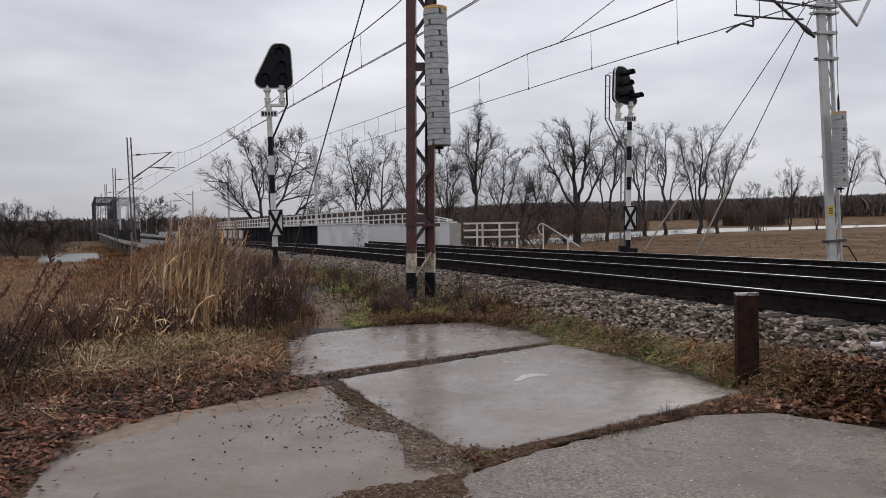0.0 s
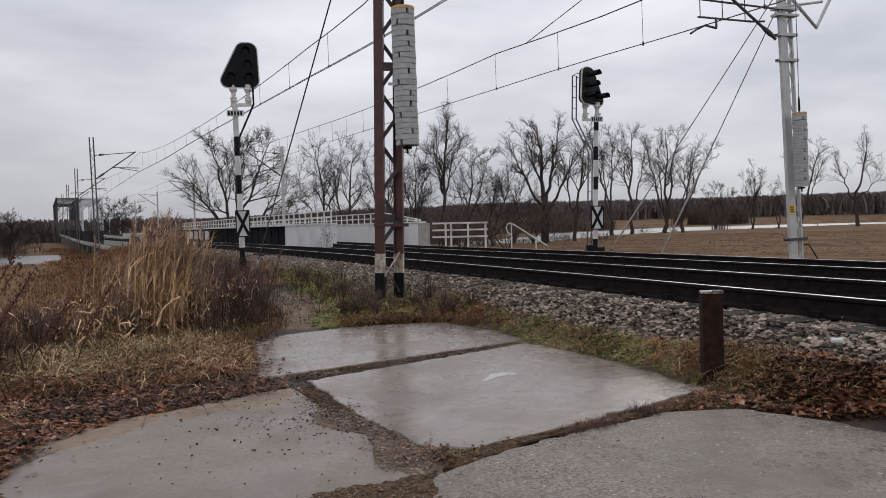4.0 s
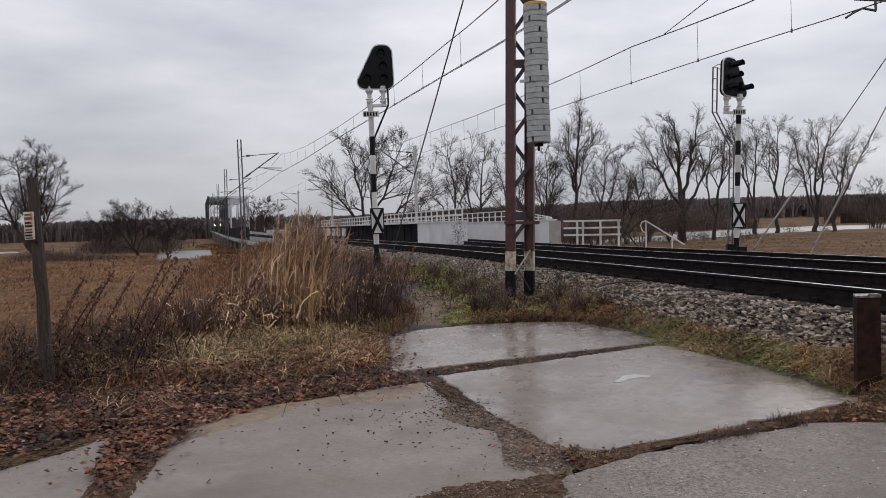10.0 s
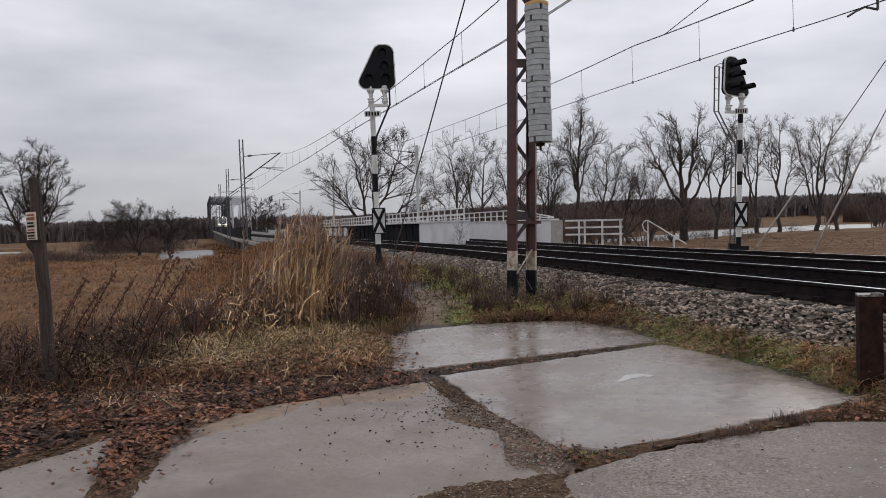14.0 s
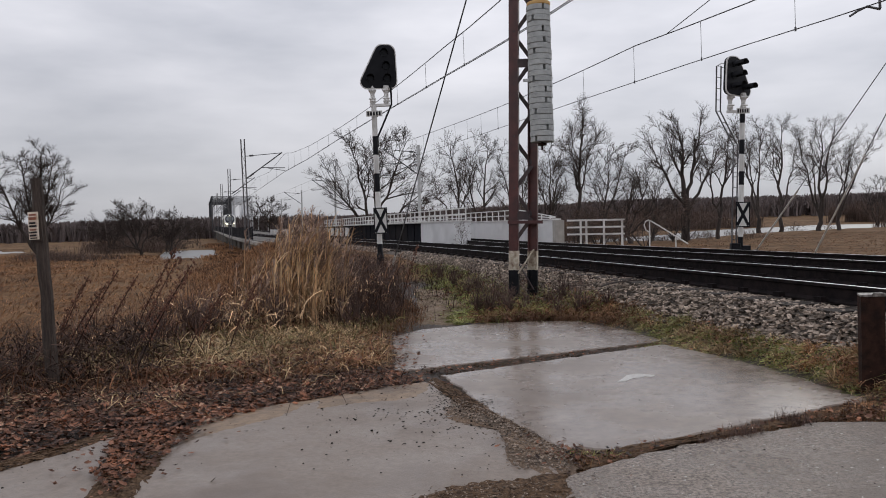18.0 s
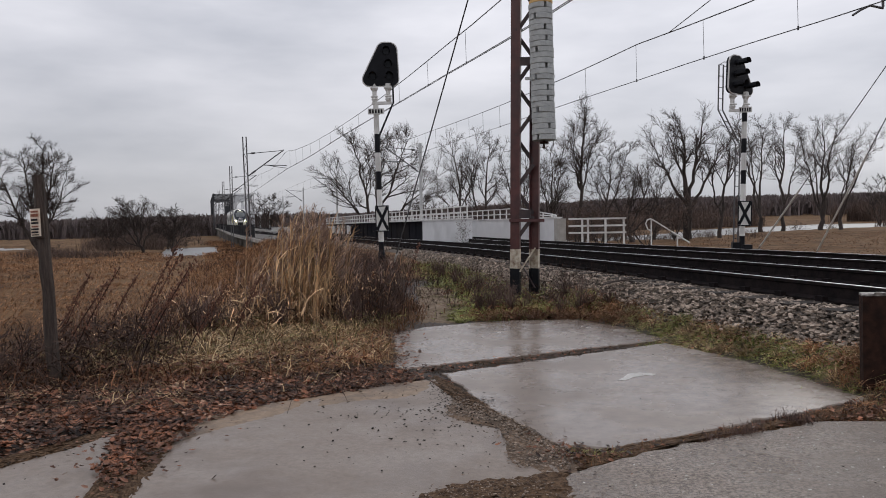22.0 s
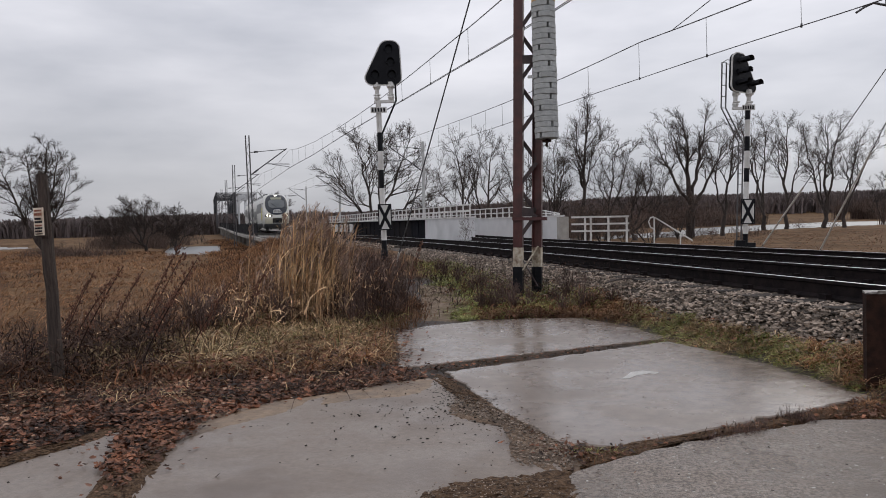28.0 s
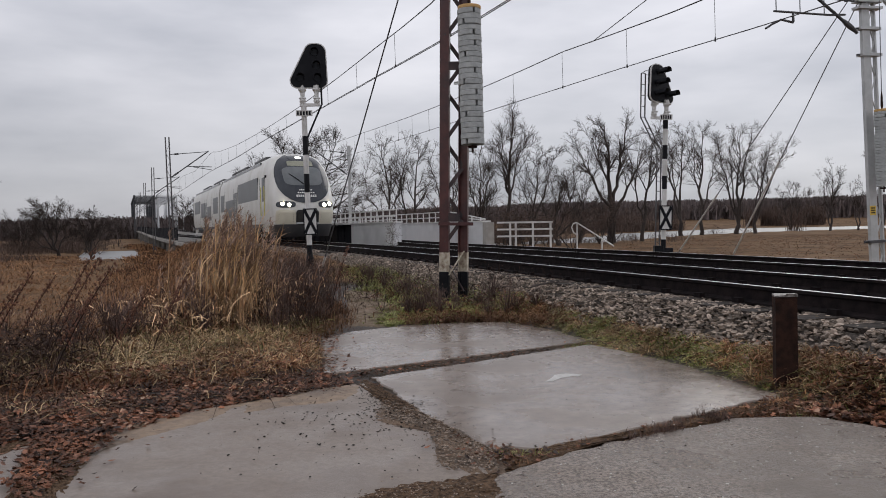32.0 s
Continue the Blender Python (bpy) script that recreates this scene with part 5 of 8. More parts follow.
def railcar():
    t = thing("railcar", "cream-white two-car diesel train with a dark oval windscreen mask, headlights lit", "train")
    for k, (y0, length) in enumerate(((0.0, 21.0), (21.7, 20.5))):
        car = part("car_body", shell(length, k == 0), BODY, t, "cream-white rounded car body", smooth=False)
        car.location = (0, y0, 0)
        car.data.shade_smooth()
        car.data.set_sharp_from_angle(angle=radians(50))
        a = 3.6 if k == 0 else 0.4
        part("underframe", Mesh().box(-1.15, 1.15, a, length - 0.5, 0.35, 0.75), UNDER, car)
        for q in (-1, 1):
            part("skirt", Mesh().box(q * 1.30 - 0.03, q * 1.30 + 0.03, a + 1.0, length - 3.5, 0.32, 0.72), UNDER, car)
            wins = [(4.9, 11.9, 2.05, 3.15), (14.1, 17.8, 1.30, 2.40), (18.6, 20.4, 1.75, 2.85)] if k == 0 else [(0.8, 3.6, 1.75, 2.9), (5.2, 8.0, 1.3, 2.4), (10.0, 13.0, 1.6, 2.8), (14.2, 19.2, 2.0, 3.1)]
            for y_a, y_b, z0, z1 in wins:
                w = width_at((z0 + z1) / 2)
                part("side_window", Mesh().box(min(q * (w - 0.02), q * (w + 0.012)), max(q * (w - 0.02), q * (w + 0.012)), y_a, y_b, z0, z1), GLASS, car, "dark tinted window")
            for y_a in ((12.3, 13.2) if k == 0 else (8.4, 9.1)):
                door = part("door", Mesh().box(min(q * 1.41, q * 1.447), max(q * 1.41, q * 1.447), y_a, y_a + 0.72, 0.62, 2.75), GLASS, car, "dark glazed sliding door")
                part("door_edge", Mesh().box(min(q * 1.44, q * 1.452), max(q * 1.44, q * 1.452), y_a - 0.05, y_a + 0.02, 0.6, 2.78), BODY, door)
            for y_a in (1.0, 2.6, 16.2, 17.8) if k else (3.6, 5.9, 18.2, 19.6):
                wh = part("wheel", Mesh().tube([(q * 0.70, y_a, 0.43), (q * 0.83, y_a, 0.43)], 0.43, 24), UNDER, car)
                part("axle_box", Mesh().box(min(q * 0.88, q * 1.05), max(q * 0.88, q * 1.05), y_a - 0.16, y_a + 0.16, 0.28, 0.6, bev=0.03), UNDER, wh)
        for q in (-1, 1):
            for y_a in (4.3, 12.15, 14.0, 18.2) if k == 0 else (4.4, 8.3, 9.95, 13.8):
                part("panel_seam", Mesh().box(min(q * 1.425, q * 1.433), max(q * 1.425, q * 1.433), y_a - 0.012, y_a + 0.012, 0.8, 3.05), SKIRT, car)
            part("lower_band", Mesh().box(min(q * 1.34, q * 1.40), max(q * 1.34, q * 1.40), a + 0.5, length - 0.1, 0.62, 0.80), SKIRT, car)
        for y_a, y_b in ((5.5, 9.5), (12.0, 19.0)) if k == 0 else ((2.0, 8.5), (11.0, 17.0)):
            part("roof_unit", Mesh().box(-0.85, 0.85, y_a, y_b, 4.05, 4.27, bev=0.2), SKIRT, car, "dark roof equipment fairing")
        part("roof_edge", Mesh().box(-1.25, -1.18, 5.0 if k == 0 else 1, length - 1, 3.79, 3.91), MASK, car)
    part("gangway", Mesh().box(-1.2, 1.2, 20.9, 21.8, 0.6, 3.9, bev=0.1), UNDER, t, "black folding gangway")
    part("front_mask", skin(oval(0, 2.95, 1.24, 1.22, 2.3, -0.02), 0.03), MASK, t, "glossy dark oval windscreen mask", smooth=True)
    screen = part("windscreen", skin(oval(0, 3.0, 0.90, 0.46, 4.5, 0.02), 0.038), surf("windscreen_glass", (0.10, 0.11, 0.115), (0.14, 0.15, 0.155), 1.0, 0.05), t, "grey reflecting windscreen", smooth=True)
    part("wiper", Mesh().tube([(-0.62, nose(-0.62, 3.1) - 0.065, 3.1), (-0.3, nose(-0.3, 2.84) - 0.065, 2.84), (-0.05, nose(0, 2.61) - 0.065, 2.61)], 0.022, 6), BLACK, screen)
    part("display", skin(oval(0, 3.62, 0.60, 0.13, 8.0), 0.040), SIGN, t, "dim yellow-grey destination display")
    part("top_light", skin(oval(0, 3.93, 0.15, 0.055, 3.0), 0.045), LAMP2, t, "lit top headlight")
    for k, (z, a, h) in enumerate(((2.33, 0.30, 0.03), (2.20, 0.40, 0.03), (2.05, 0.47, 0.05))):
        n = 8 if k < 2 else 10
        for i in range(n):
            x = -a + 2 * a * (i + 0.5) / n
            part("mark", Mesh().add([(x + dx, nose(x, z + dz) - 0.04, z + dz) for dx, dz in ((-a / n * 0.75, -h), (a / n * 0.75, -h), (a / n * 0.75, h), (-a / n * 0.75, h))], [(0, 1, 2, 3)]), WHITE, t)
    for q in (-1, 1):
        hs = part("headlight_housing", skin(oval(q * 0.92, 1.66, 0.40, 0.15, 3.0), 0.014), MASK, t, "dark headlight housing")
        for x in (0.80, 1.06):
            part("headlight", Mesh().tube([(q * x, nose(q * x, 1.66) - 0.055, 1.66 + (0.03 if x > 1 else -0.02)), (q * x, nose(q * x, 1.66) + 0.02, 1.66 + (0.03 if x > 1 else -0.02))], 0.088, 16), LAMP, hs, "lit round headlight")
        low = part("front_panel", skin(oval(q * 0.93, 1.09, 0.40, 0.32, 7.0), 0.02), PANEL, t, "pale yellow grooved lower panel", smooth=True)
        for z in (0.88, 0.96, 1.04, 1.12, 1.20):
            part("groove", Mesh().add([(q * 0.92 + dx, nose(q * 0.92 + dx, z) - 0.026, z + dz) for dx, dz in ((-0.3, -0.009), (0.3, -0.009), (0.3, 0.009), (-0.3, 0.009))], [(0, 1, 2, 3)]), SKIRT, low)
        part("mirror_camera", Mesh().box(q * 1.42 - 0.06, q * 1.42 + 0.06, 2.45, 2.6, 3.0, 3.12, bev=0.03), BLACK, t)
        cd = part("cab_door", Mesh().box(min(q * 1.40, q * 1.445), max(q * 1.40, q * 1.445), 2.9, 3.55, 1.9, 3.05), GLASS, t, "dark cab side window")
        part("handrail", Mesh().tube([(q * 1.47, 3.75, 1.2), (q * 1.48, 3.75, 2.6)], 0.02, 6), YELLOW, cd)
        part("handrail", Mesh().tube([(q * 1.47, 2.75, 1.2), (q * 1.48, 2.75, 2.6)], 0.02, 6), YELLOW, cd)
    gr = part("coupler_recess", skin(oval(0, 1.08, 0.52, 0.33, 7.0), 0.016), UNDER, t, "black coupler opening", smooth=True)
    part("coupler", Mesh().tube([(0, 0.3, 1.02), (0, -0.12, 1.02), (0, -0.2, 1.02)], [0.12, 0.12, 0.19], 12), BLACK, gr)
    part("step_plate", Mesh().box(-0.5, 0.5, -0.02, 0.25, 0.78, 0.84), PALE, t)
    plough = Mesh()
    xs = np.linspace(-1.33, 1.33, 15)
    plough.add([(x, nose(x * 0.97, 0.75) - 0.035, 0.76) for x in xs] + [(x * 0.95, nose(x * 0.93, 0.42) - 0.02, 0.20) for x in xs] + [(x, 2.6, 0.76) for x in xs] + [(x * 0.95, 2.6, 0.20) for x in xs],
               [(i, i + 1, 16 + i, 15 + i) for i in range(14)] + [(30 + i, 45 + i, 46 + i, 31 + i) for i in range(14)] + [(15 + i, 16 + i, 46 + i, 45 + i) for i in range(14)] + [(0, 15, 45, 30), (14, 44, 59, 29)])
    part("plough", plough, SKIRT, t, "dark grey lower apron", smooth=True)
    return t


train = railcar()
TRAIN_V = [(0.0, 428.0), (4.5, 375.0), (9.0, 322.0), (14.0, 263.0), (19.0, 203.0), (23.0, 154.0), (26.0, 115.0), (28.0, 88.0), (30.0, 61.3), (32.0, 34.7)]


def motions():
    walk(train, [(t, Matrix.Translation(line(OFF_AXIS, v, RAIL_Z + np.interp(v, [35, 61, 90, 200], [0.06, 0.18, 0.14, 0.10]) + grade(v))) @ Matrix.Rotation(-HEAD, 4, "Z") @ Matrix.Rotation(math.atan((grade(v + 20) - grade(v)) / 20), 4, "X")) for t, v in TRAIN_V])


# ---- plants ----
def place(xy):
    """Points of the ground under xy (n, 2)."""
    z = ground_z(xy[:, 0], xy[:, 1]) - 0.03
    return np.column_stack([xy, z])


def blades(pos, height, width, bend, heading, rng, seg=3, tip=0.25):
    """Curved flat blades, a strip of quads each: places, heights, widths, bend (share of height carried sideways), heading of the bend."""
    n = len(pos)
    k = np.linspace(0, 1, seg + 1)[None, :]
    d = np.stack([np.sin(heading), np.cos(heading)], 1)
    face = heading + np.pi / 2 + rng.normal(0, 0.7, n)
    a = np.stack([np.sin(face), np.cos(face)], 1)
    out = (height * bend)[:, None] * k ** 2
    up = height[:, None] * (k - 0.45 * np.abs(bend)[:, None] * k ** 2.4)
    c = np.empty((n, seg + 1, 3))
    c[:, :, :2] = pos[:, None, :2] + out[:, :, None] * d[:, None, :]
    c[:, :, 2] = pos[:, None, 2] + up
    half = (width / 2)[:, None] * (1 - (1 - tip) * k ** 1.5)
    side = np.zeros((n, seg + 1, 3))
    side[:, :, :2] = half[:, :, None] * a[:, None, :]
    v = np.stack([c - side, c + side], 2).reshape(n, -1, 3)
    base = (np.arange(n) * 2 * (seg + 1))[:, None]
    i = np.arange(seg)[None, :] * 2
    f = np.stack([base + i, base + i + 1, base + i + 3, base + i + 2], 2)
    return v.reshape(-1, 3), f.reshape(-1, 4), c


def join(*sets):
    vs, fs, k = [], [], 0
    for v, f in sets:
        vs.append(v)
        fs.append(f + k)
        k += len(v)
    return np.concatenate(vs), np.concatenate(fs)


def inside(xy, ring):
    x, y = xy[:, 0], xy[:, 1]
    hit = np.zeros(len(xy), bool)
    for (ax, ay), (bx, by) in zip(ring, ring[1:] + ring[:1]):
        cond = (ay > y) != (by > y)
        with np.errstate(divide="ignore", invalid="ignore"):
            hit ^= cond & (x < (bx - ax) * (y - ay) / (by - ay) + ax)
    return hit


SLABS = [SLAB_FAR, SLAB_MID, SLAB_LEFT, SLAB_RIGHT, SLAB_EDGE]


def off_slabs(xy):
    keep = np.ones(len(xy), bool)
    for ring in SLABS:
        keep &= ~inside(xy, ring)
    return keep


def scatter(n, ring, rng, clump=0.0, size=0.25):
    """n places in a polygon, off the slabs; clump: share gathered in tufts."""
    ring = [tuple(p) for p in ring]
    lo, hi = np.min(ring, 0), np.max(ring, 0)
    out = np.empty((0, 2))
    while len(out) < n:
        xy = lo + (hi - lo) * rng.random((n * 2, 2))
        xy = xy[inside(xy, ring)]
        if clump:
            m = max(3, int(len(xy) / 45))
            hubs = xy[rng.integers(0, len(xy), m)]
            pick = rng.random(len(xy)) < clump
            near = hubs[rng.integers(0, m, len(xy))] + rng.normal(0, size, (len(xy), 2)) * 0.5
            xy = np.where(pick[:, None], near, xy)
        out = np.concatenate([out, xy])
    return out[:n]


def tufts(name, label, category, material, ring, n, h, w, bend, seed, clump=0.7, size=0.25, wind=None, spread=1.6, keep_off=True, sink=0.0):
    rng = np.random.default_rng(seed)
    xy = scatter(n, ring, rng, clump, size)
    if keep_off:
        xy = xy[off_slabs(xy)]
    pos = place(xy)
    pos[:, 2] -= sink
    n = len(pos)
    heading = rng.uniform(0, 2 * np.pi, n) if wind is None else wind + rng.normal(0, spread, n)
    v, f, _ = blades(pos, rng.uniform(*h, n) * (0.6 + 0.8 * rng.random(n)), rng.uniform(*w, n), np.abs(rng.normal(bend, 0.5, n)), heading, rng)
    return bulk(name, v, f, material, label, category)


BROWN = surf("brown_dead_grass", (0.095, 0.047, 0.026), (0.205, 0.113, 0.061), 2.0, 0.85, per=0.65, spec=0.2)
RED = surf("russet_grass", (0.13, 0.054, 0.028), (0.26, 0.125, 0.064), 2.0, 0.85, per=0.6, spec=0.2)
BLEACHED = surf("bleached_straw", (0.34, 0.235, 0.125), (0.66, 0.51, 0.31), 2.0, 0.8, per=0.6, spec=0.2)
RIPE = surf("ripe_grass", (0.26, 0.122, 0.062), (0.50, 0.28, 0.15), 2.0, 0.8, per=0.6, spec=0.2)
tufts("straw_grass", "pale straw-coloured dead grass tufts at the slab edge", "grass", STRAW, [(-4.6, 8.4), (-3.7, 6.7), (-2.4, 6.2), (-1.45, 6.6), (-1.85, 8.3), (-2.5, 8.9)], 5000, (0.06, 0.16), (0.005, 0.011), 1.6, 11, 0.9, 0.22)
tufts("straw_grass", "bright bleached straw drooping in tussocks by the slab", "grass", BLEACHED, [(-3.4, 6.5), (-2.2, 6.4), (-1.6, 6.8), (-1.9, 8.0), (-2.8, 8.1), (-3.5, 7.4)], 2500, (0.10, 0.22), (0.006, 0.011), 1.5, 108, 0.95, 0.2)
tufts("russet_grass", "matted russet dead grass beyond the slab edge", "grass", RED, [(-6.5, 5.3), (-3.6, 5.5), (-2.0, 6.1), (-1.5, 6.6), (-1.9, 8.3), (-2.2, 9.2), (-4.6, 8.6), (-8, 7.2)], 11000, (0.10, 0.26), (0.007, 0.014), 1.3, 22, 0.8, 0.3)
tufts("brown_grass", "matted brown dead grass on the slope", "grass", BROWN, [(-13, 5.6), (-4.6, 5.4), (-2.2, 7.0), (-2.0, 8.8), (-2.3, 11), (-4, 14), (-14, 15)], 7000, (0.12, 0.28), (0.007, 0.014), 1.5, 12, 0.8, 0.4)
tufts("dark_weeds", "dark tangled dead weeds around the post", "weeds", DARKWEED, [(-9, 10), (-4.4, 9.2), (-3.2, 6.5), (-3.4, 5.7), (-4.8, 5.3), (-8, 6.3)], 12000, (0.15, 0.42), (0.006, 0.011), 0.9, 26, 0.7, 0.35)
tufts("dead_weeds", "dark brown dead weeds among the reeds", "weeds", DARKWEED, [(-14, 6.2), (-4.6, 5.9), (-3.0, 7.0), (-2.1, 8.4), (-1.9, 10.0), (-2.5, 12.5), (-3.8, 17), (-5.4, 24), (-12, 24), (-20, 14)], 13000, (0.22, 0.55), (0.005, 0.009), 0.9, 13, 0.8, 0.5)
tufts("meadow_grass", "straw-brown meadow grass below the embankment", "grass", surf("meadow_straw", (0.185, 0.09, 0.046), (0.375, 0.21, 0.11), 1.0, 0.9, per=0.6, spec=0.1), [(-16, 12), (-6.2, 14), (-7.5, 24), (-12, 36), (-60, 70), (-70, 44)], 36000, (0.2, 0.45), (0.014, 0.034), 2.0, 14, 0.6, 1.6, wind=1.2, spread=0.9)
tufts("meadow_grass", "rank red-brown grass on the river meadow", "grass", MATS["meadow_straw"], [(-34, 50), (-22, 44), (-30, 60), (-42, 84), (-66, 92), (-98, 100), (-92, 60), (-66, 46)], 42000, (0.16, 0.4), (0.024, 0.055), 2.0, 27, 0.5, 3.0)
tufts("meadow_weeds", "dark dead weeds along the far side of the tracks", "weeds", DARKWEED, [(7.5, 26), (15, 18), (24, 24), (22, 40), (9, 44)], 500, (0.15, 0.55), (0.012, 0.03), 0.6, 102, 0.9, 0.8, keep_off=False)
tufts("meadow_weeds", "brown and dark patches on the field", "weeds", BROWN, [(9, 30), (20, 24), (60, 70), (110, 170), (40, 160), (14, 100)], 16000, (0.08, 0.26), (0.05, 0.11), 1.9, 103, 0.8, 6.0, keep_off=False)
BANK = [tuple(along(s, p)[0].xy) for s, p in ((-14, -2.9), (-60, -2.9), (-130, -2.9), (-130, -6.5), (-60, -7.5), (-14, -7.5))]
tufts("bank_grass", "rank brown grass on the railway bank beside the viaduct", "grass", MATS["meadow_straw"], BANK, 12000, (0.15, 0.4), (0.03, 0.07), 0.8, 60, 0.8, 1.0)
SHOULDER = [tuple(along(s, p)[0].xy) for s, p in ((22, -4.4), (10, -3.6), (-2, -2.8), (-16, -2.8), (-16, -8.5), (-2, -8.5), (10, -8.5), (22, -9))]
tufts("bank_grass", "rank red-brown grass on the shoulder of the embankment", "grass", MATS["meadow_straw"], SHOULDER, 11000, (0.18, 0.5), (0.014, 0.03), 1.1, 105, 0.8, 0.7)
tufts("bank_weeds", "dark dead weeds on the shoulder of the embankment", "weeds", DARKWEED, SHOULDER, 3000, (0.2, 0.65), (0.010, 0.02), 0.7, 106, 0.85, 0.7)
tufts("bank_weeds", "dark dead weeds on the railway bank", "weeds", DARKWEED, BANK, 4000, (0.15, 0.45), (0.03, 0.06), 0.7, 61, 0.9, 1.0)
tufts("meadow_weeds", "dark patches of dead weeds in the meadow", "weeds", DARKWEED, [(-16, 14), (-6.2, 15), (-7.5, 24), (-12, 36), (-42, 84), (-98, 98), (-90, 50)], 4000, (0.2, 0.5), (0.02, 0.05), 1.1, 28, 0.9, 2.4)
tufts("brush_weeds", "tangle of dark bare stems by the mast", "weeds", DARKWEED, [(-1.5, 11.2), (-0.1, 10.6), (1.1, 10.6), (1.0, 11.8), (0.1, 13.5), (-2.0, 17.5), (-3.2, 20.5), (-4.9, 21.0), (-4.0, 17.0), (-2.2, 14.0)], 1000, (0.15, 0.5), (0.005, 0.009), 0.5, 15, 0.85, 0.6)
tufts("brush_weeds", "dark bare weeds at the path's edge", "weeds", DARKWEED, [(-3.3, 8.8), (-1.9, 8.6), (-1.85, 9.4), (-2.1, 10.6), (-2.7, 13.0), (-3.6, 17.5), (-4.4, 17.0)], 3500, (0.2, 0.6), (0.005, 0.009), 0.45, 16, 0.85, 0.45)
tufts("green_grass", "short damp green grass beside the path", "grass", GREEN, [(-0.95, 9.7), (-0.4, 9.75), (0.0, 9.9), (-0.1, 10.6), (-0.7, 11.4), (-1.1, 13.6), (-1.9, 18.0), (-2.5, 18.0), (-1.6, 13.8), (-1.1, 11.4)], 11000, (0.03, 0.12), (0.007, 0.014), 1.4, 17, 0.85, 0.25)
tufts("path_weeds", "low brown and green weeds at the slab's rounded edge", "grass", BROWN, [(-0.9, 9.6), (0.4, 9.8), (1.0, 9.0), (1.0, 9.35), (0.4, 10.5), (-0.7, 10.6)], 3600, (0.04, 0.16), (0.006, 0.012), 0.9, 23, 0.8, 0.2)
VERGE = [(0.35, 10.1), (0.95, 8.80), (1.12, 7.72), (1.66, 6.75), (1.90, 5.95), (2.08, 5.45), (2.1, 5.0), (3.9, 3.9), (4.9, 3.6), (3.5, 5.1), (2.8, 5.9), (2.48, 6.4), (2.24, 7.0), (1.9, 7.95), (1.6, 8.7), (1.22, 9.5), (0.9, 10.9), (0.5, 11.6)]
tufts("path_weeds", "low brown weeds beside the muddy path", "grass", BROWN, [(-2.0, 8.2), (-1.75, 8.6), (-1.5, 9.2), (-1.7, 10.4), (-2.2, 12.4), (-2.8, 12.4), (-2.2, 9.6)], 3000, (0.04, 0.16), (0.006, 0.012), 0.9, 30, 0.8, 0.2)
tufts("verge_grass", "green and yellow grass along the ballast foot", "grass", GREEN, VERGE, 17000, (0.025, 0.065), (0.005, 0.010), 1.5, 18, 0.93, 0.36)
tufts("verge_straw", "dry yellow grass around the steel stake", "grass", BLEACHED, VERGE, 12000, (0.03, 0.075), (0.004, 0.009), 1.5, 19, 0.8, 0.2)
tufts("verge_russet", "russet dead grass beside the ballast", "grass", RIPE, VERGE, 12000, (0.025, 0.065), (0.005, 0.010), 1.5, 24, 0.75, 0.22)
tufts("post_grass", "rank straw-brown tussock round the steel stake", "grass", STRAW, [(2.15, 5.5), (2.4, 5.05), (3.0, 4.7), (3.2, 5.0), (2.7, 5.7), (2.35, 6.0)], 1500, (0.04, 0.10), (0.006, 0.010), 1.4, 62, 0.85, 0.14)
tufts("post_grass", "russet tussock round the steel stake", "grass", RED, [(2.15, 5.5), (2.4, 5.05), (3.0, 4.7), (3.2, 5.0), (2.7, 5.7), (2.35, 6.0)], 2600, (0.04, 0.10), (0.006, 0.010), 1.4, 63, 0.85, 0.14)
tufts("verge_turf", "low mossy turf creeping over the slab edge", "grass", GREEN, [(0.98, 8.9), (1.10, 7.70), (1.55, 7.0), (1.74, 6.72), (1.93, 6.0), (2.08, 5.42), (2.3, 5.3), (2.1, 6.3), (1.75, 7.2), (1.3, 8.3)], 10000, (0.015, 0.05), (0.008, 0.015), 1.6, 29, 0.7, 0.2, keep_off=False)
tufts("joint_grass", "dry weeds growing in the joint between slabs", "grass", BROWN, [(0.06, 3.75), (0.1, 4.12), (0.36, 4.10), (0.7, 4.34), (2.1, 5.36), (2.3, 5.1), (2.0, 4.86), (1.6, 4.76), (0.64, 4.18)], 3600, (0.02, 0.075), (0.004, 0.008), 1.0, 20, 0.85, 0.1)
tufts("joint_grass", "green tuft growing at the slab corner", "grass", GREEN, [(0.0, 4.0), (0.05, 4.14), (0.34, 4.12), (0.4, 3.98)], 260, (0.02, 0.06), (0.004, 0.008), 1.0, 25, 0.85, 0.08)
# moss colour darkened to include the shadow along the slab edge
tufts("joint_moss", "low moss and weeds in the slab joint, darkened for the edge's shadow", "moss", surf("joint_moss", (0.034, 0.02, 0.011), (0.095, 0.06, 0.03), 4.0, 0.9, per=0.5), [(-1.28, 6.36), (-0.86, 6.16), (1.1, 7.7), (1.2, 8.06)], 4200, (0.014, 0.035), (0.006, 0.012), 1.2, 21, 0.5, 0.1)


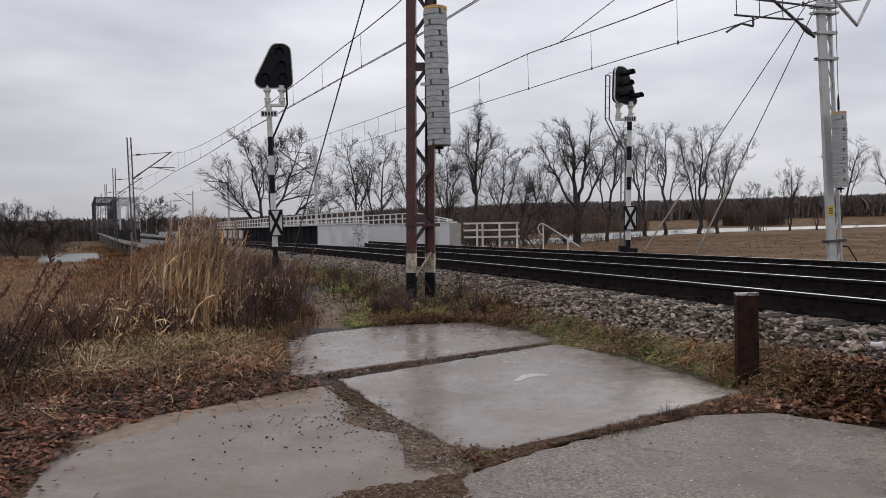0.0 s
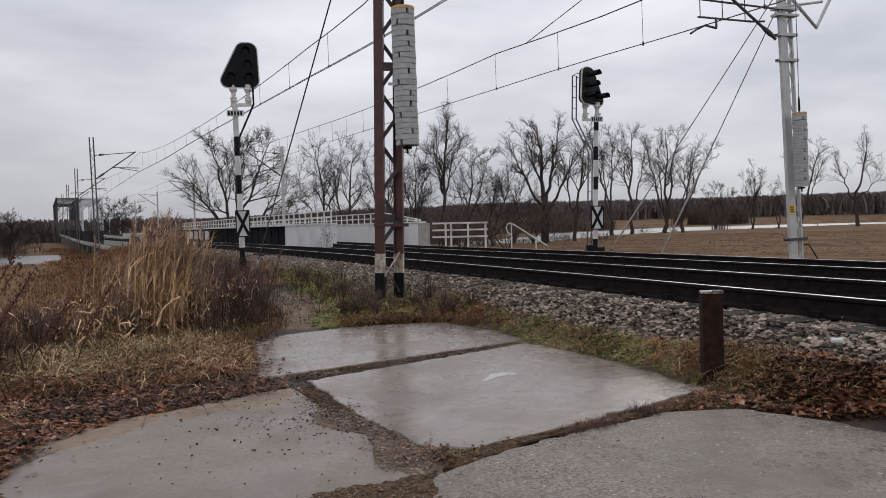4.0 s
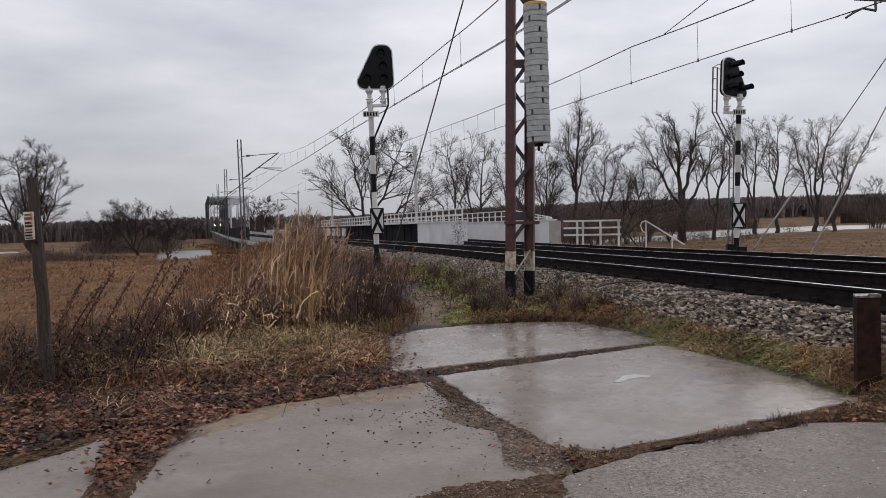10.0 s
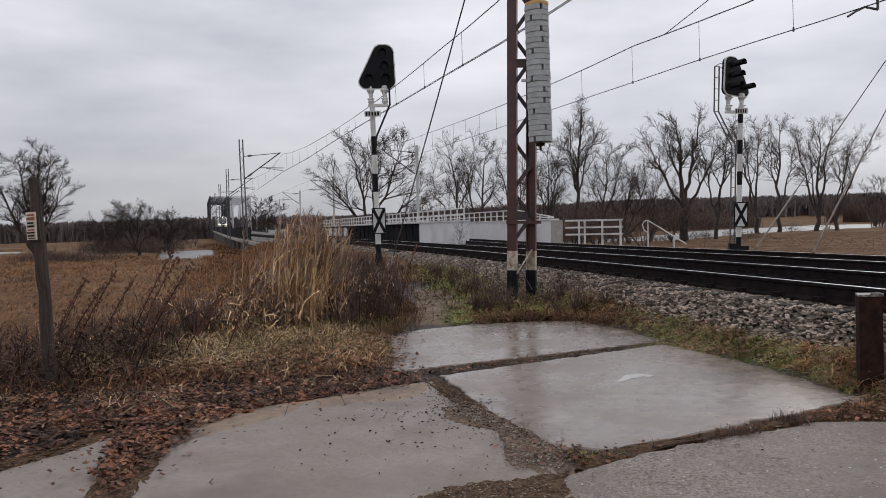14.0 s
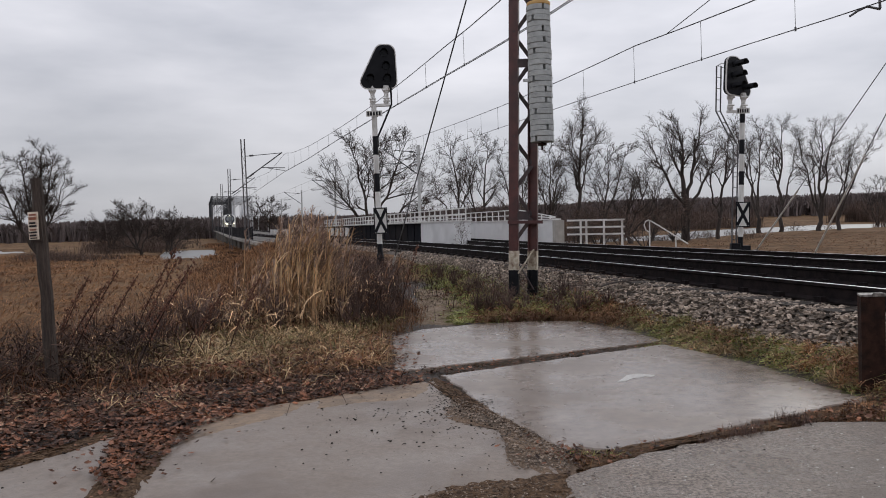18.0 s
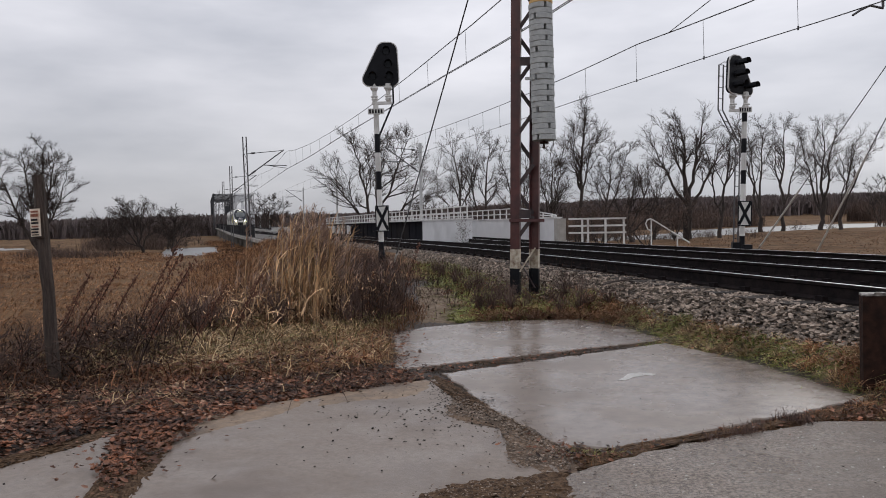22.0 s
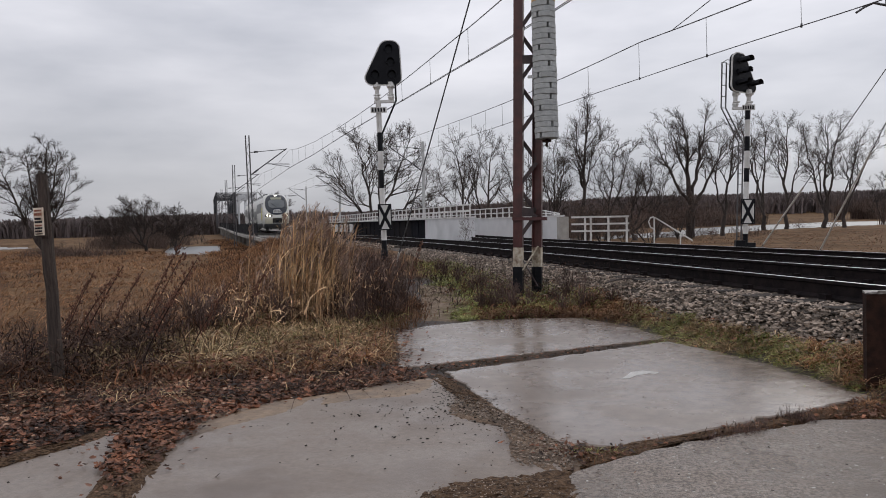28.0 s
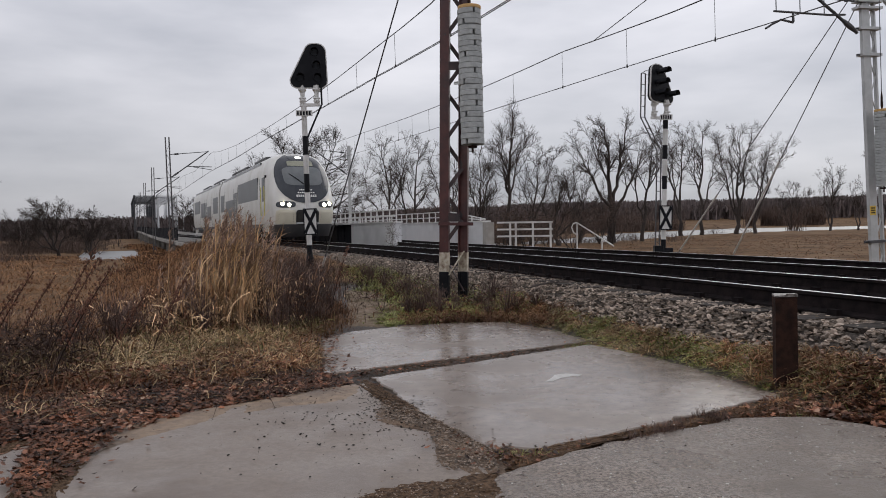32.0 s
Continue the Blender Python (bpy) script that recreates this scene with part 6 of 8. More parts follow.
def tussocks(name, label, material, ring, clumps, count, length, width, seed, bend=1.0, foot=0.06):
    """Rounded tussocks: blades springing from one foot and arching over on all sides."""
    rng = np.random.default_rng(seed)
    hubs = scatter(clumps, ring, rng)
    hubs = hubs[off_slabs(hubs)]
    at = np.repeat(hubs, count, axis=0)
    n = len(at)
    az = rng.uniform(0, 2 * np.pi, n)
    at = at + np.stack([np.sin(az), np.cos(az)], 1) * (foot * rng.random(n))[:, None]
    at = np.where(off_slabs(at)[:, None], at, np.repeat(hubs, count, axis=0))
    size = np.repeat(rng.uniform(*length, len(hubs)), count) * rng.uniform(0.45, 1.15, n)
    v, f, _ = blades(place(at), size, rng.uniform(*width, n), np.abs(rng.normal(bend, 0.45, n)), az + rng.normal(0, 0.5, n), rng, seg=4, tip=0.3)
    bulk(name, v, f, material, label, "grass")


FRESH = surf("fresh_grass", (0.18, 0.20, 0.055), (0.38, 0.375, 0.14), 2.0, 0.65, per=0.55, spec=0.3)
STRAW_BANK = [(-3.06, 6.25), (-3.59, 7.52), (-3.46, 7.92), (-2.83, 8.13), (-2.19, 6.6), (-2.44, 6.13)]
tussocks("grass_tussocks", "bleached straw tussocks arching over beside the slab", BLEACHED, STRAW_BANK, 30, 60, (0.18, 0.30), (0.008, 0.015), 110, 1.2)
tussocks("grass_tussocks", "dark brown dead tussocks between the bleached ones", BROWN, STRAW_BANK, 22, 60, (0.12, 0.22), (0.007, 0.013), 126, 1.1)
tussocks("grass_tussocks", "olive-green tussocks among the bleached straw", surf("dull_green_grass", (0.11, 0.10, 0.04), (0.25, 0.225, 0.10), 2.0, 0.8, per=0.6, spec=0.2), [(-4.4, 6.2), (-3.5, 7.6), (-2.0, 8.2), (-1.9, 7.0), (-2.6, 6.4)], 22, 55, (0.12, 0.24), (0.007, 0.013), 127, 1.2)
tussocks("grass_tussocks", "yellow-brown grass tussocks farther up the slope", RIPE, [(-6.0, 6.6), (-3.6, 6.6), (-3.5, 8.2), (-5.8, 8.6)], 34, 60, (0.14, 0.28), (0.006, 0.011), 111, 1.0)
tussocks("grass_tussocks", "russet grass tussocks at the slab's corner", RIPE, [(-2.2, 6.3), (-2.33, 7.34), (-2.15, 7.71), (-1.62, 7.5), (-1.45, 6.5), (-1.68, 6.15)], 30, 60, (0.13, 0.24), (0.007, 0.014), 112, 1.2)
tussocks("grass_tussocks", "olive and straw grass tussocks above the slab's corner", STRAW, [(-2.62, 7.51), (-3.01, 9.74), (-2.32, 9.41), (-1.84, 7.6), (-1.94, 6.98)], 22, 60, (0.14, 0.28), (0.007, 0.013), 113, 1.1)
tussocks("grass_tussocks", "green tussock between the weeds and the path", FRESH, [(-2.04, 8.9), (-2.34, 10.3), (-2.07, 10.2), (-1.86, 9.05)], 7, 80, (0.08, 0.16), (0.006, 0.010), 114, 1.2)
tussocks("grass_tussocks", "fresh green grass where the path meets the slab", FRESH, [(-1.2, 9.45), (-1.40, 11.4), (-0.77, 11.4), (-0.45, 9.85), (-0.75, 9.6)], 42, 80, (0.05, 0.12), (0.006, 0.011), 115, 1.3)
tussocks("grass_tussocks", "fresh green grass along the path behind the mast", FRESH, [(-2.2, 14.2), (-3.1, 20.5), (-2.5, 21.5), (-1.6, 19.0), (-1.7, 14.8)], 60, 70, (0.08, 0.2), (0.010, 0.018), 116, 1.2)
tussocks("grass_tussocks", "bright green grass on the verge of the ballast", FRESH, [(0.98, 8.6), (0.94, 9.5), (1.43, 9.2), (1.6, 8.4), (1.3, 7.8)], 36, 80, (0.04, 0.10), (0.005, 0.009), 117, 1.3)
tussocks("grass_tussocks", "green grass under the ballast shoulder", FRESH, [(1.8, 6.9), (1.95, 7.6), (2.2, 7.2), (2.0, 6.5)], 20, 80, (0.05, 0.10), (0.005, 0.009), 118, 1.3)
tussocks("grass_tussocks", "tan dry grass on the verge of the ballast", STRAW, [(1.25, 7.75), (1.5, 9.0), (1.9, 8.3), (1.9, 7.3), (1.7, 6.9)], 34, 80, (0.05, 0.11), (0.005, 0.009), 119, 1.2)
tussocks("grass_tussocks", "rust-coloured grass between the slab and the ballast", RIPE, [(1.95, 6.2), (2.14, 7.1), (2.6, 6.9), (2.55, 5.8), (2.12, 5.5)], 36, 80, (0.06, 0.13), (0.005, 0.010), 120, 1.2)
tussocks("grass_tussocks", "pale grass blades among the rust-coloured tussocks", BLEACHED, [(2.0, 6.0), (2.2, 7.0), (2.6, 6.6), (2.55, 5.7), (2.2, 5.4)], 14, 60, (0.06, 0.13), (0.005, 0.009), 121, 1.2)
tussocks("grass_tussocks", "brown and russet grass near the mast foot", RIPE, [(0.2, 9.95), (0.35, 11.6), (0.9, 11.2), (0.95, 9.6)], 26, 70, (0.06, 0.14), (0.006, 0.011), 122, 1.1)


def reeds(name, label, ring, n, h, seed, plume_share, material=REED):
    """Reed stalks with bent leaves and drooping plumes."""
    rng = np.random.default_rng(seed)
    pos = place(scatter(n, ring, rng, 0.55, 0.5))
    n = len(pos)
    height = rng.uniform(*h, n)
    wind = 1.35 + rng.normal(0, 0.5, n)
    sets = []
    sv, sf, c = blades(pos, height, rng.uniform(0.010, 0.017, n), np.abs(rng.normal(0.13, 0.13, n)), wind, rng, seg=5, tip=0.5)
    sets.append((sv, sf))
    for k in range(4):
        q = rng.integers(1, 5, n)
        at = c[np.arange(n), q]
        v, f, _ = blades(at, rng.uniform(0.25, 0.55, n), rng.uniform(0.008, 0.017, n), rng.uniform(0.3, 1.1, n), wind + rng.normal(0, 1.0, n), rng, seg=4, tip=0.1)
        sets.append((v, f))
    bulk(name, *join(*sets), material, label, "reeds")
    pick = rng.random(n) < plume_share
    tip = c[pick, -1]
    m = len(tip)
    ps = []
    for k in range(26):
        start = tip.copy()
        d = rng.uniform(-0.26, 0.02, m)
        start[:, 2] += d
        start[:, 0] += rng.normal(0, 0.012, m)
        v, f, _ = blades(start, rng.uniform(0.06, 0.15, m) * (1.0 - 0.6 * (d + 0.26) / 0.28 + 0.3), rng.uniform(0.008, 0.015, m), rng.uniform(0.5, 1.4, m), wind[pick] + rng.normal(0, 0.8, m), rng, seg=2, tip=0.3)
        ps.append((v, f))
    bulk("reed_plumes", *join(*ps), PLUME, "feathery brown reed plumes leaning in the wind", "reeds")


reeds("reed_clump", "tall golden dry reeds on the embankment edge", [(-3.2, 8.8), (-2.68, 8.8), (-3.0, 9.8), (-3.3, 10.8), (-3.8, 10.7), (-3.5, 9.8)], 250, (0.85, 1.5), 31, 0.65)
reeds("reed_clump", "thinner russet dry reeds beside the golden clump", [(-4.7, 9.2), (-3.5, 8.6), (-3.9, 11.0), (-3.7, 12.2), (-4.9, 12.6), (-5.4, 10.8)], 100, (0.5, 0.95), 50, 0.7, RED_REED)
reeds("reed_clump", "few thin plumed reeds at the edge of the clump", [(-3.0, 9.2), (-2.2, 9.6), (-2.3, 11.4), (-3.0, 13.0), (-3.6, 12.4)], 16, (0.7, 1.05), 52, 0.9, RED_REED)
reeds("reed_stand", "lower reddish-brown dry reeds down the slope", [(-13, 8.6), (-6.2, 7.8), (-4.4, 8.8), (-4.3, 11.5), (-4.6, 15), (-6.5, 22), (-13, 22), (-20, 14)], 360, (0.5, 0.95), 32, 0.6, RED_REED)


def flecks(name, label, material, ring, n, low, high, seed, size=(0.02, 0.05)):
    """Seed heads and broken bits caught among the stems."""
    rng = np.random.default_rng(seed)
    pos = place(scatter(n, ring, rng, 0.75, 0.5))
    pos[:, 2] += low + (high - low) * rng.random(n) ** 1.4
    v, f, _ = blades(pos, rng.uniform(*size, n), rng.uniform(0.006, 0.014, n), rng.uniform(0.2, 2.2, n), rng.uniform(0, 6.28, n), rng, seg=2, tip=0.4)
    bulk(name, v, f, material, label, "weeds")


LEFT_SIDE = [(-14, 7.2), (-4.6, 7.2), (-3.3, 8.3), (-2.5, 9.0), (-2.1, 10.2), (-2.5, 12.5), (-3.8, 17), (-5.4, 24), (-12, 24), (-20, 14)]
flecks("seed_heads", "russet seed heads of dead weeds", RED, LEFT_SIDE, 26000, 0.08, 0.62, 33)
flecks("seed_heads", "dark dead leaves and seed heads on the weeds", DARKWEED, LEFT_SIDE, 15000, 0.03, 0.50, 34)
flecks("seed_heads", "pale broken reed bits among the weeds", REED, [(-6, 6.6), (-3.4, 7.2), (-2.2, 8.6), (-2.2, 11), (-4, 13), (-8, 12)], 4000, 0.02, 0.55, 35, (0.03, 0.10))
flecks("seed_heads", "dark seed heads on the weeds by the mast", DARKWEED, [(-1.5, 10.9), (-0.1, 10.4), (1.1, 10.5), (0.1, 13.5), (-2.0, 17.5), (-3.2, 20.5), (-4.9, 21.0), (-4.0, 17.0), (-2.2, 14.0)], 2200, 0.03, 0.45, 36)


def tangle(name, label, material, ring, n, top, length, width, seed):
    """Loose curled blades and broken stems lying every way, one over another."""
    rng = np.random.default_rng(seed)
    xy = scatter(n, ring, rng, 0.6, 0.45)
    xy = xy[off_slabs(xy)]
    n = len(xy)
    p = place(xy)
    p[:, 2] += 0.02 + top * rng.random(n) ** 1.5
    el, az = rng.uniform(-0.5, 1.1, n), rng.uniform(0, 2 * np.pi, n)
    d = np.stack([np.cos(el) * np.cos(az), np.cos(el) * np.sin(az), np.sin(el)], 1)
    s = np.stack([-np.sin(az), np.cos(az), rng.normal(0, 0.5, n)], 1) * (rng.uniform(*width, n) / 2)[:, None]
    size, sag = rng.uniform(*length, n), rng.uniform(0.1, 0.7, n)
    v = np.empty((n, 8, 3))
    for j, k in enumerate((0.0, 0.36, 0.7, 1.0)):
        c = p + d * (size * k)[:, None]
        c[:, 2] -= size * sag * k * k
        v[:, 2 * j], v[:, 2 * j + 1] = c - s * (1 - 0.7 * k), c + s * (1 - 0.7 * k)
    f = (np.arange(n)[:, None, None] * 8 + np.array([(0, 1, 3, 2), (2, 3, 5, 4), (4, 5, 7, 6)])[None]).reshape(-1, 4)
    bulk(name, v.reshape(-1, 3), f, material, label, "weeds")


NEAR_LEFT = [(-9, 6.6), (-4.6, 6.7), (-3.5, 8.0), (-2.7, 8.3), (-2.2, 8.8), (-2.1, 10.0), (-2.6, 12.5), (-4.2, 17), (-9, 17), (-14, 10)]
tangle("tangled_weeds", "tangle of russet dead leaves and broken stems", RED, NEAR_LEFT, 14000, 0.26, (0.06, 0.20), (0.006, 0.014), 43)
tangle("tangled_weeds", "russet leaves and broken stems low among the tussocks", RED, [(-6, 5.5), (-2.4, 6.1), (-1.5, 6.5), (-1.8, 8.0), (-2.6, 8.5), (-5, 7.6)], 4500, 0.06, (0.05, 0.14), (0.005, 0.011), 123)
tangle("tangled_weeds", "tangle of dark dead stems and leaves", DARKWEED, NEAR_LEFT, 8000, 0.32, (0.06, 0.24), (0.005, 0.012), 44)
tangle("tangled_weeds", "curled olive-brown grass among the weeds", surf("olive_grass", (0.10, 0.085, 0.03), (0.23, 0.19, 0.078), 2.0, 0.85, per=0.6, spec=0.2), [(-6, 6.0), (-3.4, 6.3), (-1.9, 7.0), (-1.9, 9.4), (-4, 10), (-7, 8)], 9000, 0.14, (0.07, 0.18), (0.005, 0.010), 45)
tangle("tangled_weeds", "bent golden reed leaves about the clump", REED, [(-3.7, 8.0), (-2.6, 8.1), (-2.6, 9.4), (-3.1, 11), (-4.3, 11)], 700, 0.6, (0.10, 0.30), (0.008, 0.016), 46)
tangle("tangled_weeds", "pale curled grass blades heaped near the slab", STRAW, [(-5.2, 6.3), (-3.7, 5.9), (-2.2, 6.2), (-1.4, 6.6), (-1.9, 8.3), (-3.4, 8.2)], 10000, 0.14, (0.06, 0.15), (0.004, 0.009), 49)
tangle("tangled_weeds", "dark tangled weeds at the foot of the wooden post", DARKWEED, [(-8, 5.0), (-4.4, 4.9), (-3.2, 5.6), (-3.3, 6.3), (-4.6, 8.0), (-8, 8)], 11000, 0.40, (0.06, 0.22), (0.006, 0.013), 47)
tangle("tangled_weeds", "dark weeds crowding the mast foot and path", DARKWEED, [(-1.6, 10.9), (-0.2, 10.3), (1.0, 10.4), (1.0, 11.8), (0.1, 13.5), (-2.0, 17.5), (-4.6, 21.0), (-4.0, 17.0), (-2.4, 14.0)], 1500, 0.30, (0.06, 0.22), (0.006, 0.012), 48)


def bushes(name, label, material, ring, clumps, stems, h, seed, width=(0.004, 0.008)):
    """Fan-shaped clumps of thin dead stems with side shoots."""
    rng = np.random.default_rng(seed)
    hubs = scatter(clumps, ring, rng)
    hubs = hubs[off_slabs(hubs)]
    at = np.repeat(hubs, stems, axis=0)
    n = len(at)
    size = np.repeat(rng.uniform(*h, len(hubs)), stems) * rng.uniform(0.6, 1.1, n)
    az = rng.uniform(0, 2 * np.pi, n)
    at = at + np.stack([np.sin(az), np.cos(az)], 1) * (0.05 * rng.random(n))[:, None]
    v, f, c = blades(place(at), size, rng.uniform(*width, n), np.abs(rng.normal(0.35, 0.25, n)), az, rng, seg=4, tip=0.4)
    sets = [(v, f)]
    for k in range(3):
        q = rng.integers(1, 5, n)
        sets.append(blades(c[np.arange(n), q], size * rng.uniform(0.2, 0.4, n), rng.uniform(*width, n) * 0.8, rng.uniform(0.3, 1.2, n), az + rng.normal(0, 1.2, n), rng, seg=2, tip=0.4)[:2])
    bulk(name, *join(*sets), material, label, "weeds")


PURPLE = surf("purple_brown_stems", (0.075, 0.05, 0.044), (0.15, 0.10, 0.084), 2.0, 0.9, per=0.5, spec=0.2)
MAST_SIDE = [(-0.95, 9.9), (0.3, 9.95), (0.9, 9.8), (0.6, 10.9), (-0.2, 12.3), (-1.4, 15.5), (-2.9, 20), (-3.5, 20), (-1.9, 15.0), (-1.2, 12.0)]
bushes("dead_stems", "bushy clumps of purple-brown dead stems by the mast", PURPLE, MAST_SIDE, 26, 60, (0.18, 0.45), 54)
bushes("dead_stems", "bushy clumps of dark dead stems along the muddy path", PURPLE, [(-2.6, 8.6), (-1.95, 8.7), (-1.85, 9.6), (-2.3, 12.5), (-3.4, 17), (-5.0, 20), (-4.6, 16), (-3.2, 12)], 38, 60, (0.3, 0.65), 55)
bushes("dead_stems", "bushy clumps of brown dead stems on the slope", PURPLE, NEAR_LEFT, 55, 60, (0.25, 0.6), 56)
bushes("dead_stems", "hazy purple-brown dead stems below the reeds", PURPLE, [(-9, 7.2), (-5.0, 6.8), (-3.2, 7.9), (-2.4, 9.0), (-3.0, 11.0), (-8, 12)], 80, 60, (0.35, 0.75), 53)
tangle("tangled_weeds", "russet leaves and broken stems about the mast foot", RED, MAST_SIDE, 6000, 0.10, (0.05, 0.16), (0.006, 0.013), 57)
tangle("tangled_weeds", "low green blades about the mast foot", GREEN, MAST_SIDE, 9000, 0.10, (0.05, 0.14), (0.006, 0.012), 58)
tangle("tangled_weeds", "brown leaf bits and stems at the far slab's edge", BROWN, [(-0.9, 9.6), (0.4, 9.8), (0.98, 8.9), (1.2, 8.3), (1.0, 9.2), (0.6, 10.2), (-0.8, 10.4)], 4500, 0.08, (0.04, 0.12), (0.006, 0.013), 59)


bushes("dead_stems", "tiny dark twiggy weeds in the slab joint", PURPLE, [(0.75, 4.36), (1.5, 4.92), (1.62, 4.82), (0.85, 4.30)], 11, 34, (0.05, 0.13), 104, (0.0025, 0.0045))
tussocks("joint_grass", "small green tuft rooted at the corner of four slabs", FRESH, [(0.10, 3.98), (0.12, 4.08), (0.32, 4.09), (0.34, 4.0)], 6, 40, (0.04, 0.08), (0.004, 0.007), 128, 1.2, 0.03)
tussocks("joint_grass", "dry grass tufts rooted in the slab joint", RIPE, [(0.4, 4.1), (0.7, 4.31), (2.05, 5.28), (2.1, 5.15), (1.62, 4.84), (0.66, 4.24)], 26, 34, (0.04, 0.09), (0.004, 0.007), 129, 1.2, 0.04)
PILE = [(2.15, 5.25), (2.06, 4.9), (2.5, 4.46), (3.1, 3.7), (4.6, 3.05), (4.5, 4.6), (3.7, 5.5), (2.7, 5.9)]
tangle("tangled_weeds", "rust-red dead grass and leaf stalks heaped by the stake", RIPE, PILE, 3500, 0.05, (0.03, 0.08), (0.004, 0.008), 62)
tangle("tangled_weeds", "pale dry grass among the leaves by the stake", STRAW, PILE, 1800, 0.05, (0.03, 0.08), (0.003, 0.007), 63)


def straws(name, label, material, ring, n, length, width, seed, keep_off=True):
    """Stalks and twigs lying on the ground."""
    rng = np.random.default_rng(seed)
    xy = scatter(n, ring, rng, 0.4, 0.4)
    if keep_off:
        xy = xy[off_slabs(xy)]
    pos = place(xy)
    n = len(pos)
    pos[:, 2] += rng.uniform(0.01, 0.06, n)
    v, f, _ = blades(pos, rng.uniform(*length, n), rng.uniform(*width, n), rng.uniform(2.0, 2.25, n), rng.uniform(0, 6.28, n), rng, seg=3, tip=0.5)
    bulk(name, v, f, material, label, "straw")


straws("lying_straw", "pale stalks lying among the leaves", STRAW, [(-6.5, 4.6), (-2.9, 4.5), (-1.9, 5.6), (-1.0, 5.9), (-1.4, 6.4), (-1.9, 8.2), (-4.0, 7.4), (-7.0, 6.8)], 900, (0.05, 0.16), (0.005, 0.010), 37)
straws("lying_twigs", "dark twigs lying among the leaves", DARKWEED, [(-6.5, 4.4), (-2.8, 4.5), (-1.9, 5.2), (-0.9, 5.7), (-1.4, 6.4), (-1.9, 8.2), (-4.0, 7.4), (-7.0, 6.8)], 2200, (0.06, 0.25), (0.004, 0.008), 38)
straws("lying_straw", "pale stalks lying on the verge", STRAW, VERGE, 600, (0.03, 0.08), (0.004, 0.009), 39)
straws("lying_twigs", "dark stalks lying on the verge", DARKWEED, VERGE, 700, (0.03, 0.09), (0.004, 0.008), 40)


def dock_stems():
    rng = np.random.default_rng(51)
    for k, (x, y, h, a) in enumerate(((-3.35, 5.85, 1.0, 0.5), (-3.7, 6.4, 1.05, 0.45), (-4.6, 6.6, 0.95, 0.4), (-3.0, 6.9, 0.8, 0.4), (-2.0, 10.4, 1.0, 0.25), (-4.2, 6.1, 0.8, 0.55), (-4.05, 6.0, 0.95, 0.5), (-3.55, 6.1, 0.9, 0.6), (-3.9, 6.7, 1.1, 0.45), (-4.4, 7.0, 0.9, 0.5), (-3.3, 6.6, 0.75, 0.55), (-4.9, 6.9, 1.0, 0.4))):
        z = float(ground_z(x, y)) - 0.05
        p = [Vector((x + a * h * (q ** 1.3), y + 0.1 * q, z + h * q)) for q in np.linspace(0, 1, 7)]
        t = thing("dead_dock", "dark rust-brown dead dock stem with seed clusters", "plant", None, "dead dock stems")
        part("stem", Mesh().tube(p, [0.007 - 0.0007 * i for i in range(7)], 5), DARKWEED, t)
        seeds = Mesh()
        for i in range(90):
            q = rng.uniform(0.4, 1.0)
            j = min(5, int(q * 6))
            c = p[j].lerp(p[j + 1], q * 6 - j) + Vector(rng.normal(0, 0.018, 3))
            r = rng.uniform(0.006, 0.012)
            seeds.add([c + Vector((r, 0, 0)), c + Vector((-r, 0, 0)), c + Vector((0, r, 0)), c + Vector((0, -r, 0)), c + Vector((0, 0, 1.4 * r)), c + Vector((0, 0, -1.4 * r))],
                      [(0, 2, 4), (2, 1, 4), (1, 3, 4), (3, 0, 4), (2, 0, 5), (1, 2, 5), (3, 1, 5), (0, 3, 5)])
        tagged(part("seed_head", seeds, surf("dock_seed", (0.10, 0.04, 0.025), (0.15, 0.065, 0.04), 9.0, 0.9), t), kind="stuff")


dock_stems()


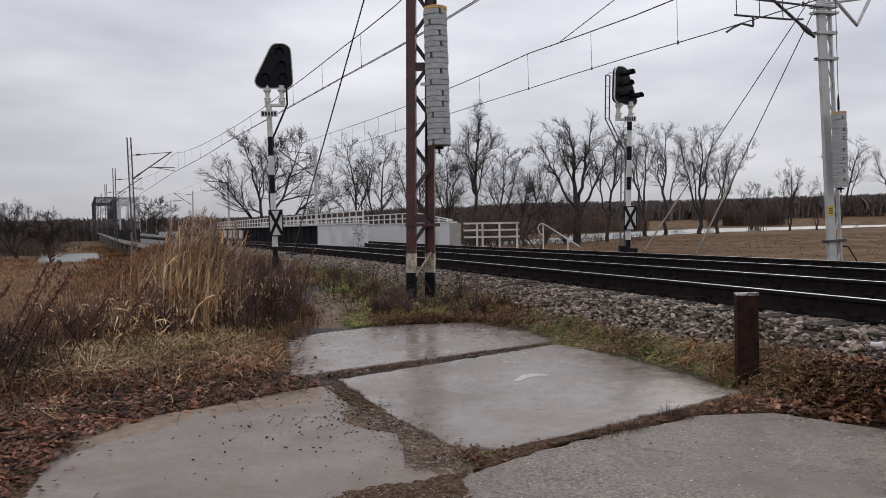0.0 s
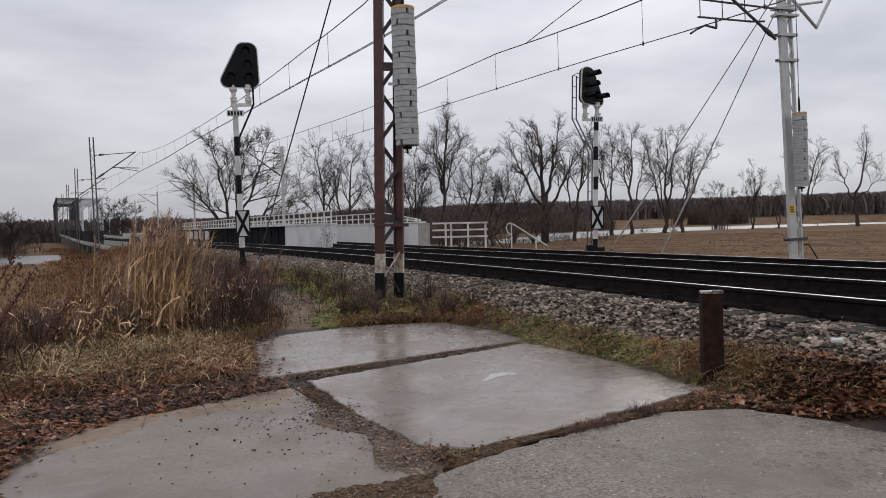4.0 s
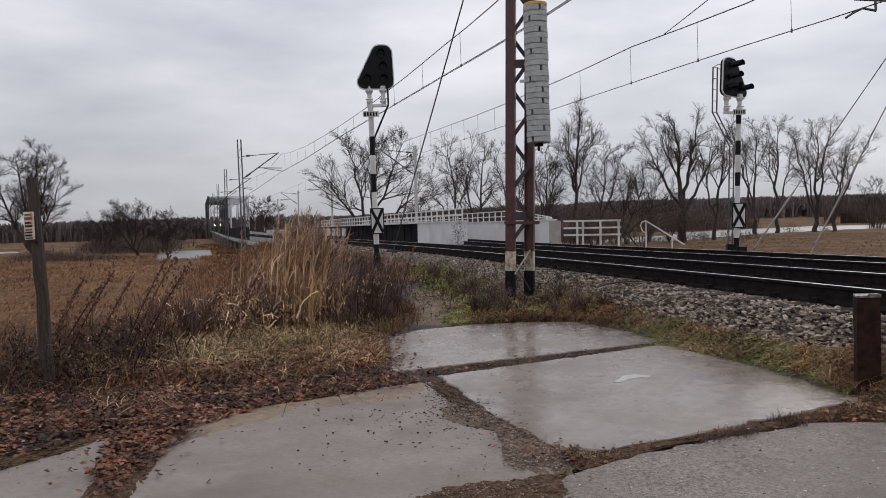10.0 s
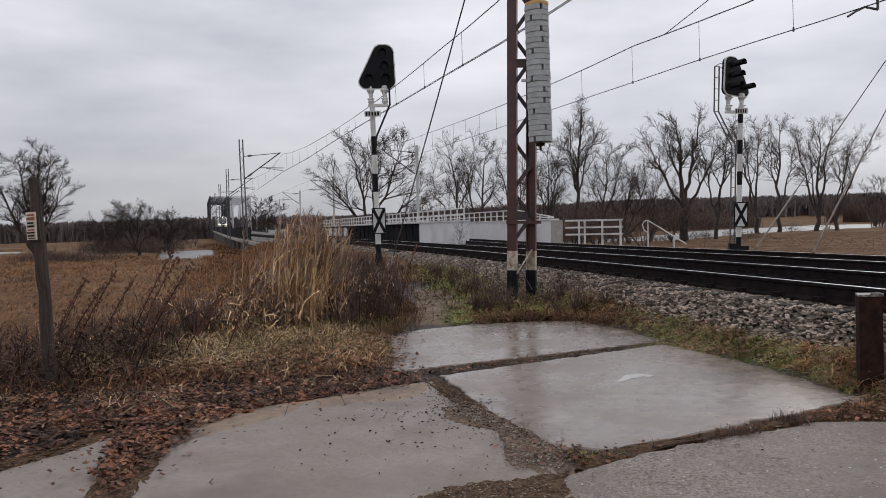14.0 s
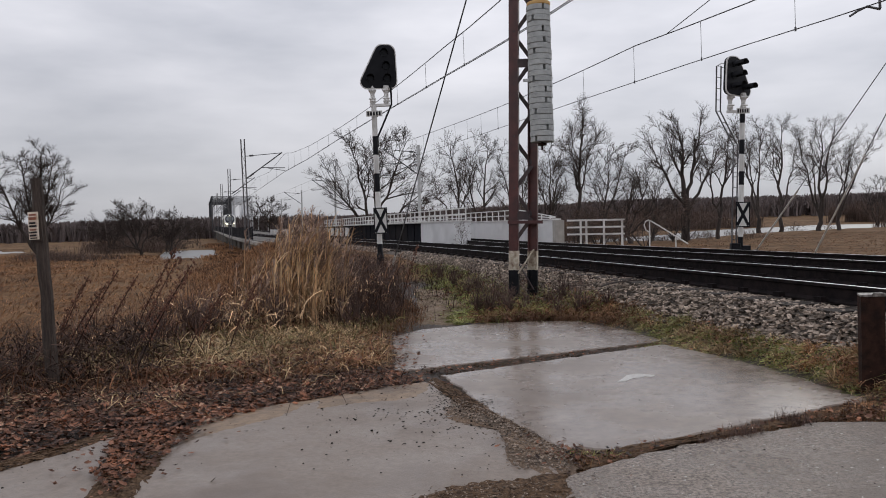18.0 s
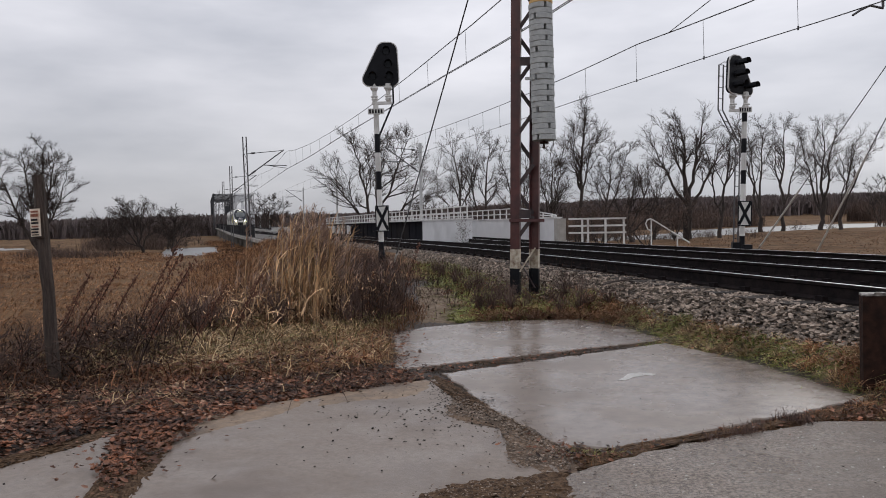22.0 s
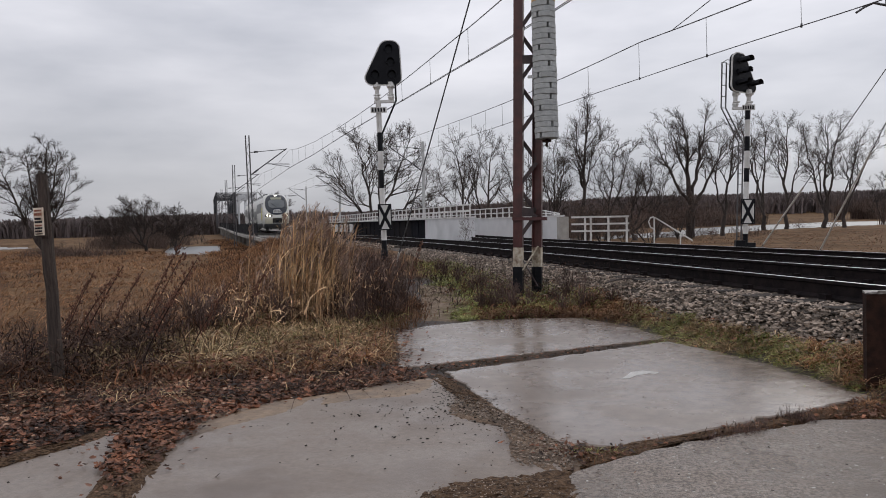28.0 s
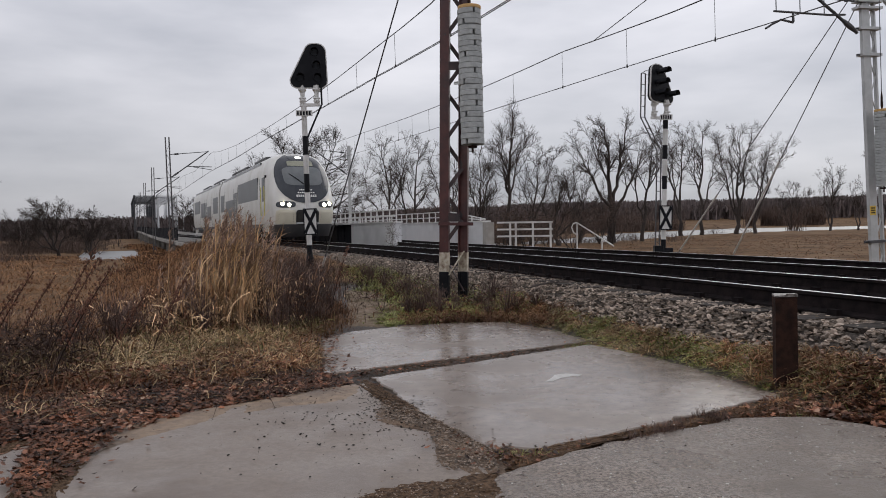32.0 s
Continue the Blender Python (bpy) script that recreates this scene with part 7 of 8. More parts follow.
# ---- fallen leaves, grit, ballast stones ----
def leaves(name, label, ring, n, size, seed, spare=0.0, level=None, material=LEAF):
    rng = np.random.default_rng(seed)
    xy = scatter(n, ring, rng, 0.35, 0.3)
    on = ~off_slabs(xy)
    xy = xy[~on | (rng.random(len(xy)) < spare)]
    pos = place(xy)
    pos[:, 2] = np.where(off_slabs(xy), pos[:, 2] + rng.uniform(0.005, 0.05, len(xy)), 0.012)
    n = len(pos)
    if level is not None:
        pos[:, 2] = level + rng.uniform(0.0, 0.045 if level > 0.03 else 0.02, n)
    ang = np.array([0, 0.45, 0.8, 1.25, 1.75, 2.4, math.pi, 3.88, 4.53, 5.03, 5.48, 5.83])
    rad = np.array([1.0, 0.62, 0.85, 0.58, 0.75, 0.6, 0.6, 0.6, 0.75, 0.58, 0.85, 0.62])
    m = len(ang)
    s = rng.uniform(*size, n) / 2
    turn = rng.uniform(0, 2 * np.pi, n)
    lx = s[:, None] * rad * np.cos(ang) * 1.0
    ly = s[:, None] * rad * np.sin(ang) * rng.uniform(0.45, 0.9, n)[:, None]
    curl = rng.uniform(0.0, 1.5, n)[:, None] * (ly ** 2 + 0.4 * lx ** 2) / s[:, None]
    tilt, tilt2 = rng.normal(0, 0.26, n)[:, None], rng.normal(0, 0.26, n)[:, None]
    lz = curl + lx * tilt + ly * tilt2
    x = pos[:, 0, None] + lx * np.cos(turn)[:, None] - ly * np.sin(turn)[:, None]
    y = pos[:, 1, None] + lx * np.sin(turn)[:, None] + ly * np.cos(turn)[:, None]
    rim = np.stack([x, y, pos[:, 2, None] + lz], 2)
    v = np.concatenate([pos[:, None, :], rim], 1).reshape(-1, 3)
    i = np.arange(m)[None]
    base = (np.arange(n) * (m + 1))[:, None]
    f = np.stack([np.broadcast_to(base, (n, m)), base + 1 + i, base + 1 + (i + 1) % m], 2).reshape(-1, 3)
    return bulk(name, v, f, material, label, "leaves", flat=True)


leaves("leaf_litter", "wet brown and rust-red fallen leaves along the slab edge", [(-6.5, 4.2), (-4.2, 2.6), (-3.15, 2.8), (-2.88, 3.6), (-2.73, 4.02), (-2.62, 4.52), (-2.2, 4.3), (-1.85, 5.1), (-1.25, 5.55), (-0.8, 5.65), (-1.2, 6.3), (-1.7, 6.5), (-3.2, 6.2), (-5.0, 6.2)], 26000, (0.03, 0.068), 61, 0.02)
leaves("leaf_litter", "broad rust-brown maple leaves heaped beside the slab", [(2.15, 5.2), (2.05, 4.86), (2.5, 4.42), (3.1, 3.65), (4.6, 3.0), (4.4, 4.6), (2.9, 5.3)], 7500, (0.045, 0.10), 62, 0.03)
leaves("leaf_litter", "broad rust-red leaves on top of the heap", [(2.2, 4.95), (2.5, 4.46), (3.1, 3.68), (4.6, 3.05), (4.4, 4.1), (3.0, 4.8)], 3400, (0.045, 0.095), 107, 0.0)
leaves("leaf_litter", "damp brown leaves under the mast", [(-0.7, 9.7), (0.5, 9.85), (1.1, 9.3), (1.0, 10.5), (-0.2, 10.8), (-1.2, 10.4)], 700, (0.05, 0.10), 63)
leaves("leaf_litter", "brown leaf scraps in the slab joints", [(0.06, 3.74), (0.08, 4.12), (0.34, 4.11), (0.7, 4.34), (2.1, 5.38), (2.2, 5.1), (2.0, 4.86), (1.6, 4.80), (0.64, 4.2)], 750, (0.02, 0.055), 64, 0.03)
leaves("leaf_litter", "brown leaves in the gap between broken slabs", [(-2.72, 4.62), (-2.1, 4.34), (-2.02, 3.85), (-2.0, 3.5), (-1.95, 3.25), (-2.04, 3.3), (-2.28, 3.6), (-2.46, 4.0)], 1500, (0.03, 0.06), 65, 0.5, 0.004)
leaves("leaf_litter", "small brown leaves caught in the verge grass", VERGE, 5500, (0.025, 0.055), 67)
leaves("leaf_litter", "torn brown leaves and stalks caught at the slab corner", [(-0.06, 4.12), (0.04, 4.16), (0.3, 4.15), (0.42, 4.02), (0.12, 3.86), (-0.04, 3.96)], 260, (0.02, 0.05), 68, 0.5)
leaves("leaf_litter", "scraps of leaf along the joint between the far slabs", [(-1.32, 6.40), (-0.86, 6.14), (1.12, 7.72), (1.2, 8.04)], 650, (0.02, 0.045), 69, 0.04)
leaves("leaf_litter", "scattered leaves on the verge", [(-6.5, 5.6), (-1.6, 6.4), (-2.0, 8.4), (-2.2, 10.0), (-5, 9)], 2500, (0.035, 0.07), 66)
leaves("leaf_litter", "dark leaf crumbs spilling over the slab's edge", [(-1.8, 8.5), (-1.55, 8.75), (-1.4, 7.6), (-1.12, 6.6), (-1.34, 6.36), (-1.6, 7.4)], 330, (0.02, 0.06), 90, 0.8)
leaves("leaf_litter", "red-brown leaves caught in the dead grass by the slab", [(-5.0, 5.9), (-3.4, 5.8), (-1.5, 6.3), (-1.7, 7.9), (-3.2, 8.0), (-5.0, 7.2)], 4200, (0.03, 0.065), 70, 0.0, 0.045)
FADED = surf("faded_leaves", (0.16, 0.085, 0.055), (0.42, 0.27, 0.185), 3.0, 0.6, per=0.85, spec=0.25)
leaves("leaf_litter", "faded tan leaves lying among the rust-red ones", [(-6.5, 4.2), (-4.2, 2.6), (-3.15, 2.8), (-2.88, 3.6), (-2.73, 4.02), (-2.62, 4.52), (-2.2, 4.3), (-1.85, 5.1), (-1.25, 5.55), (-0.8, 5.65), (-1.2, 6.3), (-1.7, 6.5), (-3.2, 6.2), (-5.0, 6.2)], 7500, (0.025, 0.055), 124, 0.02, material=FADED)
leaves("leaf_litter", "faded tan leaves on the heap by the stake", PILE, 3000, (0.03, 0.075), 125, 0.0, material=FADED)

CHIP = np.array([(-1, -1, -1), (1, -1, -1), (1, 1, -1), (-1, 1, -1), (-1, -1, 1), (1, -1, 1), (1, 1, 1), (-1, 1, 1)]) * 0.72
CHIP_F = np.array([(3, 2, 1, 0), (4, 5, 6, 7), (0, 1, 5, 4), (1, 2, 6, 5), (2, 3, 7, 6), (3, 0, 4, 7)])


def stones(name, label, pos, size, material, seed, parent=None, flat=0.7, skew=1.0):
    """Angular chips, each an uneven six-sided block lying askew."""
    rng = np.random.default_rng(seed)
    n = len(pos)
    q = rng.normal(size=(n, 4)) * np.array([1.0, 0.45, 0.45, 1.0])
    q /= np.linalg.norm(q, axis=1)[:, None]
    w, x, y, z = q.T
    rot = np.stack([1 - 2 * (y * y + z * z), 2 * (x * y - z * w), 2 * (x * z + y * w), 2 * (x * y + z * w), 1 - 2 * (x * x + z * z), 2 * (y * z - x * w), 2 * (x * z - y * w), 2 * (y * z + x * w), 1 - 2 * (x * x + y * y)], 1).reshape(n, 3, 3)
    shape = CHIP[None] * rng.uniform(0.55, 1.25, (n, 8, 3)) * ((size[0] + (size[1] - size[0]) * rng.random(n) ** skew)[:, None, None] / 2) * np.stack([np.ones(n) * 1.15, rng.uniform(0.55, 1, n), rng.uniform(0.4, 0.85, n)], 1)[:, None, :]
    v = np.einsum("nij,nkj->nki", rot, shape)
    v[:, :, 2] *= flat
    v += pos[:, None, :]
    f = (np.arange(n)[:, None, None] * 8 + CHIP_F[None]).reshape(-1, 4)
    return bulk(name, v.reshape(-1, 3), f, material, label, "stones", parent=parent, flat=True)


def ballast_points(n, s0, s1, p0, p1, seed, second=False):
    rng = np.random.default_rng(seed)
    s, p = rng.uniform(s0, s1, n), rng.uniform(p0, p1, n)
    th = HEAD + np.maximum(s, 0) / RADIUS
    r = RADIUS + p
    x, y = CENTRE.x + r * np.cos(th), CENTRE.y - r * np.sin(th)
    z = np.interp(p, [-2.4, -2.0, -1.6, -1.28, 0, 1.6, 3.0, 6.0, 6.8], [-0.02, 0.02, 0.15, 0.40, 0.395, 0.37, 0.31, 0.30, 0.02])
    return np.column_stack([x, y, z + rng.uniform(-0.012, 0.02, n)])


stones("ballast_stones", "grey angular crushed ballast stones on the track shoulder", ballast_points(36000, 16, 46, -1.6, -0.84, 71), (0.024, 0.072), STONE, 72, flat=0.62)
stones("ballast_stones", "crushed stones spread out at the foot of the mast", ballast_points(1500, 25, 31.5, -1.85, -1.52, 91), (0.018, 0.048), STONE, 92, flat=0.75)
stones("ballast_stones", "loose ballast stones rolled down into the verge grass", ballast_points(700, 14, 46, -1.72, -1.56, 78), (0.026, 0.07), STONE, 79, flat=0.8)
stones("ballast_stones", "grey crushed stones between the rails", ballast_points(5000, 10, 44, -0.7, 3.4, 73), (0.035, 0.065), STONE, 74)
stones("ballast_stones", "smaller far run of crushed ballast stones", ballast_points(4500, -6, 14, -2.1, -1.0, 75), (0.06, 0.11), STONE, 76)


def slab_grit():
    rng = np.random.default_rng(81)
    a = rng.normal((-0.78, 4.85), (0.45, 0.55), (430, 2))
    a = a[inside(a, SLAB_LEFT)]
    b = np.concatenate([scatter(45, ring, rng) for ring in (SLAB_MID, SLAB_FAR)])
    c = rng.normal((-0.55, 4.98), (0.12, 0.36), (150, 2))
    d = rng.normal((0.8, 9.1), (0.3, 0.45), (210, 2))
    e = scatter(420, SLAB_RIGHT, rng, 0.4, 0.5)
    g = scatter(300, SLAB_EDGE, rng, 0.5, 0.3)
    xy = np.concatenate([a, b, c, d, e, g])
    pos = np.column_stack([xy, np.full(len(xy), 0.005)])
    stones("grit", "dark grit and crumbs scattered over the wet slabs", pos, (0.004, 0.02), surf("dark_grit", (0.014, 0.011, 0.009), (0.03, 0.024, 0.02), 20.0, 0.9, spec=0.2), 82, flat=0.5, skew=2.0)
    xy = scatter(1000, SLAB_RIGHT, rng, 0.4, 0.4)
    stones("grit", "pale chips on the rough worn slab", np.column_stack([xy, np.full(len(xy), 0.008)]), (0.005, 0.018), surf("pale_chips", (0.5, 0.48, 0.45), (0.62, 0.6, 0.57), 20.0, 0.7), 83, flat=0.3)


slab_grit()


def joint_gravel():
    rng = np.random.default_rng(85)
    grey = surf("brown_gravel", (0.115, 0.084, 0.062), (0.27, 0.208, 0.16), 20.0, 0.7, per=0.6)
    ring = [(-0.64, 5.3), (-0.30, 4.82), (-0.08, 4.42), (0.1, 4.05), (0.1, 3.74), (-0.16, 3.76), (-0.2, 3.95), (-0.27, 4.3), (-0.34, 4.6), (-0.62, 4.78), (-0.68, 5.0)]
    xy = scatter(1500, ring, rng, 0.3, 0.15) + rng.normal(0, 0.012, (1500, 2))
    stones("joint_gravel", "brown-grey gravel on the dirt between slabs", np.column_stack([xy, 0.008 + rng.uniform(0, 0.008, 1500)]), (0.006, 0.02), grey, 86, flat=0.5)
    ring = [(-0.94, 6.05), (-0.60, 5.44), (-0.32, 4.86), (-0.02, 4.2), (-0.25, 4.5), (-0.66, 5.1), (-0.85, 5.5)]
    xy = scatter(500, ring, rng, 0.3, 0.2) + rng.normal(0, 0.03, (500, 2))
    stones("joint_gravel", "dark crumbs along the slab joint", np.column_stack([xy, 0.006 + rng.uniform(0, 0.006, 500)]), (0.005, 0.016), MATS["dark_grit"], 87, flat=0.45)
    ring = [(-0.55, 3.35), (-0.3, 3.55), (0.0, 3.55), (0.1, 3.3), (0.0, 3.0), (-0.5, 3.0)]
    xy = scatter(700, ring, rng, 0.3, 0.2)
    stones("joint_gravel", "brown crumbs on the heap of dirt", np.column_stack([xy, 0.012 + rng.uniform(0, 0.016, 700)]), (0.005, 0.014), grey, 88, flat=0.45)


joint_gravel()


# ---- bare trees and shrubs ----
def limb(rng, mesh, p, d, length, r, n, lift, wobble, tip=0.3, sides=5):
    """A bent tapering branch; gives its points, directions and radii."""
    pts, dirs, e = [Vector(p)], [], Vector(d).normalized()
    for k in range(n):
        e = (e + Vector(rng.normal(0, wobble, 3)) + Vector((0, 0, lift))).normalized()
        dirs.append(e)
        pts.append(pts[-1] + e * (length / n))
    rad = [r * (1 + (tip - 1) * k / n) for k in range(n + 1)]
    mesh.tube(pts, rad, sides, caps=False)
    return pts, dirs, rad


def shoots(rng, mesh, twigs, branch, count, length, depth, last, angle, lift, start, thin=0.016):
    """Side branches along a branch, shorter towards its tip."""
    pts, dirs, rad = branch
    n = len(dirs)
    for k in range(count):
        f = start + (0.99 - start) * (k + rng.random()) / count
        j = min(n - 1, int(f * n))
        at, d = pts[j].lerp(pts[j + 1], f * n - j), dirs[j]
        a = d.cross(Vector(rng.normal(0, 1, 3))).normalized()
        q = angle * rng.uniform(0.6, 1.3)
        nd = d * math.cos(q) + a * math.sin(q)
        if nd.z < -0.1:
            nd.z *= -0.4
        size = length * (1.08 - 0.45 * f) * rng.uniform(0.65, 1.2)
        r = max(thin, rad[j] * rng.uniform(0.35, 0.6))
        b = limb(rng, mesh if depth < 2 else twigs, at, nd, size, r, (4, 4, 3, 2)[depth], lift * 0.5, 0.17, 0.4, 4 if depth < 2 else 3)
        if depth < last:
            shoots(rng, mesh, twigs, b, ((7, 8, 7, 4) if thin > 0.012 else (5, 5, 5, 4))[depth], size * 0.52, depth + 1, last, angle, lift * 0.7, 0.22, thin)


def tree(seed, height, r, label, limbs=5, fork=0.12, angle=0.5, lift=0.05, count=11, length=0.3, leader=True, lean=0.0, last=3, category="tree", start=0.25, twig=0.85):
    rng = np.random.default_rng(seed)
    t = thing("bare_tree" if category == "tree" else "bare_shrub", label, category, None, "bare trees on the river meadow" if category == "tree" else "leafless shrubs")
    wood, twigs = Mesh(), Mesh()
    trunk = limb(rng, wood, (0, 0, -0.4), (lean, rng.normal(0, 0.04), 1), height * fork + 0.4, r, 3, 0.0, 0.04, 0.85, 8)
    p, d, rt = trunk[0][-1], trunk[1][-1], trunk[2][-1]
    turn = rng.uniform(0, 6.28)
    for k in range(limbs):
        a = turn + 2 * math.pi * k / limbs + rng.normal(0, 0.3)
        q = (0.06 if leader and k == 0 else angle * (0.25 + 1.0 * ((k * 0.618) % 1.0)) * rng.uniform(0.9, 1.1))
        nd = d * math.cos(q) + Vector((math.cos(a), math.sin(a), 0)) * math.sin(q)
        size = height * (1 - fork) * (0.92 if leader and k == 0 else rng.uniform(0.78, 0.95))
        b = limb(rng, wood, p - d * rng.uniform(0, 0.35) * height * fork, nd, size, rt * rng.uniform(0.6, 0.85), 7, lift, 0.085, 0.12, 6)
        shoots(rng, wood, twigs, b, count, height * length, 1, last, twig, lift, start, 0.016 if category == "tree" else 0.0119)
    t["tall"] = float(np.percentile([q[2] for q in twigs.v], 99.5))
    part("trunk", wood, BARK, t)
    part("crown", twigs, TWIG if category == "tree" else BRUSH, t)
    return t


def tubes(p, rad, sides):
    """Verts and faces of tapering tubes along polylines p (n, k, 3) with radii rad (n, k)."""
    n, k = p.shape[:2]
    d = np.empty_like(p)
    d[:, 1:-1] = p[:, 2:] - p[:, :-2]
    d[:, 0], d[:, -1] = p[:, 1] - p[:, 0], p[:, -1] - p[:, -2]
    d /= np.linalg.norm(d, axis=2, keepdims=True) + 1e-9
    a = np.cross(d, np.array((0.83, 0.37, 0.21)))
    a /= np.linalg.norm(a, axis=2, keepdims=True) + 1e-9
    b = np.cross(d, a)
    q = 2 * np.pi * np.arange(sides) / sides
    v = p[:, :, None] + rad[:, :, None, None] * (np.cos(q)[:, None] * a[:, :, None] + np.sin(q)[:, None] * b[:, :, None])
    i, j = np.meshgrid(np.arange(k - 1), np.arange(sides), indexing="ij")
    f = np.stack([i * sides + j, i * sides + (j + 1) % sides, (i + 1) * sides + (j + 1) % sides, (i + 1) * sides + j], 2).reshape(-1, 4)
    return v.reshape(-1, 3), (np.arange(n)[:, None, None] * (k * sides) + f[None]).reshape(-1, 4)


def spread(rng, p, d, length, r, n, lift, wobble, tip):
    """Bent branches, all of one order: points (m, n + 1, 3) and radii."""
    m = len(p)
    pts = np.empty((m, n + 1, 3))
    pts[:, 0] = p
    for k in range(n):
        d = d + rng.normal(0, wobble, (m, 3)) + np.array((0, 0, lift))
        d /= np.linalg.norm(d, axis=1, keepdims=True)
        pts[:, k + 1] = pts[:, k] + d * (length / n)[:, None]
    rad = r[:, None] * (1 + (tip - 1) * np.linspace(0, 1, n + 1)[None])
    return pts, rad


def sprout(rng, pts, rad, count, start, angle, share):
    """Places, directions, lengths and radii of side branches on branches."""
    m, n = pts.shape[0], pts.shape[1] - 1
    f = start + (0.985 - start) * ((np.arange(count)[None] + rng.random((m, count))) / count)
    own = np.repeat(np.arange(m), count)
    f = f.ravel()
    j = np.minimum(n - 1, (f * n).astype(int))
    u = f * n - j
    at = pts[own, j] * (1 - u)[:, None] + pts[own, j + 1] * u[:, None]
    d = pts[own, j + 1] - pts[own, j]
    d /= np.linalg.norm(d, axis=1, keepdims=True) + 1e-9
    side = np.cross(d, rng.normal(0, 1, (len(own), 3)))
    side /= np.linalg.norm(side, axis=1, keepdims=True) + 1e-9
    q = angle * rng.uniform(0.7, 1.35, len(own))
    nd = d * np.cos(q)[:, None] + side * np.sin(q)[:, None]
    nd[:, 2] = np.where(nd[:, 2] < -0.15, -0.3 * nd[:, 2], nd[:, 2])
    whole = np.linalg.norm(pts[:, -1] - pts[:, 0], axis=1)[own]
    return at, nd, whole * share * (1.12 - 0.55 * f) * rng.uniform(0.65, 1.25, len(own)), rad[own, j]


def grown(seed, height, r, label, stems, limbs=9, reach=0.3, angle=0.72, lift=0.06, low=0.3, dense=1.0, fork=0.06, twig=0.016, name="bare_tree", crown=None):
    """A bare tree of several stems: (lean east, lean north, top, bow, thickness, start), as shares of its height."""
    rng = np.random.default_rng(seed)
    wood, fine = [], []
    foot = np.array([[(0, 0, -0.5), (0, 0, 0.25 * fork * height), (0, 0, fork * height)]], float)
    foot[0, 1:, :2] += rng.normal(0, 0.01 * height, (2, 2))
    wood.append(tubes(foot, np.array([[r * 1.35, r * 1.05, r * 0.95]]), 9))
    k = 9
    u = np.linspace(0, 1, k + 1)
    first = None
    for east, north, top, bow, thick, start in stems:
        base = foot[0, 2] * min(1.0, start / max(fork, 1e-3))
        if first is not None and start > fork:
            q = (start * height - first[0, 2]) / (first[-1, 2] - first[0, 2]) * k
            j = min(k - 1, int(q))
            base = first[j] * (1 - q + j) + first[j + 1] * (q - j)
            east, north = east - base[0] / height, north - base[1] / height
        p = np.stack([east * u ** bow, north * u ** bow, (top - base[2] / height) * u], 1) * height + base
        p[1:-1] += rng.normal(0, 0.010 * height, (k - 1, 3))
        first = p if first is None else first
        rad = np.maximum(1.15 * r * thick * (1 - 0.88 * u ** 0.9), 0.03)
        wood.append(tubes(p[None], rad[None], 7))
        count = max(5, int(1.15 * limbs * top))
        at, d, size, rr = sprout(rng, p[None], rad[None], count, low, angle, 1.0)
        size = 1.25 * reach * height * rng.uniform(0.6, 1.15, count) * (1.1 - 0.5 * np.clip((at[:, 2] / height - low) / (1 - low), 0, 1))
        lp, lr = spread(rng, at, d, size, np.maximum(0.03, rr * rng.uniform(0.45, 0.7, count)), 6, lift, 0.13, 0.3)
        wood.append(tubes(lp, lr, 5))
        for order, (n, start2, ang, share, seg, sides) in enumerate(((6, 0.15, 0.68, 0.56, 4, 4), (5, 0.2, 0.7, 0.56, 2, 3), (4, 0.3, 0.6, 0.62, 1, 3))):
            n = max(2, int(round(n * dense)))
            at, d, size, rr = sprout(rng, lp, lr, n, start2, ang, share)
            least = (2.0 * twig, 0.95 * twig, 0.5 * twig)[order]
            new_p, new_r = spread(rng, at, d, np.maximum(size, (0.05, 0.036, 0.024)[order] * height), np.maximum(least, np.minimum(rr * 0.55, 2.2 * least)), seg, lift, 0.14, 0.4)
            (wood if order == 0 else fine).append(tubes(new_p, new_r, sides))
            lp, lr = new_p, new_r
    t = thing(name, label, "tree" if name == "bare_tree" else "shrub", None, "bare trees on the river meadow" if name == "bare_tree" else "leafless shrubs")
    v, f = join(*fine)
    t["tall"] = float(np.percentile(v[:, 2], 99.6))
    bulk("trunk", *join(*wood), BARK, "", "", parent=t)
    bulk("crown", v, f, crown or TWIG, "", "", parent=t)
    return t


SHRUBS = [tree(311, 6, 0.07, "dense brown leafless shrub", limbs=7, fork=0.02, angle=0.5, count=6, length=0.3, last=3, category="shrub"), tree(312, 6, 0.07, "tangled leafless willow scrub", limbs=6, fork=0.02, angle=0.8, count=6, length=0.34, last=3, category="shrub")]


def stand(kinds, k, bearing, dist, top, turn, wide=1.0):
    """A copy of a kind by its bearing (across per metre ahead), distance ahead and the height of its top over the eye per metre."""
    x, y, base = bearing * dist, dist, kinds[k]["tall"]
    z = float(ground_z(x, y)) - 0.05
    h = EYE + top * dist - z
    m = Matrix.Translation((x, y, z)) @ Matrix.Rotation(radians(turn), 4, "Z") @ Matrix.Diagonal((wide * h / base, wide * h / base, h / base, 1))
    if k + 10 in FREE:
        FREE.discard(k + 10)
        SHRUBS[k].matrix_world = m
    else:
        copy_thing(kinds[k], m)


FREE = {10, 11}


def settle(t, bearing, dist, top, wide=1.0):
    """Stand a tree by its bearing (across per metre ahead), distance ahead and the rise of its top over the eye per metre."""
    x, y = bearing * dist, dist
    z = float(ground_z(x, y)) - 0.05
    k = (EYE + top * dist - z) / t["tall"]
    t.matrix_world = Matrix.Translation((x, y, z)) @ Matrix.Rotation(-math.atan(bearing), 4, "Z") @ Matrix.Diagonal((wide * k, wide * k, k, 1))


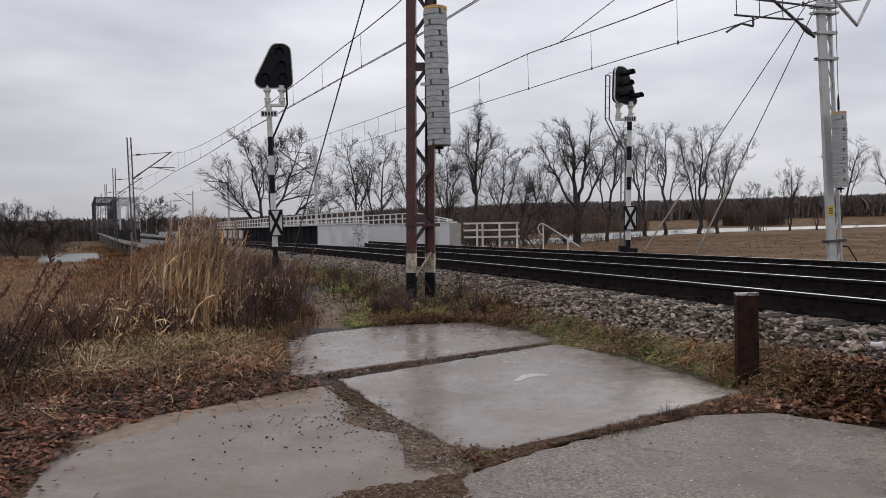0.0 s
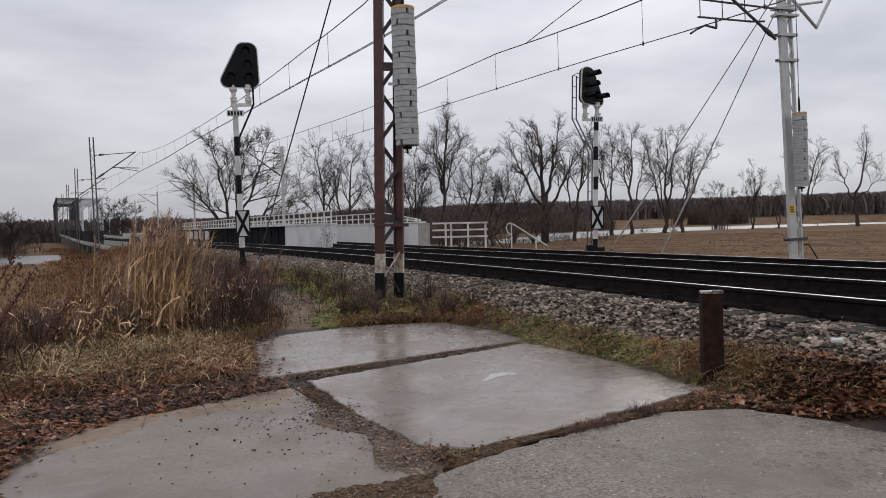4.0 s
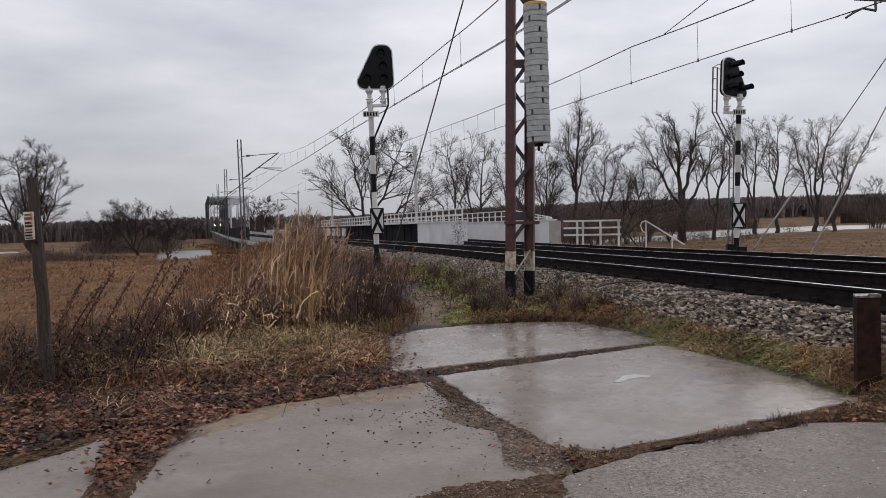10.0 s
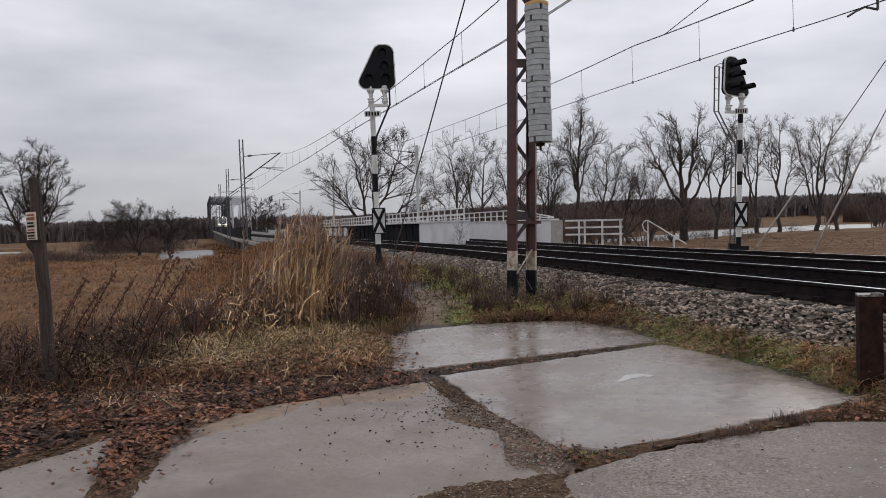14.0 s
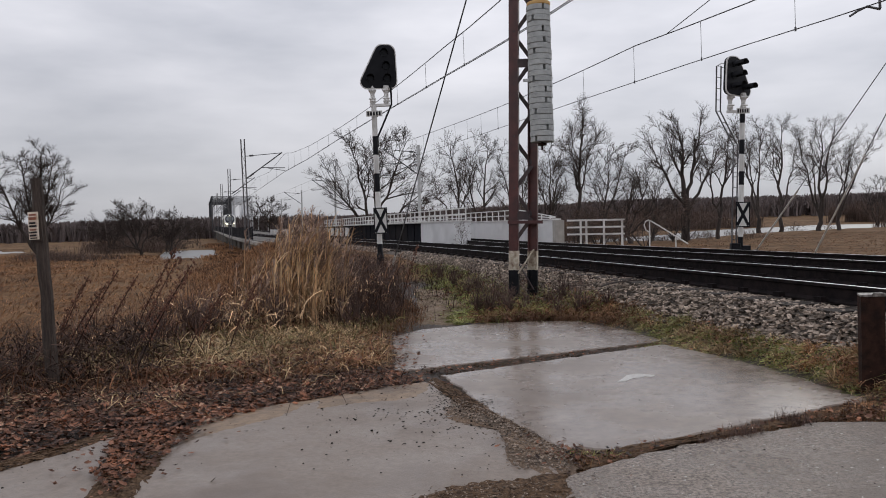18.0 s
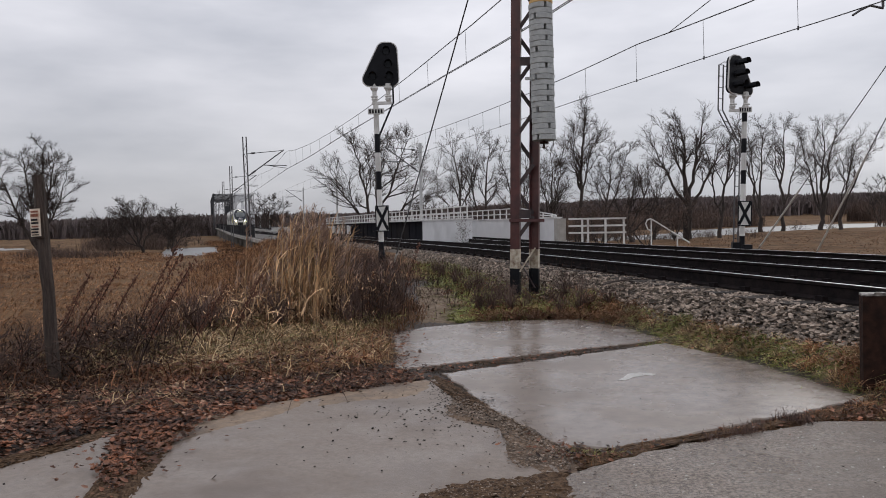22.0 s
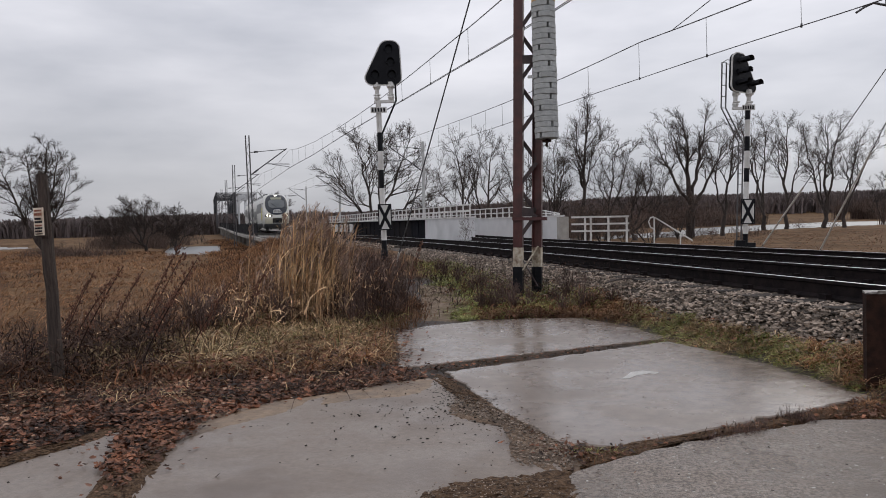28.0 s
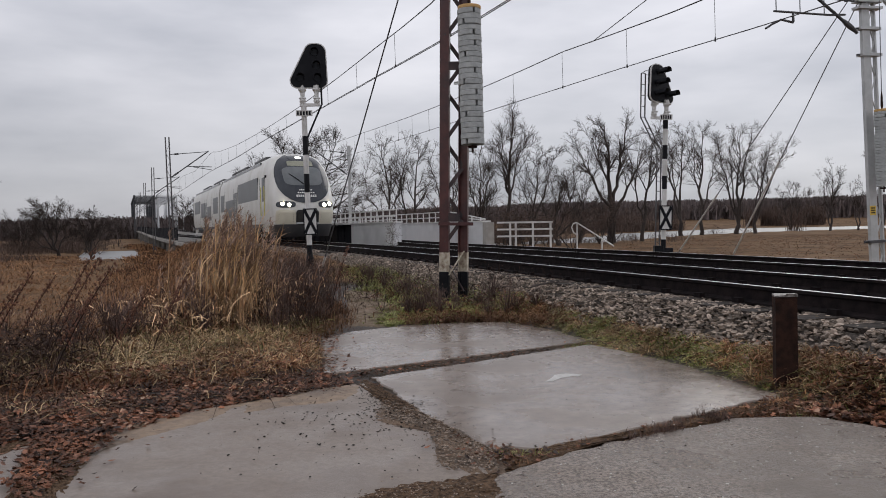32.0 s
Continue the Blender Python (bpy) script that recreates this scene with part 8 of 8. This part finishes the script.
# bearing, distance, rise of the top, height, trunk radius, label, stems, further shape
TREES = [
    (-0.218, 95, 0.133, 15, 0.40, "broad bare willow with spreading arched limbs", ((-0.44, 0.05, 0.68, 0.85, 0.55, 0.05), (-0.22, -0.12, 0.92, 1.0, 0.6, 0.1), (0.02, 0.1, 0.98, 1.1, 0.62, 0.1), (0.26, 0.0, 0.95, 1.25, 0.55, 0.1), (0.42, -0.1, 0.55, 0.8, 0.45, 0.16)), dict(limbs=12, reach=0.27, low=0.3, dense=1.22)),
    (-0.103, 120, 0.125, 17, 0.30, "tall bare poplar with long level lower limbs", ((-0.10, 0, 0.99, 1.1, 0.8, 0.1), (-0.30, 0.06, 0.74, 0.75, 0.4, 0.2), (0.10, -0.05, 0.9, 1.0, 0.5, 0.25)), dict(limbs=10, reach=0.24, low=0.28)),
    (-0.083, 118, 0.119, 16, 0.30, "bare poplar forked into two upright stems", ((-0.13, 0.05, 0.86, 1.0, 0.6, 0.06), (0.08, 0, 0.99, 0.9, 0.75, 0.06)), dict(limbs=10, reach=0.2, low=0.32)),
    (-0.028, 116, 0.112, 16, 0.30, "bare poplar with long arms reaching sideways", ((-0.24, 0, 0.95, 0.9, 0.6, 0.1), (0.02, 0.08, 0.98, 1.0, 0.6, 0.1), (0.2, -0.05, 0.85, 1.0, 0.5, 0.1)), dict(limbs=9, reach=0.24)),
    (0.006, 106, 0.118, 14, 0.26, "dense bare tree with many thin upright stems", ((-0.14, 0, 0.85, 1.0, 0.5, 0.05), (0.02, 0.1, 0.95, 1.0, 0.6, 0.05), (0.14, -0.1, 0.98, 1.1, 0.5, 0.05), (0.05, -0.15, 0.7, 1.0, 0.4, 0.05)), dict(limbs=10, reach=0.22, low=0.2)),
    (0.042, 105, 0.162, 20, 0.36, "tall slim bare poplar with a narrow crown", ((0.05, 0, 0.99, 1.2, 0.85, 0.2), (-0.04, 0.03, 0.86, 1.0, 0.5, 0.3), (0.13, -0.03, 0.78, 1.1, 0.4, 0.35)), dict(limbs=13, reach=0.16, low=0.3, angle=0.55)),
    (0.070, 110, 0.104, 13, 0.26, "bare tree with two stems leaning side by side", ((0.12, 0, 0.96, 1.0, 0.7, 0.03), (0.26, 0.05, 0.97, 1.1, 0.65, 0.03), (-0.06, 0.05, 0.6, 1.0, 0.4, 0.1)), dict(limbs=10, reach=0.24, low=0.35)),
    (0.107, 104, 0.082, 11, 0.34, "low crooked bare willow with a bent trunk", ((-0.22, 0, 0.62, 0.7, 0.6, 0.1), (0.05, 0.1, 0.9, 1.2, 0.55, 0.15), (0.30, 0, 0.95, 1.0, 0.5, 0.12), (0.42, -0.1, 0.6, 0.8, 0.4, 0.12)), dict(limbs=10, reach=0.3, low=0.25)),
    (0.134, 116, 0.072, 10, 0.24, "low bare willow scrub tree with fine twigs", ((-0.2, 0, 0.85, 1.0, 0.5, 0.05), (0.1, 0.1, 0.98, 1.0, 0.5, 0.05), (0.3, 0, 0.75, 0.9, 0.45, 0.05)), dict(limbs=10, reach=0.3, low=0.15)),
    (0.174, 116, 0.144, 17, 0.55, "large bare poplar with a thick trunk and upswept limbs", ((-0.06, 0.05, 0.99, 1.3, 0.7, 0.22), (-0.28, -0.05, 0.8, 0.9, 0.42, 0.26), (0.12, 0, 0.97, 1.2, 0.55, 0.24), (0.28, 0.08, 0.78, 0.95, 0.45, 0.2), (-0.16, 0.1, 0.9, 1.1, 0.4, 0.3)), dict(limbs=10, reach=0.2, low=0.36, fork=0.24, angle=0.5)),
    (0.213, 122, 0.131, 17, 0.30, "slim bare tree forked in a wide V", ((-0.15, 0, 0.88, 0.9, 0.55, 0.2), (0.10, 0.05, 0.99, 1.1, 0.75, 0.2), (0.22, 0, 0.86, 1.0, 0.5, 0.3)), dict(limbs=9, reach=0.19, low=0.35, fork=0.2)),
    (0.262, 176, 0.130, 23, 0.42, "tall bare poplar with stems curving apart", ((-0.20, 0, 0.98, 0.8, 0.65, 0.12), (0.02, 0.08, 0.97, 1.2, 0.6, 0.16), (-0.1, -0.05, 0.85, 0.9, 0.45, 0.14)), dict(limbs=10, reach=0.17, low=0.4, fork=0.12)),
    (0.287, 180, 0.129, 23, 0.40, "tall bare poplar with a straight dark trunk", ((0.02, 0, 0.99, 1.0, 0.85, 0.2), (-0.12, 0.05, 0.92, 1.0, 0.45, 0.35), (0.16, -0.04, 0.86, 0.9, 0.5, 0.2)), dict(limbs=11, reach=0.17, low=0.34, fork=0.14)),
    (0.333, 186, 0.127, 24, 0.50, "broad bare poplar of three spreading stems", ((-0.20, 0, 0.92, 0.9, 0.55, 0.08), (0.0, 0.08, 0.99, 1.0, 0.7, 0.08), (0.12, -0.06, 0.96, 1.0, 0.6, 0.1), (-0.08, -0.1, 0.8, 1.0, 0.4, 0.2)), dict(limbs=11, reach=0.18, low=0.34, fork=0.09)),
    (0.355, 190, 0.112, 22, 0.42, "bare poplar leaning out with a wind-bent crown", ((0.16, 0, 0.95, 1.0, 0.7, 0.1), (0.34, 0.05, 0.97, 1.1, 0.6, 0.1), (0.05, -0.05, 0.85, 1.0, 0.5, 0.15)), dict(limbs=11, reach=0.18, low=0.35, fork=0.1)),
    (0.400, 280, 0.052, 15, 0.35, "rounded bare tree standing on the far bank", ((-0.2, 0, 0.8, 0.9, 0.5, 0.1), (0.05, 0.1, 0.98, 1.0, 0.6, 0.1), (0.25, 0, 0.8, 0.9, 0.5, 0.1)), dict(limbs=10, reach=0.26, low=0.2, twig=0.03)),
    (0.448, 225, 0.080, 19, 0.36, "bare riverside tree with twin stems and a round crown", ((-0.12, 0, 0.8, 0.9, 0.5, 0.1), (0.02, 0.06, 0.99, 1.0, 0.75, 0.06), (0.15, 0, 0.85, 1.0, 0.5, 0.2)), dict(limbs=10, reach=0.22, low=0.28)),
    (0.484, 230, 0.058, 14, 0.30, "small bare riverside tree with a twiggy crown", ((-0.15, 0, 0.85, 0.9, 0.5, 0.05), (0.08, 0.06, 0.99, 1.0, 0.6, 0.05)), dict(limbs=9, reach=0.26, low=0.25)),
    (0.514, 240, 0.107, 27, 0.48, "tall bare tree leaning outwards over the river bank", ((0.17, 0, 0.98, 0.9, 0.8, 0.14), (-0.10, 0.05, 0.86, 1.0, 0.45, 0.2), (0.24, -0.05, 0.82, 0.9, 0.45, 0.2)), dict(limbs=10, reach=0.15, low=0.45, fork=0.14)),
    (0.590, 240, 0.121, 28, 0.52, "tall bare tree forked into two bare-legged stems", ((-0.20, 0, 0.74, 0.8, 0.5, 0.28), (0.12, 0.05, 0.99, 0.9, 0.7, 0.28), (0.26, -0.05, 0.6, 0.8, 0.4, 0.3)), dict(limbs=10, reach=0.15, low=0.4, fork=0.26)),
    (-0.703, 72, 0.129, 12, 0.40, "large bare willow with a round crown of fine twigs", ((-0.34, 0, 0.82, 0.8, 0.5, 0.08), (-0.14, 0.12, 0.95, 0.95, 0.5, 0.1), (0.04, -0.1, 0.99, 1.0, 0.5, 0.1), (0.13, 0.05, 0.93, 1.0, 0.5, 0.1), (0.22, -0.05, 0.72, 0.9, 0.4, 0.1)), dict(limbs=13, reach=0.19, low=0.26, dense=1.3, twig=0.012, lift=0.04)),
    (-0.553, 87, 0.046, 7.5, 0.24, "leaning leafless willow with a rounded brown crown", ((-0.44, 0, 0.78, 0.75, 0.55, 0.12), (-0.24, 0.1, 0.98, 0.8, 0.65, 0.12), (0.02, -0.1, 0.9, 0.9, 0.5, 0.15), (-0.6, 0.1, 0.5, 0.7, 0.4, 0.1), (0.22, 0, 0.7, 0.9, 0.4, 0.1)), dict(dense=1.2, limbs=12, reach=0.34, low=0.22, fork=0.1, twig=0.0125)),
    (-0.507, 88, 0.033, 6.5, 0.15, "slim leafless willow with a brown twiggy crown", ((-0.2, 0, 0.85, 1.0, 0.55, 0.2), (0.02, 0.1, 0.98, 1.0, 0.7, 0.25), (0.25, 0, 0.8, 1.0, 0.5, 0.2)), dict(dense=1.2, limbs=12, reach=0.32, low=0.2, fork=0.2, twig=0.0125)),
    (-0.600, 96, 0.031, 6, 0.14, "bushy leafless willow behind the meadow", ((-0.4, 0, 0.8, 0.9, 0.5, 0.03), (0.0, 0.1, 0.98, 1.0, 0.6, 0.03), (0.35, 0, 0.8, 0.9, 0.5, 0.03), (0.1, -0.2, 0.7, 0.9, 0.5, 0.03)), dict(dense=1.2, limbs=11, reach=0.36, low=0.1, twig=0.0125)),
    (-0.471, 140, 0.022, 7, 0.16, "bare tree beyond the pond near the truss", ((-0.3, 0, 0.85, 0.9, 0.5, 0.05), (0.05, 0.1, 0.98, 1.0, 0.6, 0.05), (0.3, 0, 0.8, 0.9, 0.5, 0.05)), dict(limbs=10, reach=0.32, low=0.15, twig=0.02)),
    (-0.371, 210, 0.047, 13, 0.35, "broad domed bare tree behind the viaduct", ((-0.4, 0, 0.75, 0.8, 0.5, 0.05), (-0.15, 0.1, 0.96, 0.9, 0.55, 0.05), (0.12, -0.1, 0.99, 0.9, 0.55, 0.05), (0.4, 0, 0.78, 0.8, 0.5, 0.05)), dict(dense=1.2, limbs=11, reach=0.28, low=0.2, twig=0.028)),
    (-0.160, 165, 0.040, 9, 0.2, "low bare tree behind the girder bridge", ((-0.3, 0, 0.8, 0.9, 0.5, 0.05), (0.05, 0.1, 0.98, 1.0, 0.6, 0.05), (0.3, 0, 0.85, 0.9, 0.5, 0.05)), dict(limbs=10, reach=0.3, low=0.15, twig=0.02)),
]
for k, (bearing, dist, top, tall, r, label, stems, shape) in enumerate(TREES):
    settle(grown(401 + k, tall, r, label, stems, **shape), bearing, dist, top)
rng_s = np.random.default_rng(91)
stand(SHRUBS, 1, -0.108, 33, 0.0076, 15, 0.8)
for n in range(14):
    b = rng_s.uniform(-0.163, 0.2)
    stand(SHRUBS, n % 2, b, rng_s.uniform(95, 125), rng_s.uniform(0.012, 0.034), 33 * n, 1.3)
for n, (b, dist) in enumerate(((0.303, 212), (0.31, 208), (0.345, 236), (0.497, 285), (0.535, 300))):
    stand(SHRUBS, n % 2, b, dist, -0.006, 53 * n, 1.6)
for n in range(7):
    stand(SHRUBS, n % 2, 0.037 + 0.0146 * n, rng_s.uniform(58, 80), rng_s.uniform(0.008, 0.02), 41 * n, 1.3)
for n in range(16):
    b = rng_s.uniform(-0.62, -0.49) if n < 13 else rng_s.uniform(-0.69, -0.62)
    stand(SHRUBS, n % 2, b, rng_s.uniform(92, 125), rng_s.uniform(-0.012, 0.008) if n < 13 else -0.016, 29 * n, 1.5)


def scrub(name, label, material, b0, b1, near, far, low, high, n, width, seed):
    """Thickets of thin leafless stems between two bearings; low, high: the stems' heights."""
    rng = np.random.default_rng(seed)
    m = max(4, n // 60)
    hub_b, hub_d, hub_h = rng.uniform(b0, b1, m), rng.uniform(near, far, m), rng.uniform(low, high, m)
    own = rng.integers(0, m, n)
    y = hub_d[own] + rng.normal(0, 1.6, n)
    x = hub_b[own] * hub_d[own] + rng.normal(0, 1.3, n)
    keep = river_depth(x, y) > 1.04
    x, y, own = x[keep], y[keep], own[keep]
    n = len(x)
    pos = place(np.column_stack([x, y]))
    tall = hub_h[own] * rng.uniform(0.55, 1.05, n)
    v, f, c = blades(pos, tall, rng.uniform(*width, n), np.abs(rng.normal(0.45, 0.35, n)), rng.uniform(0, 6.28, n), rng, seg=3, tip=0.35)
    sets = [(v, f)]
    for k in range(3):
        q = rng.integers(1, 4, n)
        sets.append(blades(c[np.arange(n), q], tall * rng.uniform(0.2, 0.4, n), rng.uniform(*width, n) * 0.7, rng.uniform(0.2, 0.9, n), rng.uniform(0, 6.28, n), rng, seg=2, tip=0.4)[:2])
    bulk(name, *join(*sets), material, label, "scrub")


scrub("river_scrub", "brown leafless thicket under the riverside trees", BRUSH, -0.02, 0.10, 112, 150, 1.6, 4.2, 3600, (0.03, 0.065), 96)
scrub("river_scrub", "low leafless brush thinning out along the river", BRUSH, 0.09, 0.26, 112, 150, 0.6, 1.6, 1300, (0.025, 0.05), 99)
scrub("river_scrub", "brown leafless woodland on the far bank of the river", BRUSH, 0.06, 0.42, 235, 330, 4.5, 8.0, 8000, (0.09, 0.2), 100)
scrub("river_scrub", "tall dark leafless grove beyond the river", BRUSH, 0.345, 0.44, 455, 490, 8.0, 13.0, 1800, (0.16, 0.32), 101)
scrub("river_scrub", "brown leafless thicket below the willows", BRUSH, -0.62, -0.49, 93, 125, 1.0, 2.5, 3200, (0.03, 0.06), 97)
scrub("river_scrub", "low dark brush on the meadow", BRUSH, -0.70, -0.60, 70, 82, 0.6, 1.2, 1200, (0.02, 0.05), 98)


def hazed_woods():
    """Bands of distant leafless woodland: feathery crowns of slender boughs."""
    rng = np.random.default_rng(95)
    n = 9000
    ang = rng.uniform(-1.1, 1.1, n)
    left = ang < -0.3
    r = np.where(left, rng.uniform(300, 540, n), rng.uniform(640, 980, n))
    x, y = r * np.sin(ang), r * np.cos(ang)
    keep = (river_depth(x, y) > 1.1) & (rng.random(n) < np.where(left, 0.85, 1.0))
    x, y, left, r = x[keep], y[keep], left[keep], r[keep]
    n, k = len(x), 11
    tall = rng.uniform(9.2, 9.9, n) * np.where(left, 0.90, 1.66) * (1 + 0.12 * np.sin(x * 0.021 + y * 0.013))
    own = np.repeat(np.arange(n), k)
    at = np.column_stack([x[own] + rng.normal(0, 1.6, n * k), y[own] + rng.normal(0, 1.6, n * k), ground_z(x, y)[own] - 0.5])
    rise = rng.uniform(0.0, 0.45, n * k) * tall[own] * (np.arange(n * k) % k > 4)
    at[:, 2] += rise
    v, f, _ = blades(at, (tall[own] - rise) * rng.uniform(0.88, 1.0, n * k), rng.uniform(0.5, 1.6, n * k) * np.where(left, 0.75, 1.3)[own], rng.uniform(0.05, 0.55, n * k), rng.uniform(0, 6.28, n * k), rng, seg=2, tip=0.45)
    bulk("distant_woods", v, f, WOODS, "brown leafless woodland along the valley side, paled as by haze", "woods")


hazed_woods()
motions()
